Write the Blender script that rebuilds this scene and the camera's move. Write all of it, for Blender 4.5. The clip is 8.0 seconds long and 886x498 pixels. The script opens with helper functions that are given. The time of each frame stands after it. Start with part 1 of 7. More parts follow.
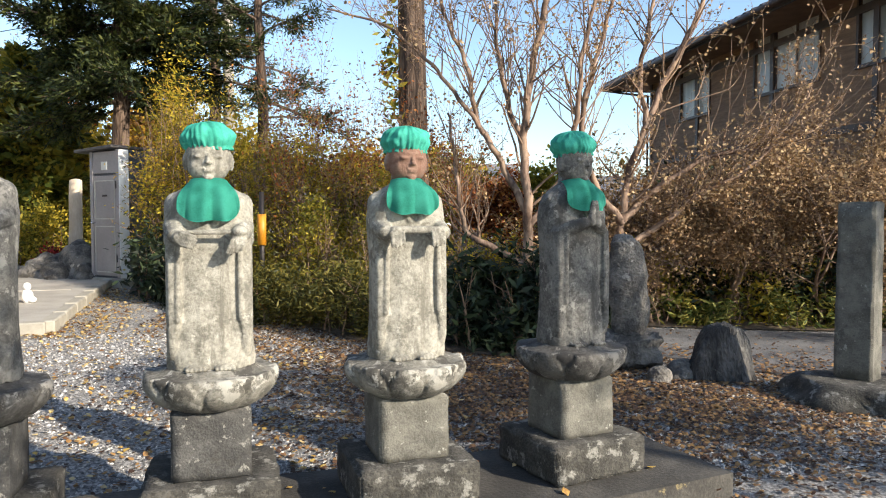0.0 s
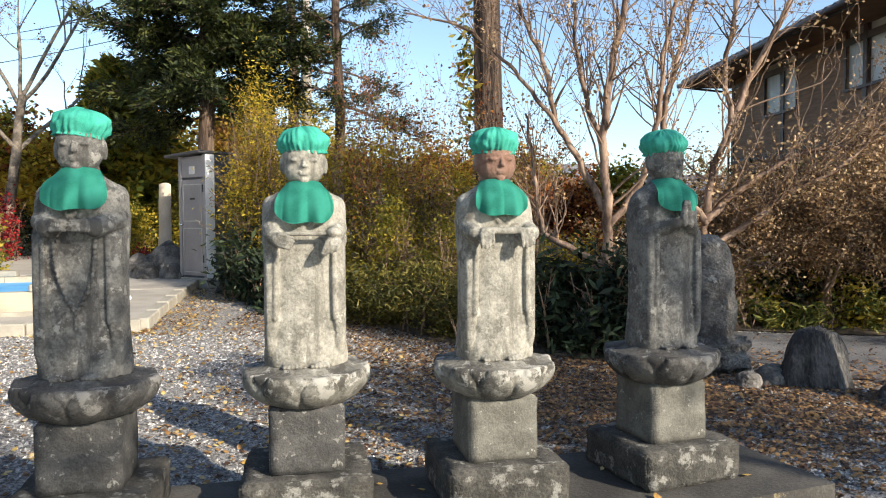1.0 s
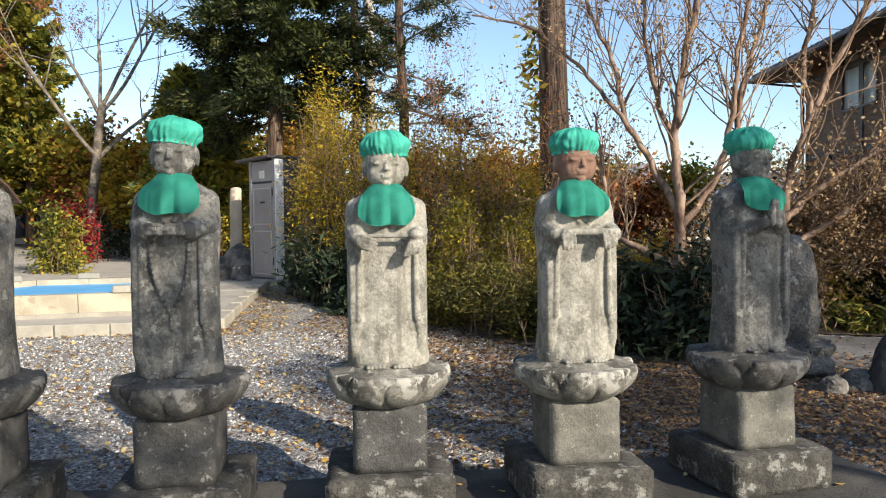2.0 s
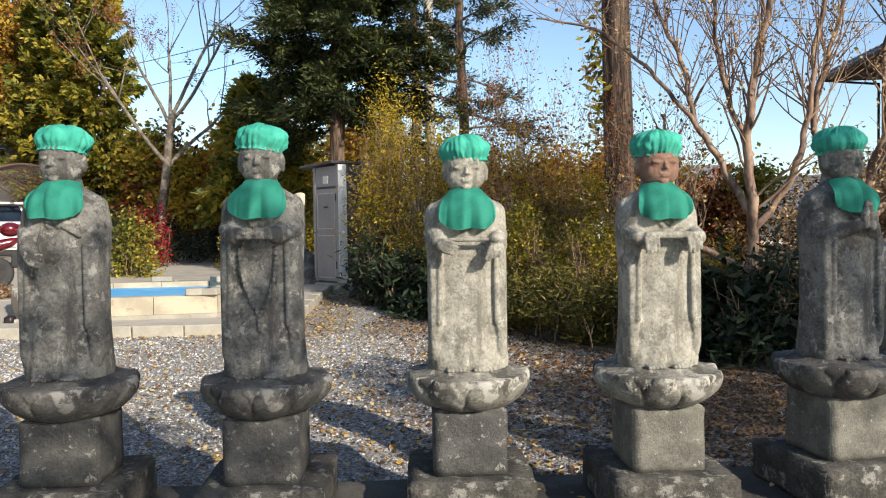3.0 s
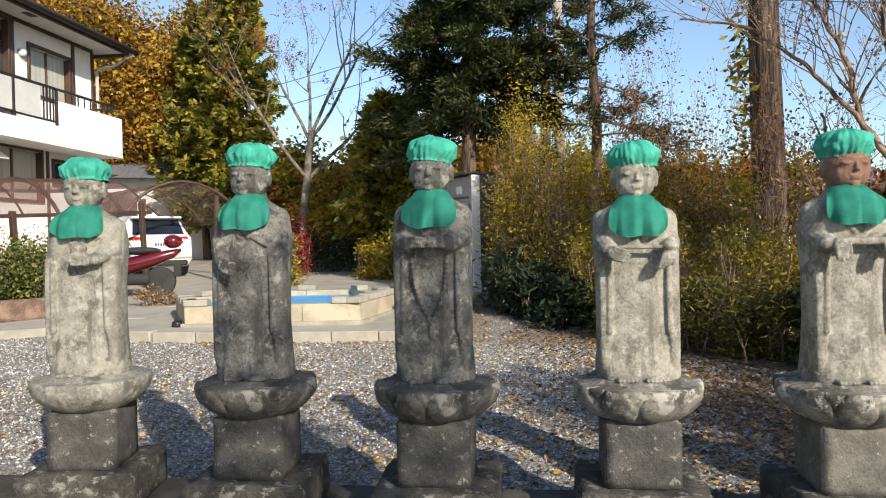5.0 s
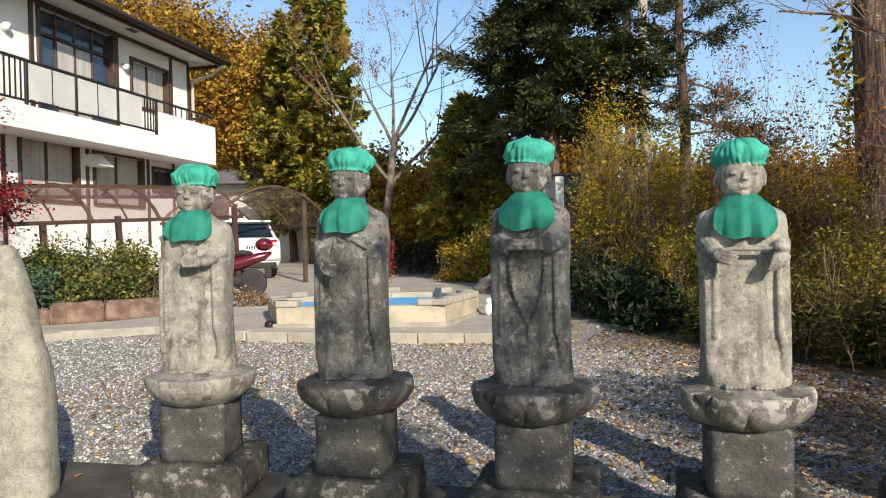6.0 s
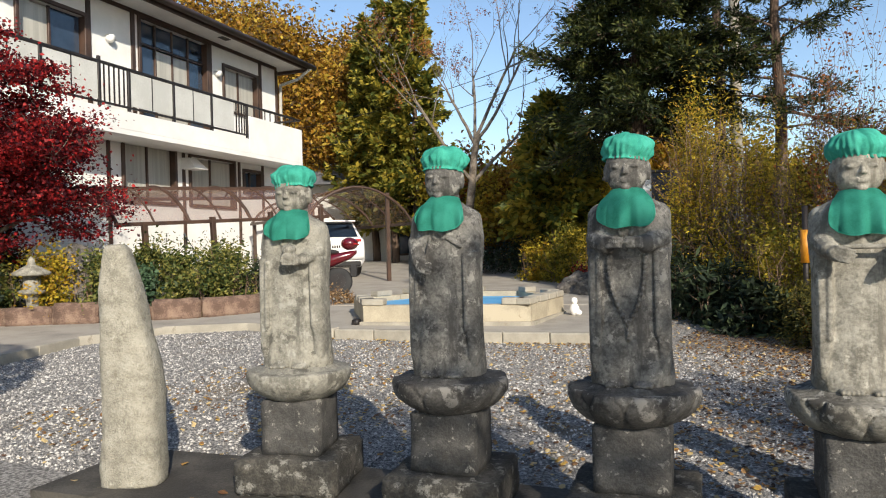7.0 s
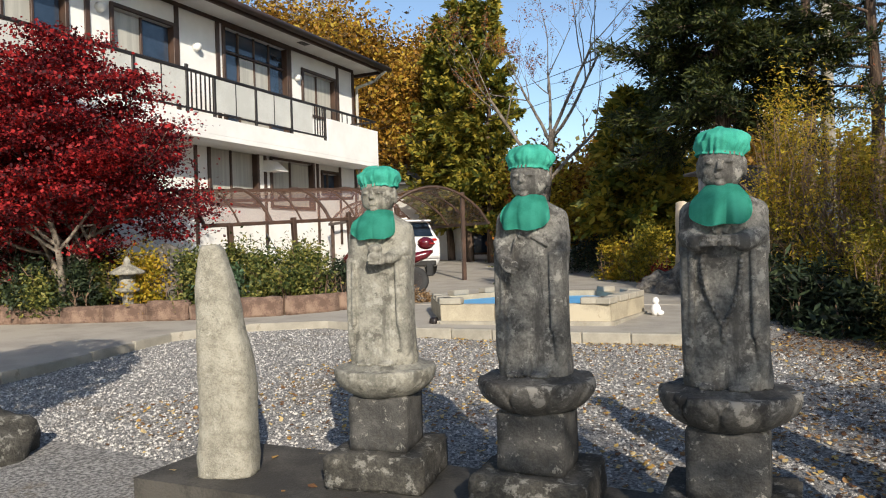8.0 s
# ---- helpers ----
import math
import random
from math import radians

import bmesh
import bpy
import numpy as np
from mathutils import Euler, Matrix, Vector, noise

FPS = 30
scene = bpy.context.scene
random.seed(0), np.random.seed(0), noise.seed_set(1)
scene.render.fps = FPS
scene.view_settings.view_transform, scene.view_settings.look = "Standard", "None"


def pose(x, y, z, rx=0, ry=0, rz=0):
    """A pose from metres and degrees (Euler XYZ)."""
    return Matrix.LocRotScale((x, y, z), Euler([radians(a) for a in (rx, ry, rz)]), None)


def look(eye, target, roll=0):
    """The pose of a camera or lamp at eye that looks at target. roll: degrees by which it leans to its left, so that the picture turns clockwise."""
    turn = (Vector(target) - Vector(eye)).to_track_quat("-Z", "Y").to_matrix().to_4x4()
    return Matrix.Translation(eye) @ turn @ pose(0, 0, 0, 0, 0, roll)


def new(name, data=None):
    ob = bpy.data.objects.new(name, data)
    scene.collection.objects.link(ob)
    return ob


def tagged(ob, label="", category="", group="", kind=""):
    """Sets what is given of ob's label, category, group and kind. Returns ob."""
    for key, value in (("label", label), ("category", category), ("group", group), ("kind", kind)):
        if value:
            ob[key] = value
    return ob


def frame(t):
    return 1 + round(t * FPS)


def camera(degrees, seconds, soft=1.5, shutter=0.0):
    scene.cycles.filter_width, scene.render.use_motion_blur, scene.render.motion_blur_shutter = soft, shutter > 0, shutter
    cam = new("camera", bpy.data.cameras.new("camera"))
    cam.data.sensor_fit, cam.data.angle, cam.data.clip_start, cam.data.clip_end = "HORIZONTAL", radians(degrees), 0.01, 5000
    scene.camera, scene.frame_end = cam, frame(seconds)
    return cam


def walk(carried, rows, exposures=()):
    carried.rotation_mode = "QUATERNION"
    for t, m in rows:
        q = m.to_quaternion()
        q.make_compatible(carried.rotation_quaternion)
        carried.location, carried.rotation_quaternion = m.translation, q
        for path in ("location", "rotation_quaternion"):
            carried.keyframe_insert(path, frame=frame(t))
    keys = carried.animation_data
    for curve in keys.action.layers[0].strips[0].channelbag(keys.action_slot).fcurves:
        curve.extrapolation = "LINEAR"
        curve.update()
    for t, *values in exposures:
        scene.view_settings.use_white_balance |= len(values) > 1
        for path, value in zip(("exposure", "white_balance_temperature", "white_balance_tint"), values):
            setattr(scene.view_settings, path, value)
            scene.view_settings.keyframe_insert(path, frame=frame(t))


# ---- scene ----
cam = camera(63.7, 8.0, 1.1)
METRES, EYE, TILT, LEAN, TURN = 0.64, 1.28, -2.4, 0.0, 0.0
ROWS = [
    (0.0, 0.0, 0.0, 0.0, 0.0, 0.0, -0.0),
    (0.5, -0.0557, -0.0071, 0.0014, 2.78, 0.02, 0.02),
    (1.0, -0.1162, -0.0272, -0.0009, 5.66, 0.08, -0.0),
    (1.5, -0.1759, -0.0406, 0.001, 8.1, 0.11, 0.13),
    (3.0, -0.3943, -0.1046, -0.0027, 14.88, 0.56, 0.21),
    (3.5, -0.463, -0.1302, -0.0028, 16.85, 0.75, 0.22),
    (4.0, -0.5399, -0.161, -0.0066, 19.01, 0.97, 0.29),
    (4.5, -0.6006, -0.1915, -0.0107, 21.71, 1.2, 0.29),
    (6.0, -0.751, -0.2869, -0.0166, 31.05, 1.63, 0.16),
    (6.5, -0.7987, -0.311, -0.0188, 34.26, 1.65, 0.08),
    (7.0, -0.8427, -0.3316, -0.0227, 37.42, 1.58, 0.04),
    (7.5, -0.8756, -0.3639, -0.0216, 40.45, 1.55, 0.07),
    (8.0, -0.9062, -0.3891, -0.0233, 43.28, 1.52, 0.06),
]
walk(cam, [(t, pose(0, 0, EYE, TILT, LEAN, TURN) @ pose(METRES * x, METRES * y, METRES * z, 90 + pitch, roll, yaw)) for t, x, y, z, yaw, pitch, roll in ROWS],
     [(0.0, 0.97), (1.5, 0.80), (3.5, 0.61), (6.5, 0.39), (8.0, 0.27)])

# ---- world and sun ----
SUN_FROM = Vector((0.82, -0.57, 0.5)).normalized()
world = bpy.data.worlds.new("sky")
scene.world = world
world.use_nodes = True
wn = world.node_tree.nodes
sky = wn.new("ShaderNodeTexSky")
sky.sky_type = "NISHITA"
sky.sun_disc = False
sky.sun_elevation = math.asin(SUN_FROM.z)
sky.sun_rotation = math.atan2(SUN_FROM.x, SUN_FROM.y)
sky.air_density, sky.dust_density, sky.ozone_density = 1.0, 0.6, 2.0
world.node_tree.links.new(sky.outputs[0], wn["Background"].inputs[0])
wn["Background"].inputs[1].default_value = 0.14
sun = new("sun", bpy.data.lights.new("sun", "SUN"))
sun.data.energy, sun.data.angle, sun.data.color = 5.0, radians(0.55), (1.0, 0.90, 0.76)
sun.matrix_world = look(SUN_FROM * 30, (0, 0, 0))

# ---- materials ----
def mat(name, colors, scale=6.0, rough=0.8, bump=0.3, fine=60.0, metal=0.0, island=0.0, obj=0.0, spots=None, spot_scale=9.0, spot_at=0.56,
        thin=0.0, bump_dist=0.01, spec=0.5, alpha=1.0, coat=0.0, stretch=(1, 1, 1), streak=None, grain=0.55, fine_bump=1.0, soft=0.02, spot_mix=1.0, patch=None):
    """Colours mixed by noise at two scales; lichen-like spots; variation per island or per object; fine relief."""
    m = bpy.data.materials.new(name)
    m.use_nodes = True
    nt = m.node_tree
    N, L = nt.nodes, nt.links.new
    b = N["Principled BSDF"]
    tc = N.new("ShaderNodeTexCoord")
    mp = N.new("ShaderNodeMapping")
    mp.inputs["Scale"].default_value = stretch
    L(tc.outputs["Object"], mp.inputs[0])
    n1 = N.new("ShaderNodeTexNoise")
    n1.inputs["Scale"].default_value, n1.inputs["Detail"].default_value, n1.inputs["Roughness"].default_value = scale, 9, grain
    n2 = N.new("ShaderNodeTexNoise")
    n2.inputs["Scale"].default_value, n2.inputs["Detail"].default_value = fine, 4
    L(mp.outputs[0], n1.inputs[0]), L(mp.outputs[0], n2.inputs[0])
    r = N.new("ShaderNodeValToRGB")
    el = r.color_ramp.elements
    while len(el) < len(colors):
        el.new(0.5)
    for i, c in enumerate(colors):
        el[i].position = (0.3 + 0.4 * i / max(1, len(colors) - 1)) if island or obj else (0.39 + 0.22 * i / max(1, len(colors) - 1))
        el[i].color = (*c, 1)
    a = N.new("ShaderNodeMath")
    a.operation = "MULTIPLY_ADD"
    a.inputs[1].default_value, a.inputs[2].default_value = 0.35, -0.175
    L(n2.outputs[0], a.inputs[0])
    s = N.new("ShaderNodeMath")
    L(n1.outputs[0], s.inputs[0]), L(a.outputs[0], s.inputs[1])
    last = s
    for amount, node, sock in ((island, "ShaderNodeNewGeometry", "Random Per Island"), (obj, "ShaderNodeObjectInfo", "Random")):
        if amount:
            g = N.new(node)
            k = N.new("ShaderNodeMath")
            k.operation = "MULTIPLY_ADD"
            k.inputs[1].default_value, k.inputs[2].default_value = amount, -amount / 2
            L(g.outputs[sock], k.inputs[0])
            s2 = N.new("ShaderNodeMath")
            L(last.outputs[0], s2.inputs[0]), L(k.outputs[0], s2.inputs[1])
            last = s2
    L(last.outputs[0], r.inputs[0])
    col = r.outputs[0]
    extra = []
    if spots:
        extra += [(c, spot_scale * (1 + 0.9 * i), spot_at + 0.02 * i, (1, 1, 1)) for i, c in enumerate(spots)]
    if streak:
        extra.append((streak, 7.0, 0.56, (1, 1, 0.16)))
    for i, (c, sc, at, st) in enumerate(extra):
        mp2 = N.new("ShaderNodeMapping")
        mp2.inputs["Location"].default_value = (3.1 * i + 1, 7.7 * i, 2.3 * i)
        mp2.inputs["Scale"].default_value = st
        L(tc.outputs["Object"], mp2.inputs[0])
        n3 = N.new("ShaderNodeTexNoise")
        n3.inputs["Scale"].default_value, n3.inputs["Detail"].default_value, n3.inputs["Roughness"].default_value = sc, 9, 0.68
        L(mp2.outputs[0], n3.inputs[0])
        r3 = N.new("ShaderNodeValToRGB")
        r3.color_ramp.elements[0].position, r3.color_ramp.elements[1].position = at - 0.012, at + soft
        r3.color_ramp.elements[1].color = (spot_mix, spot_mix, spot_mix, 1)
        L(n3.outputs[0], r3.inputs[0])
        mx = N.new("ShaderNodeMix")
        mx.data_type = "RGBA"
        L(r3.outputs[0], mx.inputs[0]), L(col, mx.inputs[6])
        mx.inputs[7].default_value = (*c, 1)
        col = mx.outputs[2]
    if patch:
        centre, radius, colour = patch
        vd = N.new("ShaderNodeVectorMath")
        vd.operation = "DISTANCE"
        vd.inputs[1].default_value = centre
        L(tc.outputs["Object"], vd.inputs[0])
        wob = N.new("ShaderNodeMath")
        wob.operation = "MULTIPLY_ADD"
        wob.inputs[1].default_value = 0.06
        L(n1.outputs[0], wob.inputs[0]), L(vd.outputs["Value"], wob.inputs[2])
        rp = N.new("ShaderNodeValToRGB")
        rp.color_ramp.elements[0].position, rp.color_ramp.elements[1].position = radius + 0.02, radius + 0.06
        rp.color_ramp.elements[0].color, rp.color_ramp.elements[1].color = (0.8, 0.8, 0.8, 1), (0, 0, 0, 1)
        L(wob.outputs[0], rp.inputs[0])
        mp3 = N.new("ShaderNodeMix")
        mp3.data_type = "RGBA"
        L(rp.outputs[0], mp3.inputs[0]), L(col, mp3.inputs[6])
        mp3.inputs[7].default_value = (*colour, 1)
        col = mp3.outputs[2]
    L(col, b.inputs["Base Color"])
    b.inputs["Roughness"].default_value, b.inputs["Metallic"].default_value = rough, metal
    b.inputs["Specular IOR Level"].default_value = spec
    b.inputs["Coat Weight"].default_value = coat
    b.inputs["Alpha"].default_value = alpha
    if bump:
        bp = N.new("ShaderNodeBump")
        bp.inputs["Strength"].default_value, bp.inputs["Distance"].default_value = bump, bump_dist
        ad = N.new("ShaderNodeMath")
        ad.operation = "MULTIPLY_ADD"
        ad.inputs[1].default_value = fine_bump
        L(n2.outputs[0], ad.inputs[0]), L(n1.outputs[0], ad.inputs[2])
        L(ad.outputs[0], bp.inputs["Height"]), L(bp.outputs[0], b.inputs["Normal"])
    if thin:
        t = N.new("ShaderNodeBsdfTranslucent")
        L(col, t.inputs[0])
        mixs = N.new("ShaderNodeMixShader")
        mixs.inputs[0].default_value = thin
        L(b.outputs[0], mixs.inputs[1]), L(t.outputs[0], mixs.inputs[2])
        L(mixs.outputs[0], N["Material Output"].inputs[0])
    return m


def glass(name, color=(1, 1, 1), rough=0.02):
    m = bpy.data.materials.new(name)
    m.use_nodes = True
    b = m.node_tree.nodes["Principled BSDF"]
    b.inputs["Base Color"].default_value = (*color, 1)
    b.inputs["Roughness"].default_value = rough
    b.inputs["Transmission Weight"].default_value = 1.0
    b.inputs["IOR"].default_value = 1.05
    return m


M_STONE_A = mat("stone_pale", [(0.14, 0.132, 0.108), (0.235, 0.222, 0.183), (0.325, 0.308, 0.257)], 9, 0.92, 0.8, 90, spots=[(0.11, 0.10, 0.08), (0.43, 0.41, 0.35)], spot_scale=10, spot_at=0.58, streak=(0.12, 0.11, 0.088), grain=0.76, fine_bump=0.3, soft=0.05, spot_mix=0.8)
M_STONE_F = mat("stone_pale_red_face", [(0.14, 0.132, 0.108), (0.235, 0.222, 0.183), (0.325, 0.308, 0.257)], 9, 0.92, 0.8, 90, spots=[(0.11, 0.10, 0.08), (0.43, 0.41, 0.35)], spot_scale=10, spot_at=0.58, streak=(0.12, 0.11, 0.088), grain=0.76, fine_bump=0.3, soft=0.05, spot_mix=0.8, patch=((0, -0.06, 0.83), 0.10, (0.17, 0.075, 0.045)))
M_STONE_B = mat("stone_weathered", [(0.065, 0.062, 0.056), (0.115, 0.111, 0.10), (0.18, 0.173, 0.155)], 9, 0.93, 0.8, 90, spots=[(0.04, 0.037, 0.034), (0.28, 0.27, 0.24)], spot_scale=9, spot_at=0.56, streak=(0.045, 0.042, 0.038), grain=0.78, fine_bump=0.3, soft=0.035, spot_mix=0.8)
M_STONE_D = mat("stone_mottled", [(0.15, 0.145, 0.12), (0.22, 0.21, 0.175), (0.29, 0.277, 0.23)], 9, 0.93, 0.8, 90, spots=[(0.075, 0.07, 0.057), (0.34, 0.33, 0.285)], spot_scale=11, spot_at=0.55, streak=(0.085, 0.08, 0.066), grain=0.74, fine_bump=0.25, soft=0.06, spot_mix=0.8)
M_LOTUS_A = mat("lotus_stone_pale", [(0.10, 0.094, 0.078), (0.165, 0.156, 0.13), (0.235, 0.222, 0.187)], 8, 0.93, 0.6, 90, spots=[(0.045, 0.041, 0.034), (0.36, 0.345, 0.30)], spot_scale=6, spot_at=0.52, grain=0.72, fine_bump=0.25, soft=0.04, spot_mix=0.85)
# dark lotus stone, its colour lowered further for the shade on it
M_LOTUS_B = mat("lotus_stone_dark", [(0.04, 0.037, 0.033), (0.07, 0.066, 0.059), (0.11, 0.104, 0.093)], 8, 0.93, 0.6, 90, spots=[(0.024, 0.022, 0.02), (0.21, 0.20, 0.18)], spot_scale=6, spot_at=0.54, grain=0.72, fine_bump=0.25, soft=0.04, spot_mix=0.85)
M_STONE_C = mat("stone_mossy", [(0.025, 0.023, 0.019), (0.045, 0.042, 0.035), (0.08, 0.074, 0.062)], 9, 0.95, 0.8, 90, spots=[(0.30, 0.29, 0.255), (0.04, 0.038, 0.032)], spot_scale=12, spot_at=0.56, grain=0.7, soft=0.05, spot_mix=0.6)
M_POST = mat("stone_post", [(0.075, 0.071, 0.058), (0.115, 0.109, 0.09), (0.155, 0.147, 0.122)], 7, 0.9, 0.7, 120, spots=[(0.075, 0.07, 0.06), (0.27, 0.26, 0.225)], spot_scale=9, spot_at=0.61, grain=0.7, fine_bump=0.5)
# copy of the post stone with the posts' shade put into its colour
M_POST_SHADED = mat("stone_post_shaded", [(0.032, 0.031, 0.029), (0.055, 0.053, 0.049), (0.085, 0.082, 0.075)], 7, 0.9, 0.8, 120, spots=[(0.045, 0.042, 0.036), (0.19, 0.183, 0.16)], spot_scale=9, spot_at=0.59, grain=0.72, fine_bump=0.5)
M_STELE = mat("stone_stele", [(0.20, 0.188, 0.15), (0.285, 0.268, 0.215), (0.35, 0.33, 0.27)], 8, 0.92, 0.8, 110, spots=[(0.14, 0.13, 0.10), (0.42, 0.40, 0.34)], spot_scale=16, spot_at=0.57, grain=0.74, soft=0.08, spot_mix=0.6)
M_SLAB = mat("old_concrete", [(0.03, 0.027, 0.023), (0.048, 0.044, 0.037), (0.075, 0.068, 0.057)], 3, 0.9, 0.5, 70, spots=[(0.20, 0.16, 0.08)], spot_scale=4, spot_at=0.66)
M_ROCK = mat("field_rock", [(0.06, 0.055, 0.05), (0.13, 0.12, 0.105), (0.21, 0.19, 0.165)], 4, 0.95, 1.0, 40, bump_dist=0.03, spots=[(0.30, 0.28, 0.24)], spot_scale=6, spot_at=0.62)
M_CLOTH = mat("green_cloth", [(0.035, 0.27, 0.195), (0.05, 0.34, 0.25), (0.065, 0.385, 0.29)], 10, 0.85, 0.5, 320, bump_dist=0.003, spec=0.15, thin=0.10, fine_bump=0.2)
M_GRAVEL = mat("gravel", [(0.10, 0.096, 0.09), (0.23, 0.22, 0.205), (0.42, 0.40, 0.37)], 45, 0.95, 1.0, 160, bump_dist=0.015, spots=[(0.17, 0.13, 0.08)], spot_scale=0.9, spot_at=0.57, soft=0.06, spot_mix=0.7)
M_PEBBLE = mat("pebbles", [(0.10, 0.10, 0.10), (0.28, 0.27, 0.255), (0.55, 0.53, 0.49)], 20, 0.9, 0.2, 120, island=0.55)
M_LEAF_Y = mat("fallen_leaves", [(0.14, 0.065, 0.025), (0.32, 0.17, 0.05), (0.52, 0.34, 0.07), (0.56, 0.42, 0.20)], 9, 0.7, 0, 50, island=0.6, thin=0.15)
M_LEAF_B = mat("fallen_brown_leaves", [(0.04, 0.02, 0.011), (0.085, 0.042, 0.021), (0.15, 0.08, 0.037), (0.30, 0.17, 0.06)], 9, 0.8, 0, 50, island=0.75, thin=0.1)
M_PAVE = mat("paving", [(0.20, 0.18, 0.155), (0.29, 0.265, 0.225), (0.36, 0.33, 0.28)], 2, 0.9, 0.35, 60, obj=0.35)
M_KERB = mat("kerb_concrete", [(0.26, 0.24, 0.195), (0.38, 0.35, 0.285)], 4, 0.9, 0.4, 60, obj=0.2, spots=[(0.25, 0.22, 0.17)], spot_scale=6, spot_at=0.62)
M_ASPHALT = mat("asphalt", [(0.075, 0.075, 0.077), (0.11, 0.11, 0.112), (0.15, 0.148, 0.145)], 1.5, 0.9, 0.6, 160)
M_SOIL = mat("soil", [(0.035, 0.025, 0.016), (0.07, 0.05, 0.03), (0.12, 0.085, 0.05)], 5, 0.95, 0.9, 60, bump_dist=0.02)
M_WHITE = mat("white_render", [(0.74, 0.73, 0.70), (0.82, 0.81, 0.78)], 2, 0.85, 0.25, 80)
M_BROWN = mat("brown_trim", [(0.045, 0.026, 0.018), (0.075, 0.042, 0.028)], 3, 0.5, 0.1, 60)
M_DARKMETAL = mat("dark_metal", [(0.02, 0.017, 0.016), (0.035, 0.03, 0.028)], 3, 0.45, 0.05, 60, metal=0.4)
M_ROOF = mat("dark_roof", [(0.05, 0.045, 0.043), (0.085, 0.078, 0.075)], 3, 0.6, 0.2, 30)
M_CEDARWALL = mat("brown_wall", [(0.20, 0.115, 0.065), (0.30, 0.18, 0.105)], 2.5, 0.8, 0.3, 40, stretch=(1, 1, 6))
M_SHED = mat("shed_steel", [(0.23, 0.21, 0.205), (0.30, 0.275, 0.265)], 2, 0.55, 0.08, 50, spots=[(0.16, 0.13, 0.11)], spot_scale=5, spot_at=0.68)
# holds the shade on the shed's side as colour; the metal sheets share it
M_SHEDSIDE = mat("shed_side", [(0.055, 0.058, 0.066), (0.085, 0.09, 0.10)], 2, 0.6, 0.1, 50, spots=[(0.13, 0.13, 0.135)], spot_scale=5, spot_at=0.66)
M_BLUE = mat("pool_liner", [(0.08, 0.33, 0.62), (0.13, 0.42, 0.72)], 2, 0.5, 0.1, 30)
M_POOL = mat("pool_wall", [(0.32, 0.28, 0.205), (0.44, 0.385, 0.28)], 3, 0.85, 0.25, 60, spots=[(0.30, 0.25, 0.17)], spot_scale=5, spot_at=0.63)
M_GLASSWIN = mat("window_glass", [(0.02, 0.035, 0.06), (0.035, 0.055, 0.09)], 0.6, 0.06, 0, 5, spec=1.0)
M_FROST = mat("frosted_pane", [(0.50, 0.50, 0.46), (0.60, 0.60, 0.56)], 1.2, 0.35, 0, 30)
M_CURTAIN = mat("curtain_pane", [(0.36, 0.35, 0.31), (0.46, 0.45, 0.40)], 1.5, 0.3, 0.1, 30, stretch=(8, 8, 0.3))
M_CARPORT = mat("carport_sheet", [(0.14, 0.075, 0.05), (0.18, 0.10, 0.07)], 2, 0.15, 0, 30, alpha=0.5, spec=0.8)
M_CARWHITE = mat("car_paint_white", [(0.78, 0.79, 0.80), (0.80, 0.81, 0.82)], 2, 0.2, 0, 40, coat=0.6)
M_RED = mat("scooter_red", [(0.085, 0.003, 0.007), (0.11, 0.005, 0.010)], 2, 0.22, 0, 40, coat=0.8)
M_RUBBER = mat("rubber", [(0.015, 0.015, 0.015), (0.025, 0.025, 0.025)], 4, 0.8, 0.2, 60)
M_CHROME = mat("chrome", [(0.6, 0.6, 0.6), (0.66, 0.66, 0.66)], 3, 0.2, 0, 40, metal=1.0)
M_LAMPRED = mat("lamp_red", [(0.35, 0.01, 0.01), (0.4, 0.015, 0.015)], 3, 0.15, 0, 40)
M_BARK = mat("bark_cedar", [(0.035, 0.022, 0.015), (0.085, 0.055, 0.037), (0.16, 0.11, 0.078)], 9, 0.95, 1.0, 40, bump_dist=0.04, stretch=(1, 1, 0.12))
M_BARKTAN = mat("bark_smooth_tan", [(0.09, 0.052, 0.034), (0.19, 0.12, 0.08), (0.30, 0.205, 0.14)], 6, 0.75, 0.4, 40, stretch=(1, 1, 0.4))
M_BARKGREY = mat("bark_grey", [(0.09, 0.075, 0.058), (0.17, 0.14, 0.11), (0.25, 0.215, 0.17)], 8, 0.9, 0.6, 50)
M_BARKPALE = mat("bark_pale", [(0.42, 0.34, 0.25), (0.55, 0.46, 0.35)], 5, 0.9, 0.4, 50, stretch=(1, 1, 0.3))
M_TWIG = mat("twig_brown", [(0.12, 0.075, 0.05), (0.28, 0.185, 0.12)], 8, 0.9, 0.2, 50, island=0.3)


def leafmat(name, colors, thin=0.3, island=0.5):
    return mat(name, colors, 1.1, 0.6, 0, 12, island=island, thin=thin, spec=0.3)


L_CONIFER = leafmat("conifer_foliage", [(0.011, 0.018, 0.006), (0.026, 0.040, 0.011), (0.085, 0.095, 0.022)], 0.2)
L_CEDARY = leafmat("cedar_yellowing", [(0.06, 0.08, 0.012), (0.19, 0.185, 0.026), (0.40, 0.31, 0.04)], 0.35)
L_YELLOW = leafmat("yellow_shrub", [(0.12, 0.11, 0.014), (0.36, 0.29, 0.028), (0.60, 0.46, 0.04), (0.48, 0.29, 0.035)], 0.45)
L_BAMBOO = leafmat("yellow_green_shrub", [(0.11, 0.115, 0.016), (0.30, 0.25, 0.03), (0.54, 0.40, 0.042)], 0.45)
L_DARK = leafmat("dark_evergreen", [(0.008, 0.014, 0.007), (0.018, 0.032, 0.014), (0.05, 0.07, 0.03)], 0.12)
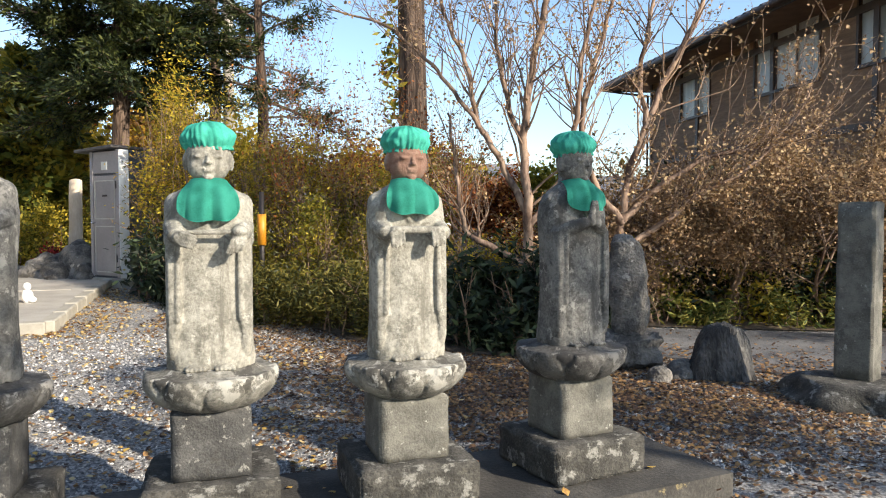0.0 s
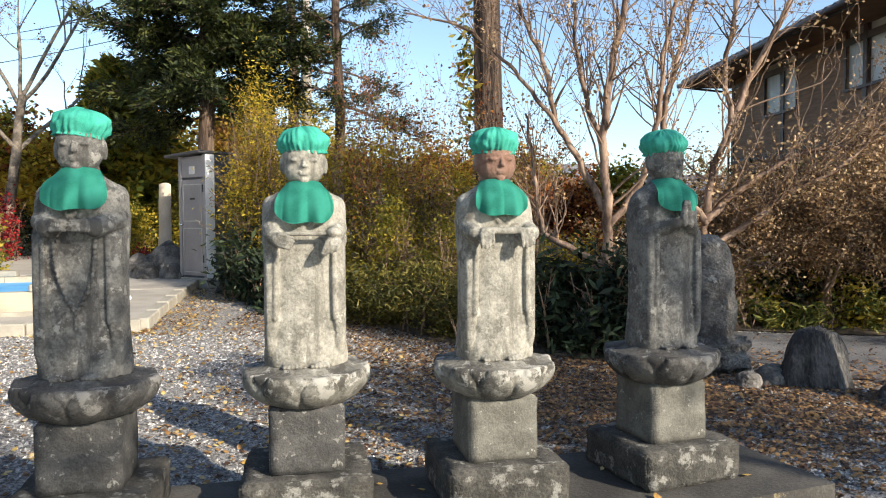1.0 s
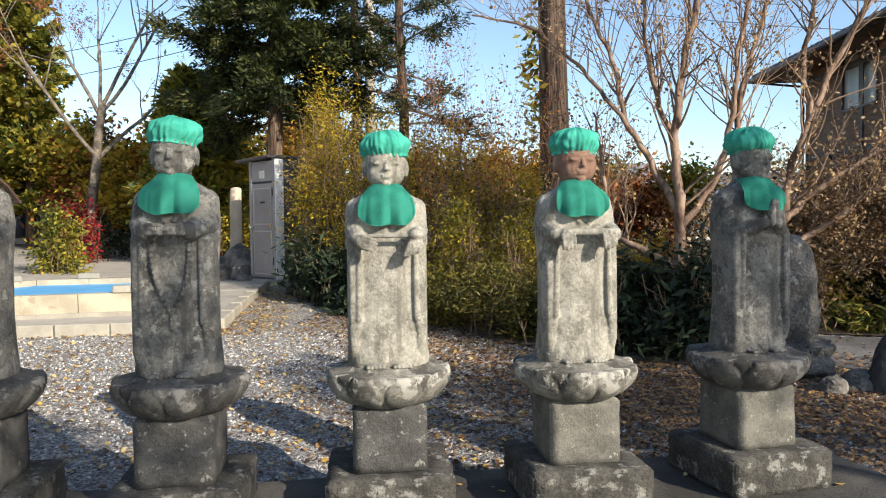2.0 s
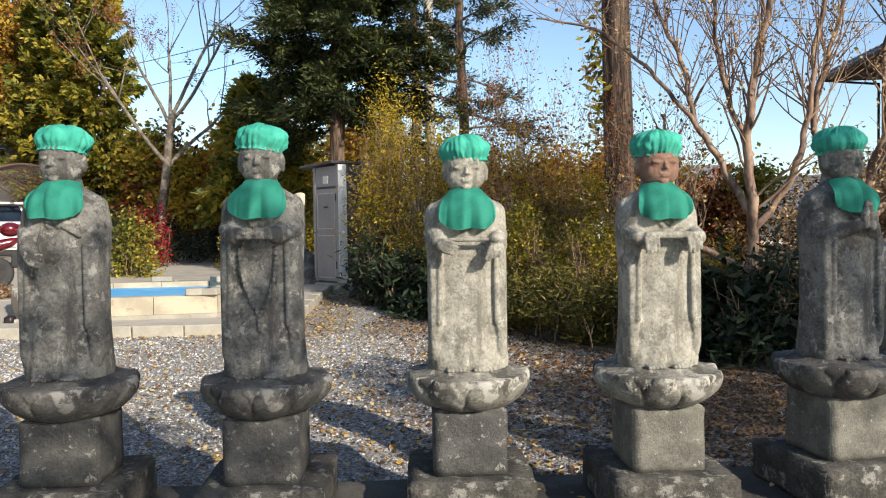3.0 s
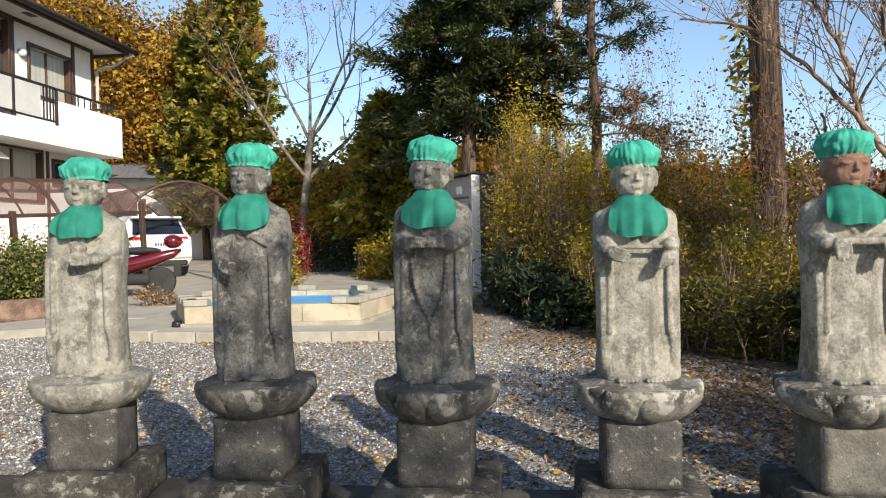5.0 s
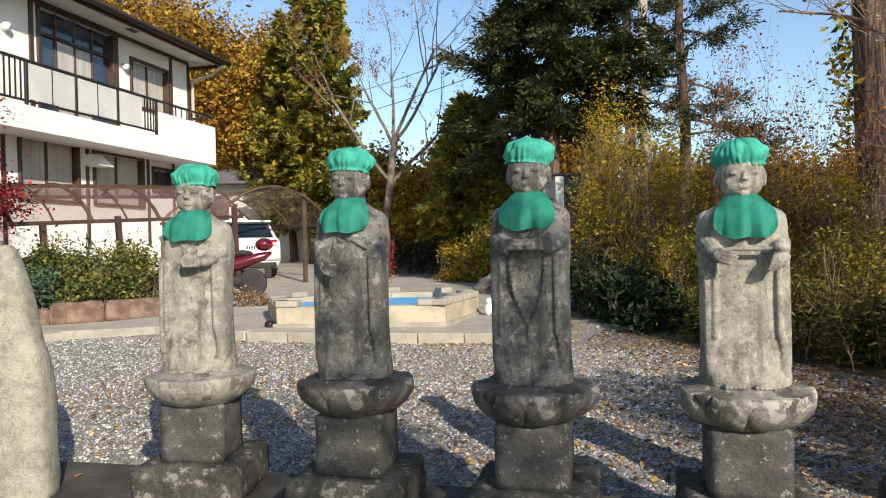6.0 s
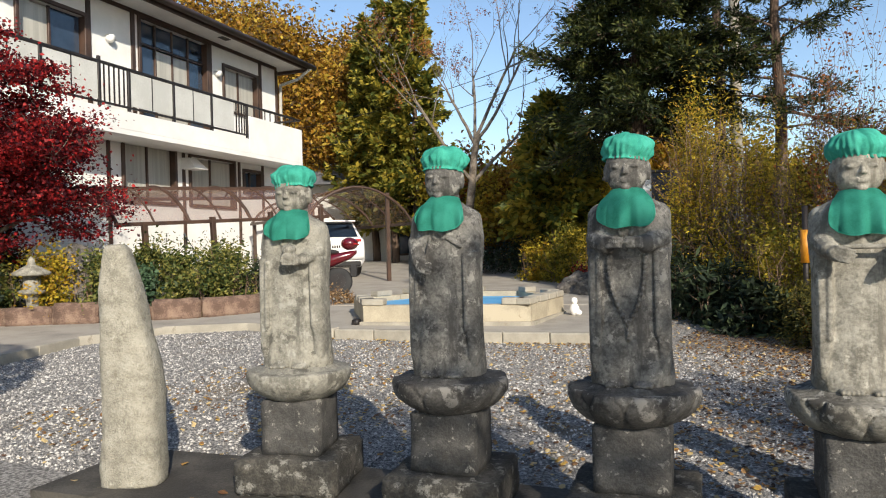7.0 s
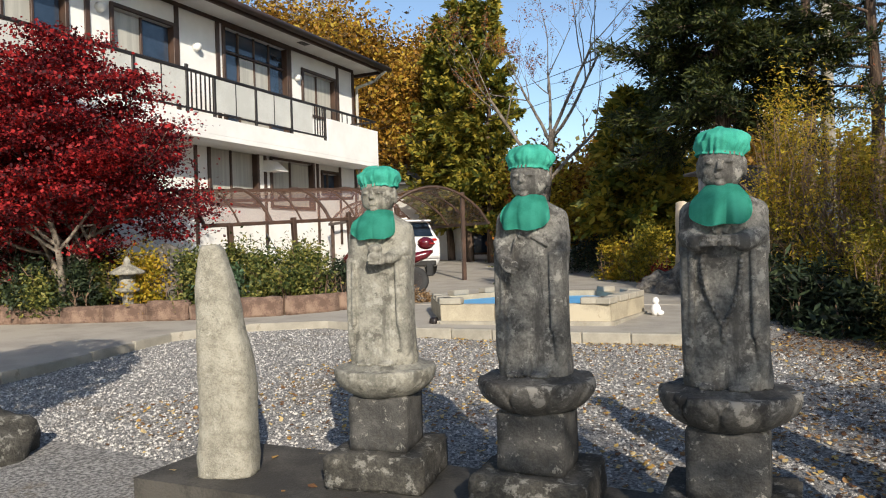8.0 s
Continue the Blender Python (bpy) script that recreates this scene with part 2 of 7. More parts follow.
L_LOW = leafmat("low_juniper", [(0.03, 0.035, 0.008), (0.09, 0.085, 0.016), (0.20, 0.16, 0.03)], 0.2)
L_ORANGE = leafmat("autumn_orange", [(0.16, 0.07, 0.012), (0.40, 0.20, 0.02), (0.52, 0.33, 0.03)], 0.4)
L_GOLD = leafmat("autumn_gold", [(0.14, 0.11, 0.015), (0.40, 0.29, 0.03), (0.58, 0.42, 0.04)], 0.4)
L_BIG = leafmat("autumn_brown_gold", [(0.07, 0.045, 0.012), (0.26, 0.13, 0.02), (0.46, 0.24, 0.03), (0.50, 0.36, 0.05)], 0.35)
L_RUST = leafmat("rust_leaves", [(0.08, 0.028, 0.012), (0.28, 0.08, 0.022), (0.44, 0.17, 0.035)], 0.4)
L_MAPLE = leafmat("maple_red", [(0.045, 0.005, 0.008), (0.16, 0.010, 0.014), (0.40, 0.022, 0.022)], 0.30, 0.7)
L_DRY = leafmat("dry_brown_leaves", [(0.13, 0.075, 0.035), (0.30, 0.185, 0.09), (0.48, 0.34, 0.18)], 0.3)
L_PLANTER = leafmat("planter_shrub", [(0.03, 0.05, 0.012), (0.09, 0.11, 0.025), (0.26, 0.24, 0.06)], 0.25)
L_BLUEGREEN = leafmat("blue_juniper", [(0.03, 0.06, 0.03), (0.08, 0.14, 0.07)], 0.15)
L_GRASS = leafmat("grass_blades", [(0.06, 0.09, 0.02), (0.18, 0.19, 0.04), (0.40, 0.34, 0.08)], 0.3)

# ---- tools ----
def ground_z(x, y):
    """Gentle rise of the grounds towards the house and the shed."""
    return 0.025 * max(0.0, (-0.6 * x + 0.8 * y) - 4.0)


def finish(name, bm, material, parent=None, label="", smooth=True):
    me = bpy.data.meshes.new(name)
    bm.normal_update()
    bm.to_mesh(me)
    bm.free()
    return finish_mesh(name, me, material, parent, label, smooth)


def finish_mesh(name, me, material, parent=None, label="", smooth=True):
    if material:
        me.materials.append(material)
    if smooth:
        me.shade_smooth()
    ob = new(name, me)
    if parent:
        ob.parent = parent
    if label:
        tagged(ob, label)
    return ob


def part(name, bm, material, parent, label="", smooth=False):
    return finish(name, bm, material, parent, label, smooth)


def empty(name, m, label, category, group="", kind=""):
    ob = new(name)
    ob.matrix_basis = m
    return tagged(ob, label, category, group, kind)


def box(bm, x0, x1, y0, y1, z0, z1, bevel=0.0, m=None, segs=1):
    r = bmesh.ops.create_cube(bm, size=1.0)
    vs = r["verts"]
    for v in vs:
        v.co = Vector((x0 + (v.co.x + 0.5) * (x1 - x0), y0 + (v.co.y + 0.5) * (y1 - y0), z0 + (v.co.z + 0.5) * (z1 - z0)))
    if bevel:
        es = list({e for v in vs for e in v.link_edges})
        r2 = bmesh.ops.bevel(bm, geom=es, offset=bevel, segments=segs, affect="EDGES", clamp_overlap=True)
        vs = list({v for f in r2["faces"] for v in f.verts} | {v for v in vs if v.is_valid})
    if m:
        bmesh.ops.transform(bm, matrix=m, verts=vs)
    return vs


def boxed(x0, x1, y0, y1, z0, z1, bevel=0.0, m=None, segs=1):
    bm = bmesh.new()
    box(bm, x0, x1, y0, y1, z0, z1, bevel, m, segs)
    return bm


def cyl(bm, p, q, r1, r2, n=12, caps=True):
    p, q = Vector(p), Vector(q)
    d = q - p
    m = Matrix.Translation((p + q) / 2) @ d.to_track_quat("Z", "Y").to_matrix().to_4x4()
    return bmesh.ops.create_cone(bm, cap_ends=caps, segments=n, radius1=r1, radius2=r2, depth=d.length, matrix=m)["verts"]


def ball(bm, c, r, m=None, u=16, v=10):
    vs = bmesh.ops.create_uvsphere(bm, u_segments=u, v_segments=v, radius=1.0)["verts"]
    k = Matrix.Translation(c) @ (m or Matrix()) @ Matrix.Diagonal((*r, 1))
    bmesh.ops.transform(bm, matrix=k, verts=vs)
    return vs


def limb(bm, p, q, r1, r2):
    cyl(bm, p, q, r1, r2, 12)
    ball(bm, p, (r1, r1, r1), None, 12, 8)
    ball(bm, q, (r2, r2, r2), None, 12, 8)


def loft(bm, rings, cap=True):
    """rings: lists of points, all of one length, from the bottom up."""
    rows = [[bm.verts.new(p) for p in ring] for ring in rings]
    n = len(rows[0])
    for a, b in zip(rows, rows[1:]):
        for i in range(n):
            bm.faces.new((a[i], a[(i + 1) % n], b[(i + 1) % n], b[i]))
    if cap:
        bm.faces.new(rows[0][::-1]), bm.faces.new(rows[-1])
    return rows


def super_ring(w, d, z, n=40, e=2.6, cx=0.0, cy=0.0):
    out = []
    for i in range(n):
        a = 2 * math.pi * i / n
        c, s = math.cos(a), math.sin(a)
        out.append(Vector((cx + w * math.copysign(abs(c) ** (2 / e), c), cy + d * math.copysign(abs(s) ** (2 / e), s), z)))
    return out


def roughen(bm, amount, scale, seed=0.0, fine=0.0):
    bm.normal_update()
    moves = []
    for v in bm.verts:
        k = noise.noise(v.co * scale + Vector((seed, seed * 1.7, 3.1))) * amount
        if fine:
            k += noise.noise(v.co * scale * 4.3 + Vector((seed, 5, seed))) * fine
        moves.append(v.normal * k)
    for v, d in zip(bm.verts, moves):
        v.co += d


def rough_block(sx, sy, sz, bevel, amount, seed, cuts=9, top=1.0):
    """A hewn block standing on z 0, centred in x and y, with worn edges; top: how much narrower it is above."""
    bm = boxed(-sx / 2, sx / 2, -sy / 2, sy / 2, 0, sz, bevel, None, 2)
    bmesh.ops.subdivide_edges(bm, edges=[e for e in bm.edges if e.calc_length() > 0.06], cuts=cuts, use_grid_fill=True)
    for v in bm.verts:
        k = 1 + (top - 1) * v.co.z / sz
        v.co.x *= k
        v.co.y *= k
    roughen(bm, amount, 9, seed, amount * 0.5)
    return bm


def mesh_from(name, verts, faces):
    me = bpy.data.meshes.new(name)
    me.from_pydata(verts, [], faces)
    me.update()
    return me


def tubes(paths, sides=5):
    """paths: lists of (point, radius). Returns vertices and faces of tapered tubes."""
    V, F = [], []
    for path in paths:
        prev = None
        for i, (p, r) in enumerate(path):
            d = (path[min(i + 1, len(path) - 1)][0] - path[max(i - 1, 0)][0])
            if d.length < 1e-6:
                d = Vector((0, 0, 1))
            d.normalize()
            u = d.orthogonal().normalized() if prev is None else (prev - d * prev.dot(d)).normalized()
            prev = u
            w = d.cross(u)
            base = len(V)
            for k in range(sides):
                a = 2 * math.pi * k / sides
                V.append(p + (u * math.cos(a) + w * math.sin(a)) * r)
            if i:
                for k in range(sides):
                    k2 = (k + 1) % sides
                    F.append((base - sides + k, base - sides + k2, base + k2, base + k))
    return V, F


def grow(rng, p, d, length, r, depth, spec, out, tips):
    """One branch and its children. spec: wiggle, up, children, angle, shrink, steps."""
    steps = spec.get("steps", 5)
    path = [(p.copy(), r)]
    q, dd = p.copy(), d.normalized()
    for i in range(steps):
        j = Vector((rng.uniform(-1, 1), rng.uniform(-1, 1), rng.uniform(-1, 1))) * spec["wiggle"]
        dd = (dd + j + Vector((0, 0, spec["up"]))).normalized()
        q = q + dd * (length / steps)
        rr = r * (1 - (i + 1) / steps * (1 - spec.get("taper", 0.45)))
        path.append((q.copy(), rr))
        if depth == 0 or i >= steps - 2:
            tips.append((q.copy(), dd.copy(), depth))
    out.append(path)
    if depth == 0:
        return
    n = spec["children"][min(depth - 1, len(spec["children"]) - 1)]
    for k in range(n):
        f = rng.uniform(spec.get("from", 0.35), 1.0) if k else 1.0
        i = min(steps - 1, int(f * steps))
        a, ra = path[i]
        b, rb = path[i + 1]
        s = f * steps - i
        o = a.lerp(b, min(1, max(0, s)))
        side = Vector((rng.uniform(-1, 1), rng.uniform(-1, 1), rng.uniform(-0.6, 1)))
        t = (b - a).normalized()
        side = (side - t * side.dot(t))
        if side.length < 1e-4:
            side = t.orthogonal()
        side.normalize()
        ang = radians(spec["angle"] * rng.uniform(0.6, 1.3)) * (0.5 if k == 0 else 1)
        nd = t * math.cos(ang) + side * math.sin(ang)
        grow(rng, o, nd, length * spec["shrink"] * rng.uniform(0.7, 1.15), max(0.0025, ra * spec.get("thin", 0.62)), depth - 1, spec, out, tips)


def leaf_mesh(name, centres, size, nrng, aspect=0.55, droop=0.0, vary=0.5, up=0.0):
    """Many small folded leaves, each an island of its own, round the centres given (n x 3)."""
    c = np.asarray(centres, float)
    n = len(c)
    d = nrng.normal(size=(n, 3))
    d[:, 2] = d[:, 2] * 0.7 - droop
    d /= np.linalg.norm(d, axis=1)[:, None]
    s = nrng.normal(size=(n, 3))
    if up:
        s[:, 2] *= 1 - up
    s -= d * (s * d).sum(1)[:, None]
    s /= np.linalg.norm(s, axis=1)[:, None]
    nn = np.cross(d, s)
    L = size * (1 + vary * nrng.uniform(-1, 1, size=(n, 1)))
    v = np.stack([c - d * L * 0.5, c + s * L * aspect * 0.5 + nn * L * 0.08, c + d * L * 0.5, c - s * L * aspect * 0.5 + nn * L * 0.08], 1).reshape(-1, 3)
    f = np.arange(4 * n).reshape(n, 4)
    me = bpy.data.meshes.new(name)
    me.vertices.add(4 * n)
    me.vertices.foreach_set("co", v.ravel())
    me.loops.add(4 * n)
    me.loops.foreach_set("vertex_index", f.ravel())
    me.polygons.add(n)
    me.polygons.foreach_set("loop_start", np.arange(0, 4 * n, 4))
    me.update(calc_edges=True)
    return me


def spread(nrng, centres, per, sigma, flat=1.0):
    c = np.repeat(np.asarray(centres, float), per, axis=0)
    off = nrng.normal(size=c.shape) * sigma
    off[:, 2] *= flat
    return c + off


def tree(name, x, y, height, r, label, category, bark, leaf=None, seed=1, depth=4, spec=None, size=0.06, per=8, sigma=0.15, lean=(0, 0), stems=1, flat=1.0, sides=6,
         first=0.45, trunk_first=0.0, group="", z=None, droop=0.0, aspect=0.55, minz=-9):
    rng, nrng = random.Random(seed), np.random.default_rng(seed)
    sp = dict(wiggle=0.12, up=0.05, children=[4, 4, 4, 3], angle=42, shrink=0.68)
    sp.update(spec or {})
    g = ground_z(x, y) if z is None else z
    out, tips = [], []
    for k in range(stems):
        a = 2 * math.pi * k / stems + rng.uniform(-0.4, 0.4)
        tilt = 0.0 if stems == 1 else rng.uniform(0.12, 0.38)
        d = Vector((math.cos(a) * tilt + lean[0], math.sin(a) * tilt + lean[1], 1))
        o = Vector((math.cos(a), math.sin(a), 0)) * (0.0 if stems == 1 else r * 1.2)
        grow(rng, o - Vector((0, 0, 0.1)), d, height * first, r * (1 if k == 0 else rng.uniform(0.6, 1)), depth, sp, out, tips)
    t = empty(name, Matrix.Translation((x, y, g)), label, category, group)
    V, F = tubes(out, sides)
    finish_mesh("trunk", mesh_from("trunk", V, F), bark, t)
    if leaf:
        pts = [p for p, dd, dp in tips if dp <= 1 and p.z > minz]
        finish_mesh("crown", leaf_mesh("crown", spread(nrng, pts, per, sigma, flat), size, nrng, aspect, droop), leaf, t, smooth=False)
    return t, tips


def shrub(name, x, y, w, d, h, label, leaf, seed, n, size, stems=14, bark=None, rz=0.0, category="shrub", group="", low=0.0, lumps=14, aspect=0.5, droop=0.0, stem_r=0.012, z=None):
    """A bush: thin stems from the ground and a crown of leaves in uneven clumps."""
    rng, nrng = random.Random(seed), np.random.default_rng(seed)
    g = ground_z(x, y) if z is None else z
    t = empty(name, pose(x, y, g, 0, 0, rz), label, category, group)
    paths = []
    for k in range(stems):
        bx, by = rng.uniform(-0.35, 0.35) * w, rng.uniform(-0.35, 0.35) * d
        p, path = Vector((bx, by, -0.03)), []
        top = h * rng.uniform(0.7, 1.02)
        dx, dy = rng.uniform(-0.25, 0.25) * w, rng.uniform(-0.25, 0.25) * d
        for i in range(7):
            f = i / 6
            path.append((Vector((bx + dx * f * f + rng.uniform(-0.02, 0.02) * h, by + dy * f * f + rng.uniform(-0.02, 0.02) * h, top * f - 0.03)), stem_r * (1 - 0.75 * f)))
        paths.append(path)
        for m in range(4):
            i = rng.randint(2, 5)
            a, ra = path[i]
            dd = Vector((rng.uniform(-1, 1), rng.uniform(-1, 1), rng.uniform(0.3, 1.4))).normalized() * h * rng.uniform(0.12, 0.3)
            paths.append([(a, ra * 0.7), (a + dd * 0.5, ra * 0.5), (a + dd + Vector((0, 0, 0.03)), ra * 0.25)])
    V, F = tubes(paths, 5)
    tagged(finish_mesh("stemwork", mesh_from("stemwork", V, F), bark or M_TWIG, t), kind="stuff")
    cs = []
    for k in range(lumps):
        f = nrng.uniform(low, 1)
        rad = math.sqrt(max(0.08, 1 - max(0, (f - 0.45) / 0.6) ** 2))
        cs.append((nrng.uniform(-0.5, 0.5) * w * rad, nrng.uniform(-0.5, 0.5) * d * rad, h * (0.08 + 0.86 * f)))
    cs = np.array(cs)
    pick = nrng.integers(0, lumps, n)
    sig = np.array([w, d, h]) * (0.55 / lumps ** 0.4)
    pts = cs[pick] + nrng.normal(size=(n, 3)) * sig * nrng.uniform(0.5, 1.1, size=(lumps, 1))[pick]
    pts[:, 2] = np.clip(pts[:, 2], 0.02, None)
    finish_mesh("crown", leaf_mesh("crown", pts, size, nrng, aspect, droop), leaf, t, smooth=False)
    return t

# ---- ground ----
def build_ground():
    bm = bmesh.new()
    xs = [-3000, -400, -120, -60, -40] + [-30 + 1.0 * i for i in range(51)] + [30, 60, 120, 400, 3000]
    ys = [-3000, -400, -60, -20] + [-10 + 1.0 * i for i in range(46)] + [45, 60, 120, 400, 4000]
    rows = [[bm.verts.new((x, y, ground_z(max(-40, min(40, x)), max(-10, min(45, y))))) for x in xs] for y in ys]
    for a, b in zip(rows, rows[1:]):
        for i in range(len(xs) - 1):
            bm.faces.new((a[i], a[i + 1], b[i + 1], b[i]))
    return tagged(finish("ground", bm, M_GRAVEL), "pale grey gravel yard with fallen leaves", "ground", kind="structure")


build_ground()


def inside(poly, x, y):
    k = False
    for (x0, y0), (x1, y1) in zip(poly, poly[1:] + poly[:1]):
        if (y0 > y) != (y1 > y) and x < (x1 - x0) * (y - y0) / (y1 - y0) + x0:
            k = not k
    return k


def sheet(name, poly, lift, material, label, category, skirt=0.0):
    """A flat area that follows the ground, lifted a little."""
    bm = bmesh.new()
    vs = [bm.verts.new((x, y, 0)) for x, y in poly]
    bm.faces.new(vs)
    for k in range(-30, 31):
        geom = list(bm.verts) + list(bm.edges) + list(bm.faces)
        bmesh.ops.bisect_plane(bm, geom=geom, plane_co=(-0.6 * (4 + k * 2), 0.8 * (4 + k * 2), 0), plane_no=(-0.6, 0.8, 0))
    for v in bm.verts:
        v.co.z = ground_z(v.co.x, v.co.y) + lift
    if skirt:
        r = bmesh.ops.extrude_edge_only(bm, edges=[e for e in bm.edges if e.is_boundary])
        for v in r["geom"]:
            if isinstance(v, bmesh.types.BMVert):
                v.co.z -= skirt
    return tagged(finish(name, bm, material, smooth=False), label, category, kind="structure")


TERRACE = [(-4.12, 7.35), (-4.75, 9.2), (-5.3, 11.2), (-5.6, 14.0), (-30, 30), (-40, 20), (-40, -8), (-8.2, -8), (-8.45, 1.8), (-9.0, 2.86), (-9.65, 4.1), (-9.55, 5.2), (-8.8, 6.05), (-7.11, 6.2)]
sheet("pavement", TERRACE, 0.10, M_PAVE, "worn grey paved forecourt", "pavement", 0.3)
ROAD = [(1.5, 8.2), (2.6, 8.05), (5.0, 7.9), (12, 7.4), (40, 5.4), (40, 1.0), (12, 3.0), (4.2, 4.9), (2.75, 5.75), (2.0, 6.6), (1.2, 7.4)]
sheet("road", ROAD, 0.012, M_ASPHALT, "grey asphalt lane beside the yard", "road")
SOIL = [(1.0, 6.3), (0.3, 6.5), (-0.9, 7.1), (-2.0, 8.4), (-3.1, 9.0), (-4.6, 10.4), (-5.2, 12), (-5.2, 30), (60, 30), (60, 6.4), (12, 7.5), (5.0, 8.0), (2.6, 8.15), (1.5, 8.3), (1.2, 7.4)]
sheet("flowerbed", SOIL, 0.02, M_SOIL, "dark planted soil with leaf litter", "bed")

# ---- statues on their pedestals ----
SLAB_Z, BASE_Z, POST_Z, LOTUS_Z = 0.12, 0.29, 0.545, 0.705
STATUES = [  # x, y, facing, height factor, width factor, stone, pose of the arms
    (0.60, 3.34, 27, 1.02, 0.97, M_STONE_B, "praying"),
    (-0.16, 3.02, 19, 1.00, 1.00, M_STONE_F, "scroll"),
    (-0.92, 2.81, 17, 0.985, 1.02, M_STONE_A, "staff"),
    (-1.69, 2.53, 17, 1.04, 1.00, M_STONE_B, "beads"),
    (-2.46, 2.33, 20, 1.05, 1.00, M_STONE_B, "side"),
    (-3.26, 2.15, 28, 1.02, 1.03, M_STONE_D, "bowl"),
]


def statue_mesh(kind, w, h, head_turn):
    bm = bmesh.new()
    prof = [(0.0, 0.160, 0.122), (0.03, 0.163, 0.125), (0.10, 0.157, 0.119), (0.25, 0.150, 0.112), (0.42, 0.152, 0.112), (0.52, 0.159, 0.118), (0.60, 0.164, 0.118),
            (0.66, 0.158, 0.113), (0.700, 0.142, 0.104), (0.728, 0.116, 0.090), (0.748, 0.082, 0.074), (0.765, 0.060, 0.062), (0.82, 0.052, 0.058)]
    fine = []
    for (z0, a0, b0), (z1, a1, b1) in zip(prof, prof[1:]):
        n = max(1, int((z1 - z0) / 0.025))
        fine += [(z0 + (z1 - z0) * k / n, a0 + (a1 - a0) * k / n, b0 + (b1 - b0) * k / n) for k in range(n)]
    rings, ph = [], len(kind) * 1.7
    for z, a, b in fine + [prof[-1]]:
        ring = super_ring(a, b, z, 96, 2.7)
        drape = max(0.0, 1 - z / 0.50)
        for k, p in enumerate(ring):
            t = math.atan2(p.y, p.x)
            f = 1 + drape * (0.016 * math.sin(11 * t + ph + 0.8 * math.sin(z * 9)) + 0.012 * math.sin(19 * t + 2 * ph)) + 0.012 * noise.noise(Vector((p.x * 9, p.y * 9, z * 7 + ph)))
            p.x, p.y = p.x * f, p.y * f
            if z < 0.02:
                p.z += 0.006 * math.sin(13 * t + ph)
        rings.append(ring)
    loft(bm, rings)
    # crossed collar edges and the fall of the robe down the front
    for s in (-1, 1):
        limb(bm, (s * 0.085, -0.086, 0.715), (s * 0.018, -0.118, 0.600), 0.010, 0.010)
    turn = Matrix.Rotation(radians(head_turn), 4, "Z")
    hc = Vector((0, -0.018, 0.868))
    ball(bm, hc, (0.085, 0.087, 0.104), turn, 24, 16)
    f = lambda x, y, z: hc + turn @ Vector((x, y, z))
    ball(bm, f(0, -0.020, -0.040), (0.077, 0.065, 0.066), turn, 24, 16)      # jaw
    limb(bm, f(0, -0.083, 0.008), f(0, -0.095, -0.026), 0.0055, 0.0095)      # nose
    for s in (-1, 1):
        ball(bm, f(s * 0.008, -0.088, -0.028), (0.007, 0.007, 0.006), turn, 10, 6)
        for k in range(4):                                                    # brow arc
            x0, x1 = 0.009 + 0.012 * k, 0.021 + 0.012 * k
            h0, h1 = 0.014 + 0.006 * math.sin(k / 4 * 3.1), 0.014 + 0.006 * math.sin((k + 1) / 4 * 3.1)
            limb(bm, f(s * x0, -0.0845 + 7 * x0 * x0, h0), f(s * x1, -0.0845 + 7 * x1 * x1, h1), 0.0036, 0.0030)
        ball(bm, f(s * 0.032, -0.076, -0.002), (0.0200, 0.013, 0.0080), turn, 14, 8)     # closed eyelid
        ball(bm, f(s * 0.083, 0.004, -0.018), (0.011, 0.020, 0.038), turn)                # ear
        ball(bm, f(s * 0.034, -0.050, -0.036), (0.032, 0.024, 0.032), turn)               # cheek
    limb(bm, f(-0.015, -0.083, -0.0515), f(0.015, -0.083, -0.0515), 0.0042, 0.0042)     # lips
    limb(bm, f(-0.011, -0.082, -0.0605), f(0.011, -0.082, -0.0605), 0.0048, 0.0048)
    ball(bm, f(0, -0.068, -0.083), (0.020, 0.016, 0.015), turn)
    # shoulders, upper arms and hanging sleeves
    for s in (-1, 1):
        limb(bm, (s * 0.112, 0.0, 0.675), (s * 0.120, -0.03, 0.53), 0.052, 0.046)
        ring = [(0.020, 0.060, 0.05), (0.028, 0.074, 0.10), (0.028, 0.076, 0.35), (0.028, 0.066, 0.54)]
        loft(bm, [super_ring(a, b, z, 16, 3, s * 0.130, -0.036) for a, b, z in ring])
        limb(bm, (s * 0.108, -0.108, 0.52), (s * 0.113, -0.108, 0.21), 0.011, 0.013)
        limb(bm, (s * 0.116, -0.104, 0.21), (s * 0.126, -0.094, 0.105), 0.012, 0.010)
        ball(bm, (s * 0.052, -0.118, 0.012), (0.040, 0.030, 0.018))   # foot
        for k in range(5):
            ball(bm, (s * 0.052 + (k - 2) * 0.0155, -0.147, 0.011), (0.0078, 0.010, 0.010), None, 10, 6)
    def hand(c, d, r=0.030, fingers=4, down=(0, 0, -1)):
        c, d, n = Vector(c), Vector(d).normalized(), Vector(down).normalized()
        ball(bm, c, (r, r * 0.75, r))
        for k in range(fingers):
            o = c + n * (k - (fingers - 1) / 2) * 0.0155 + Vector((0, -0.016, 0))
            tip = o + d * (0.050 + 0.008 * math.sin(1.2 * k + 0.6))
            limb(bm, o, o.lerp(tip, 0.55) + Vector((0, -0.005, 0)), 0.0088, 0.0080)
            limb(bm, o.lerp(tip, 0.55) + Vector((0, -0.005, 0)), tip, 0.0080, 0.0060)
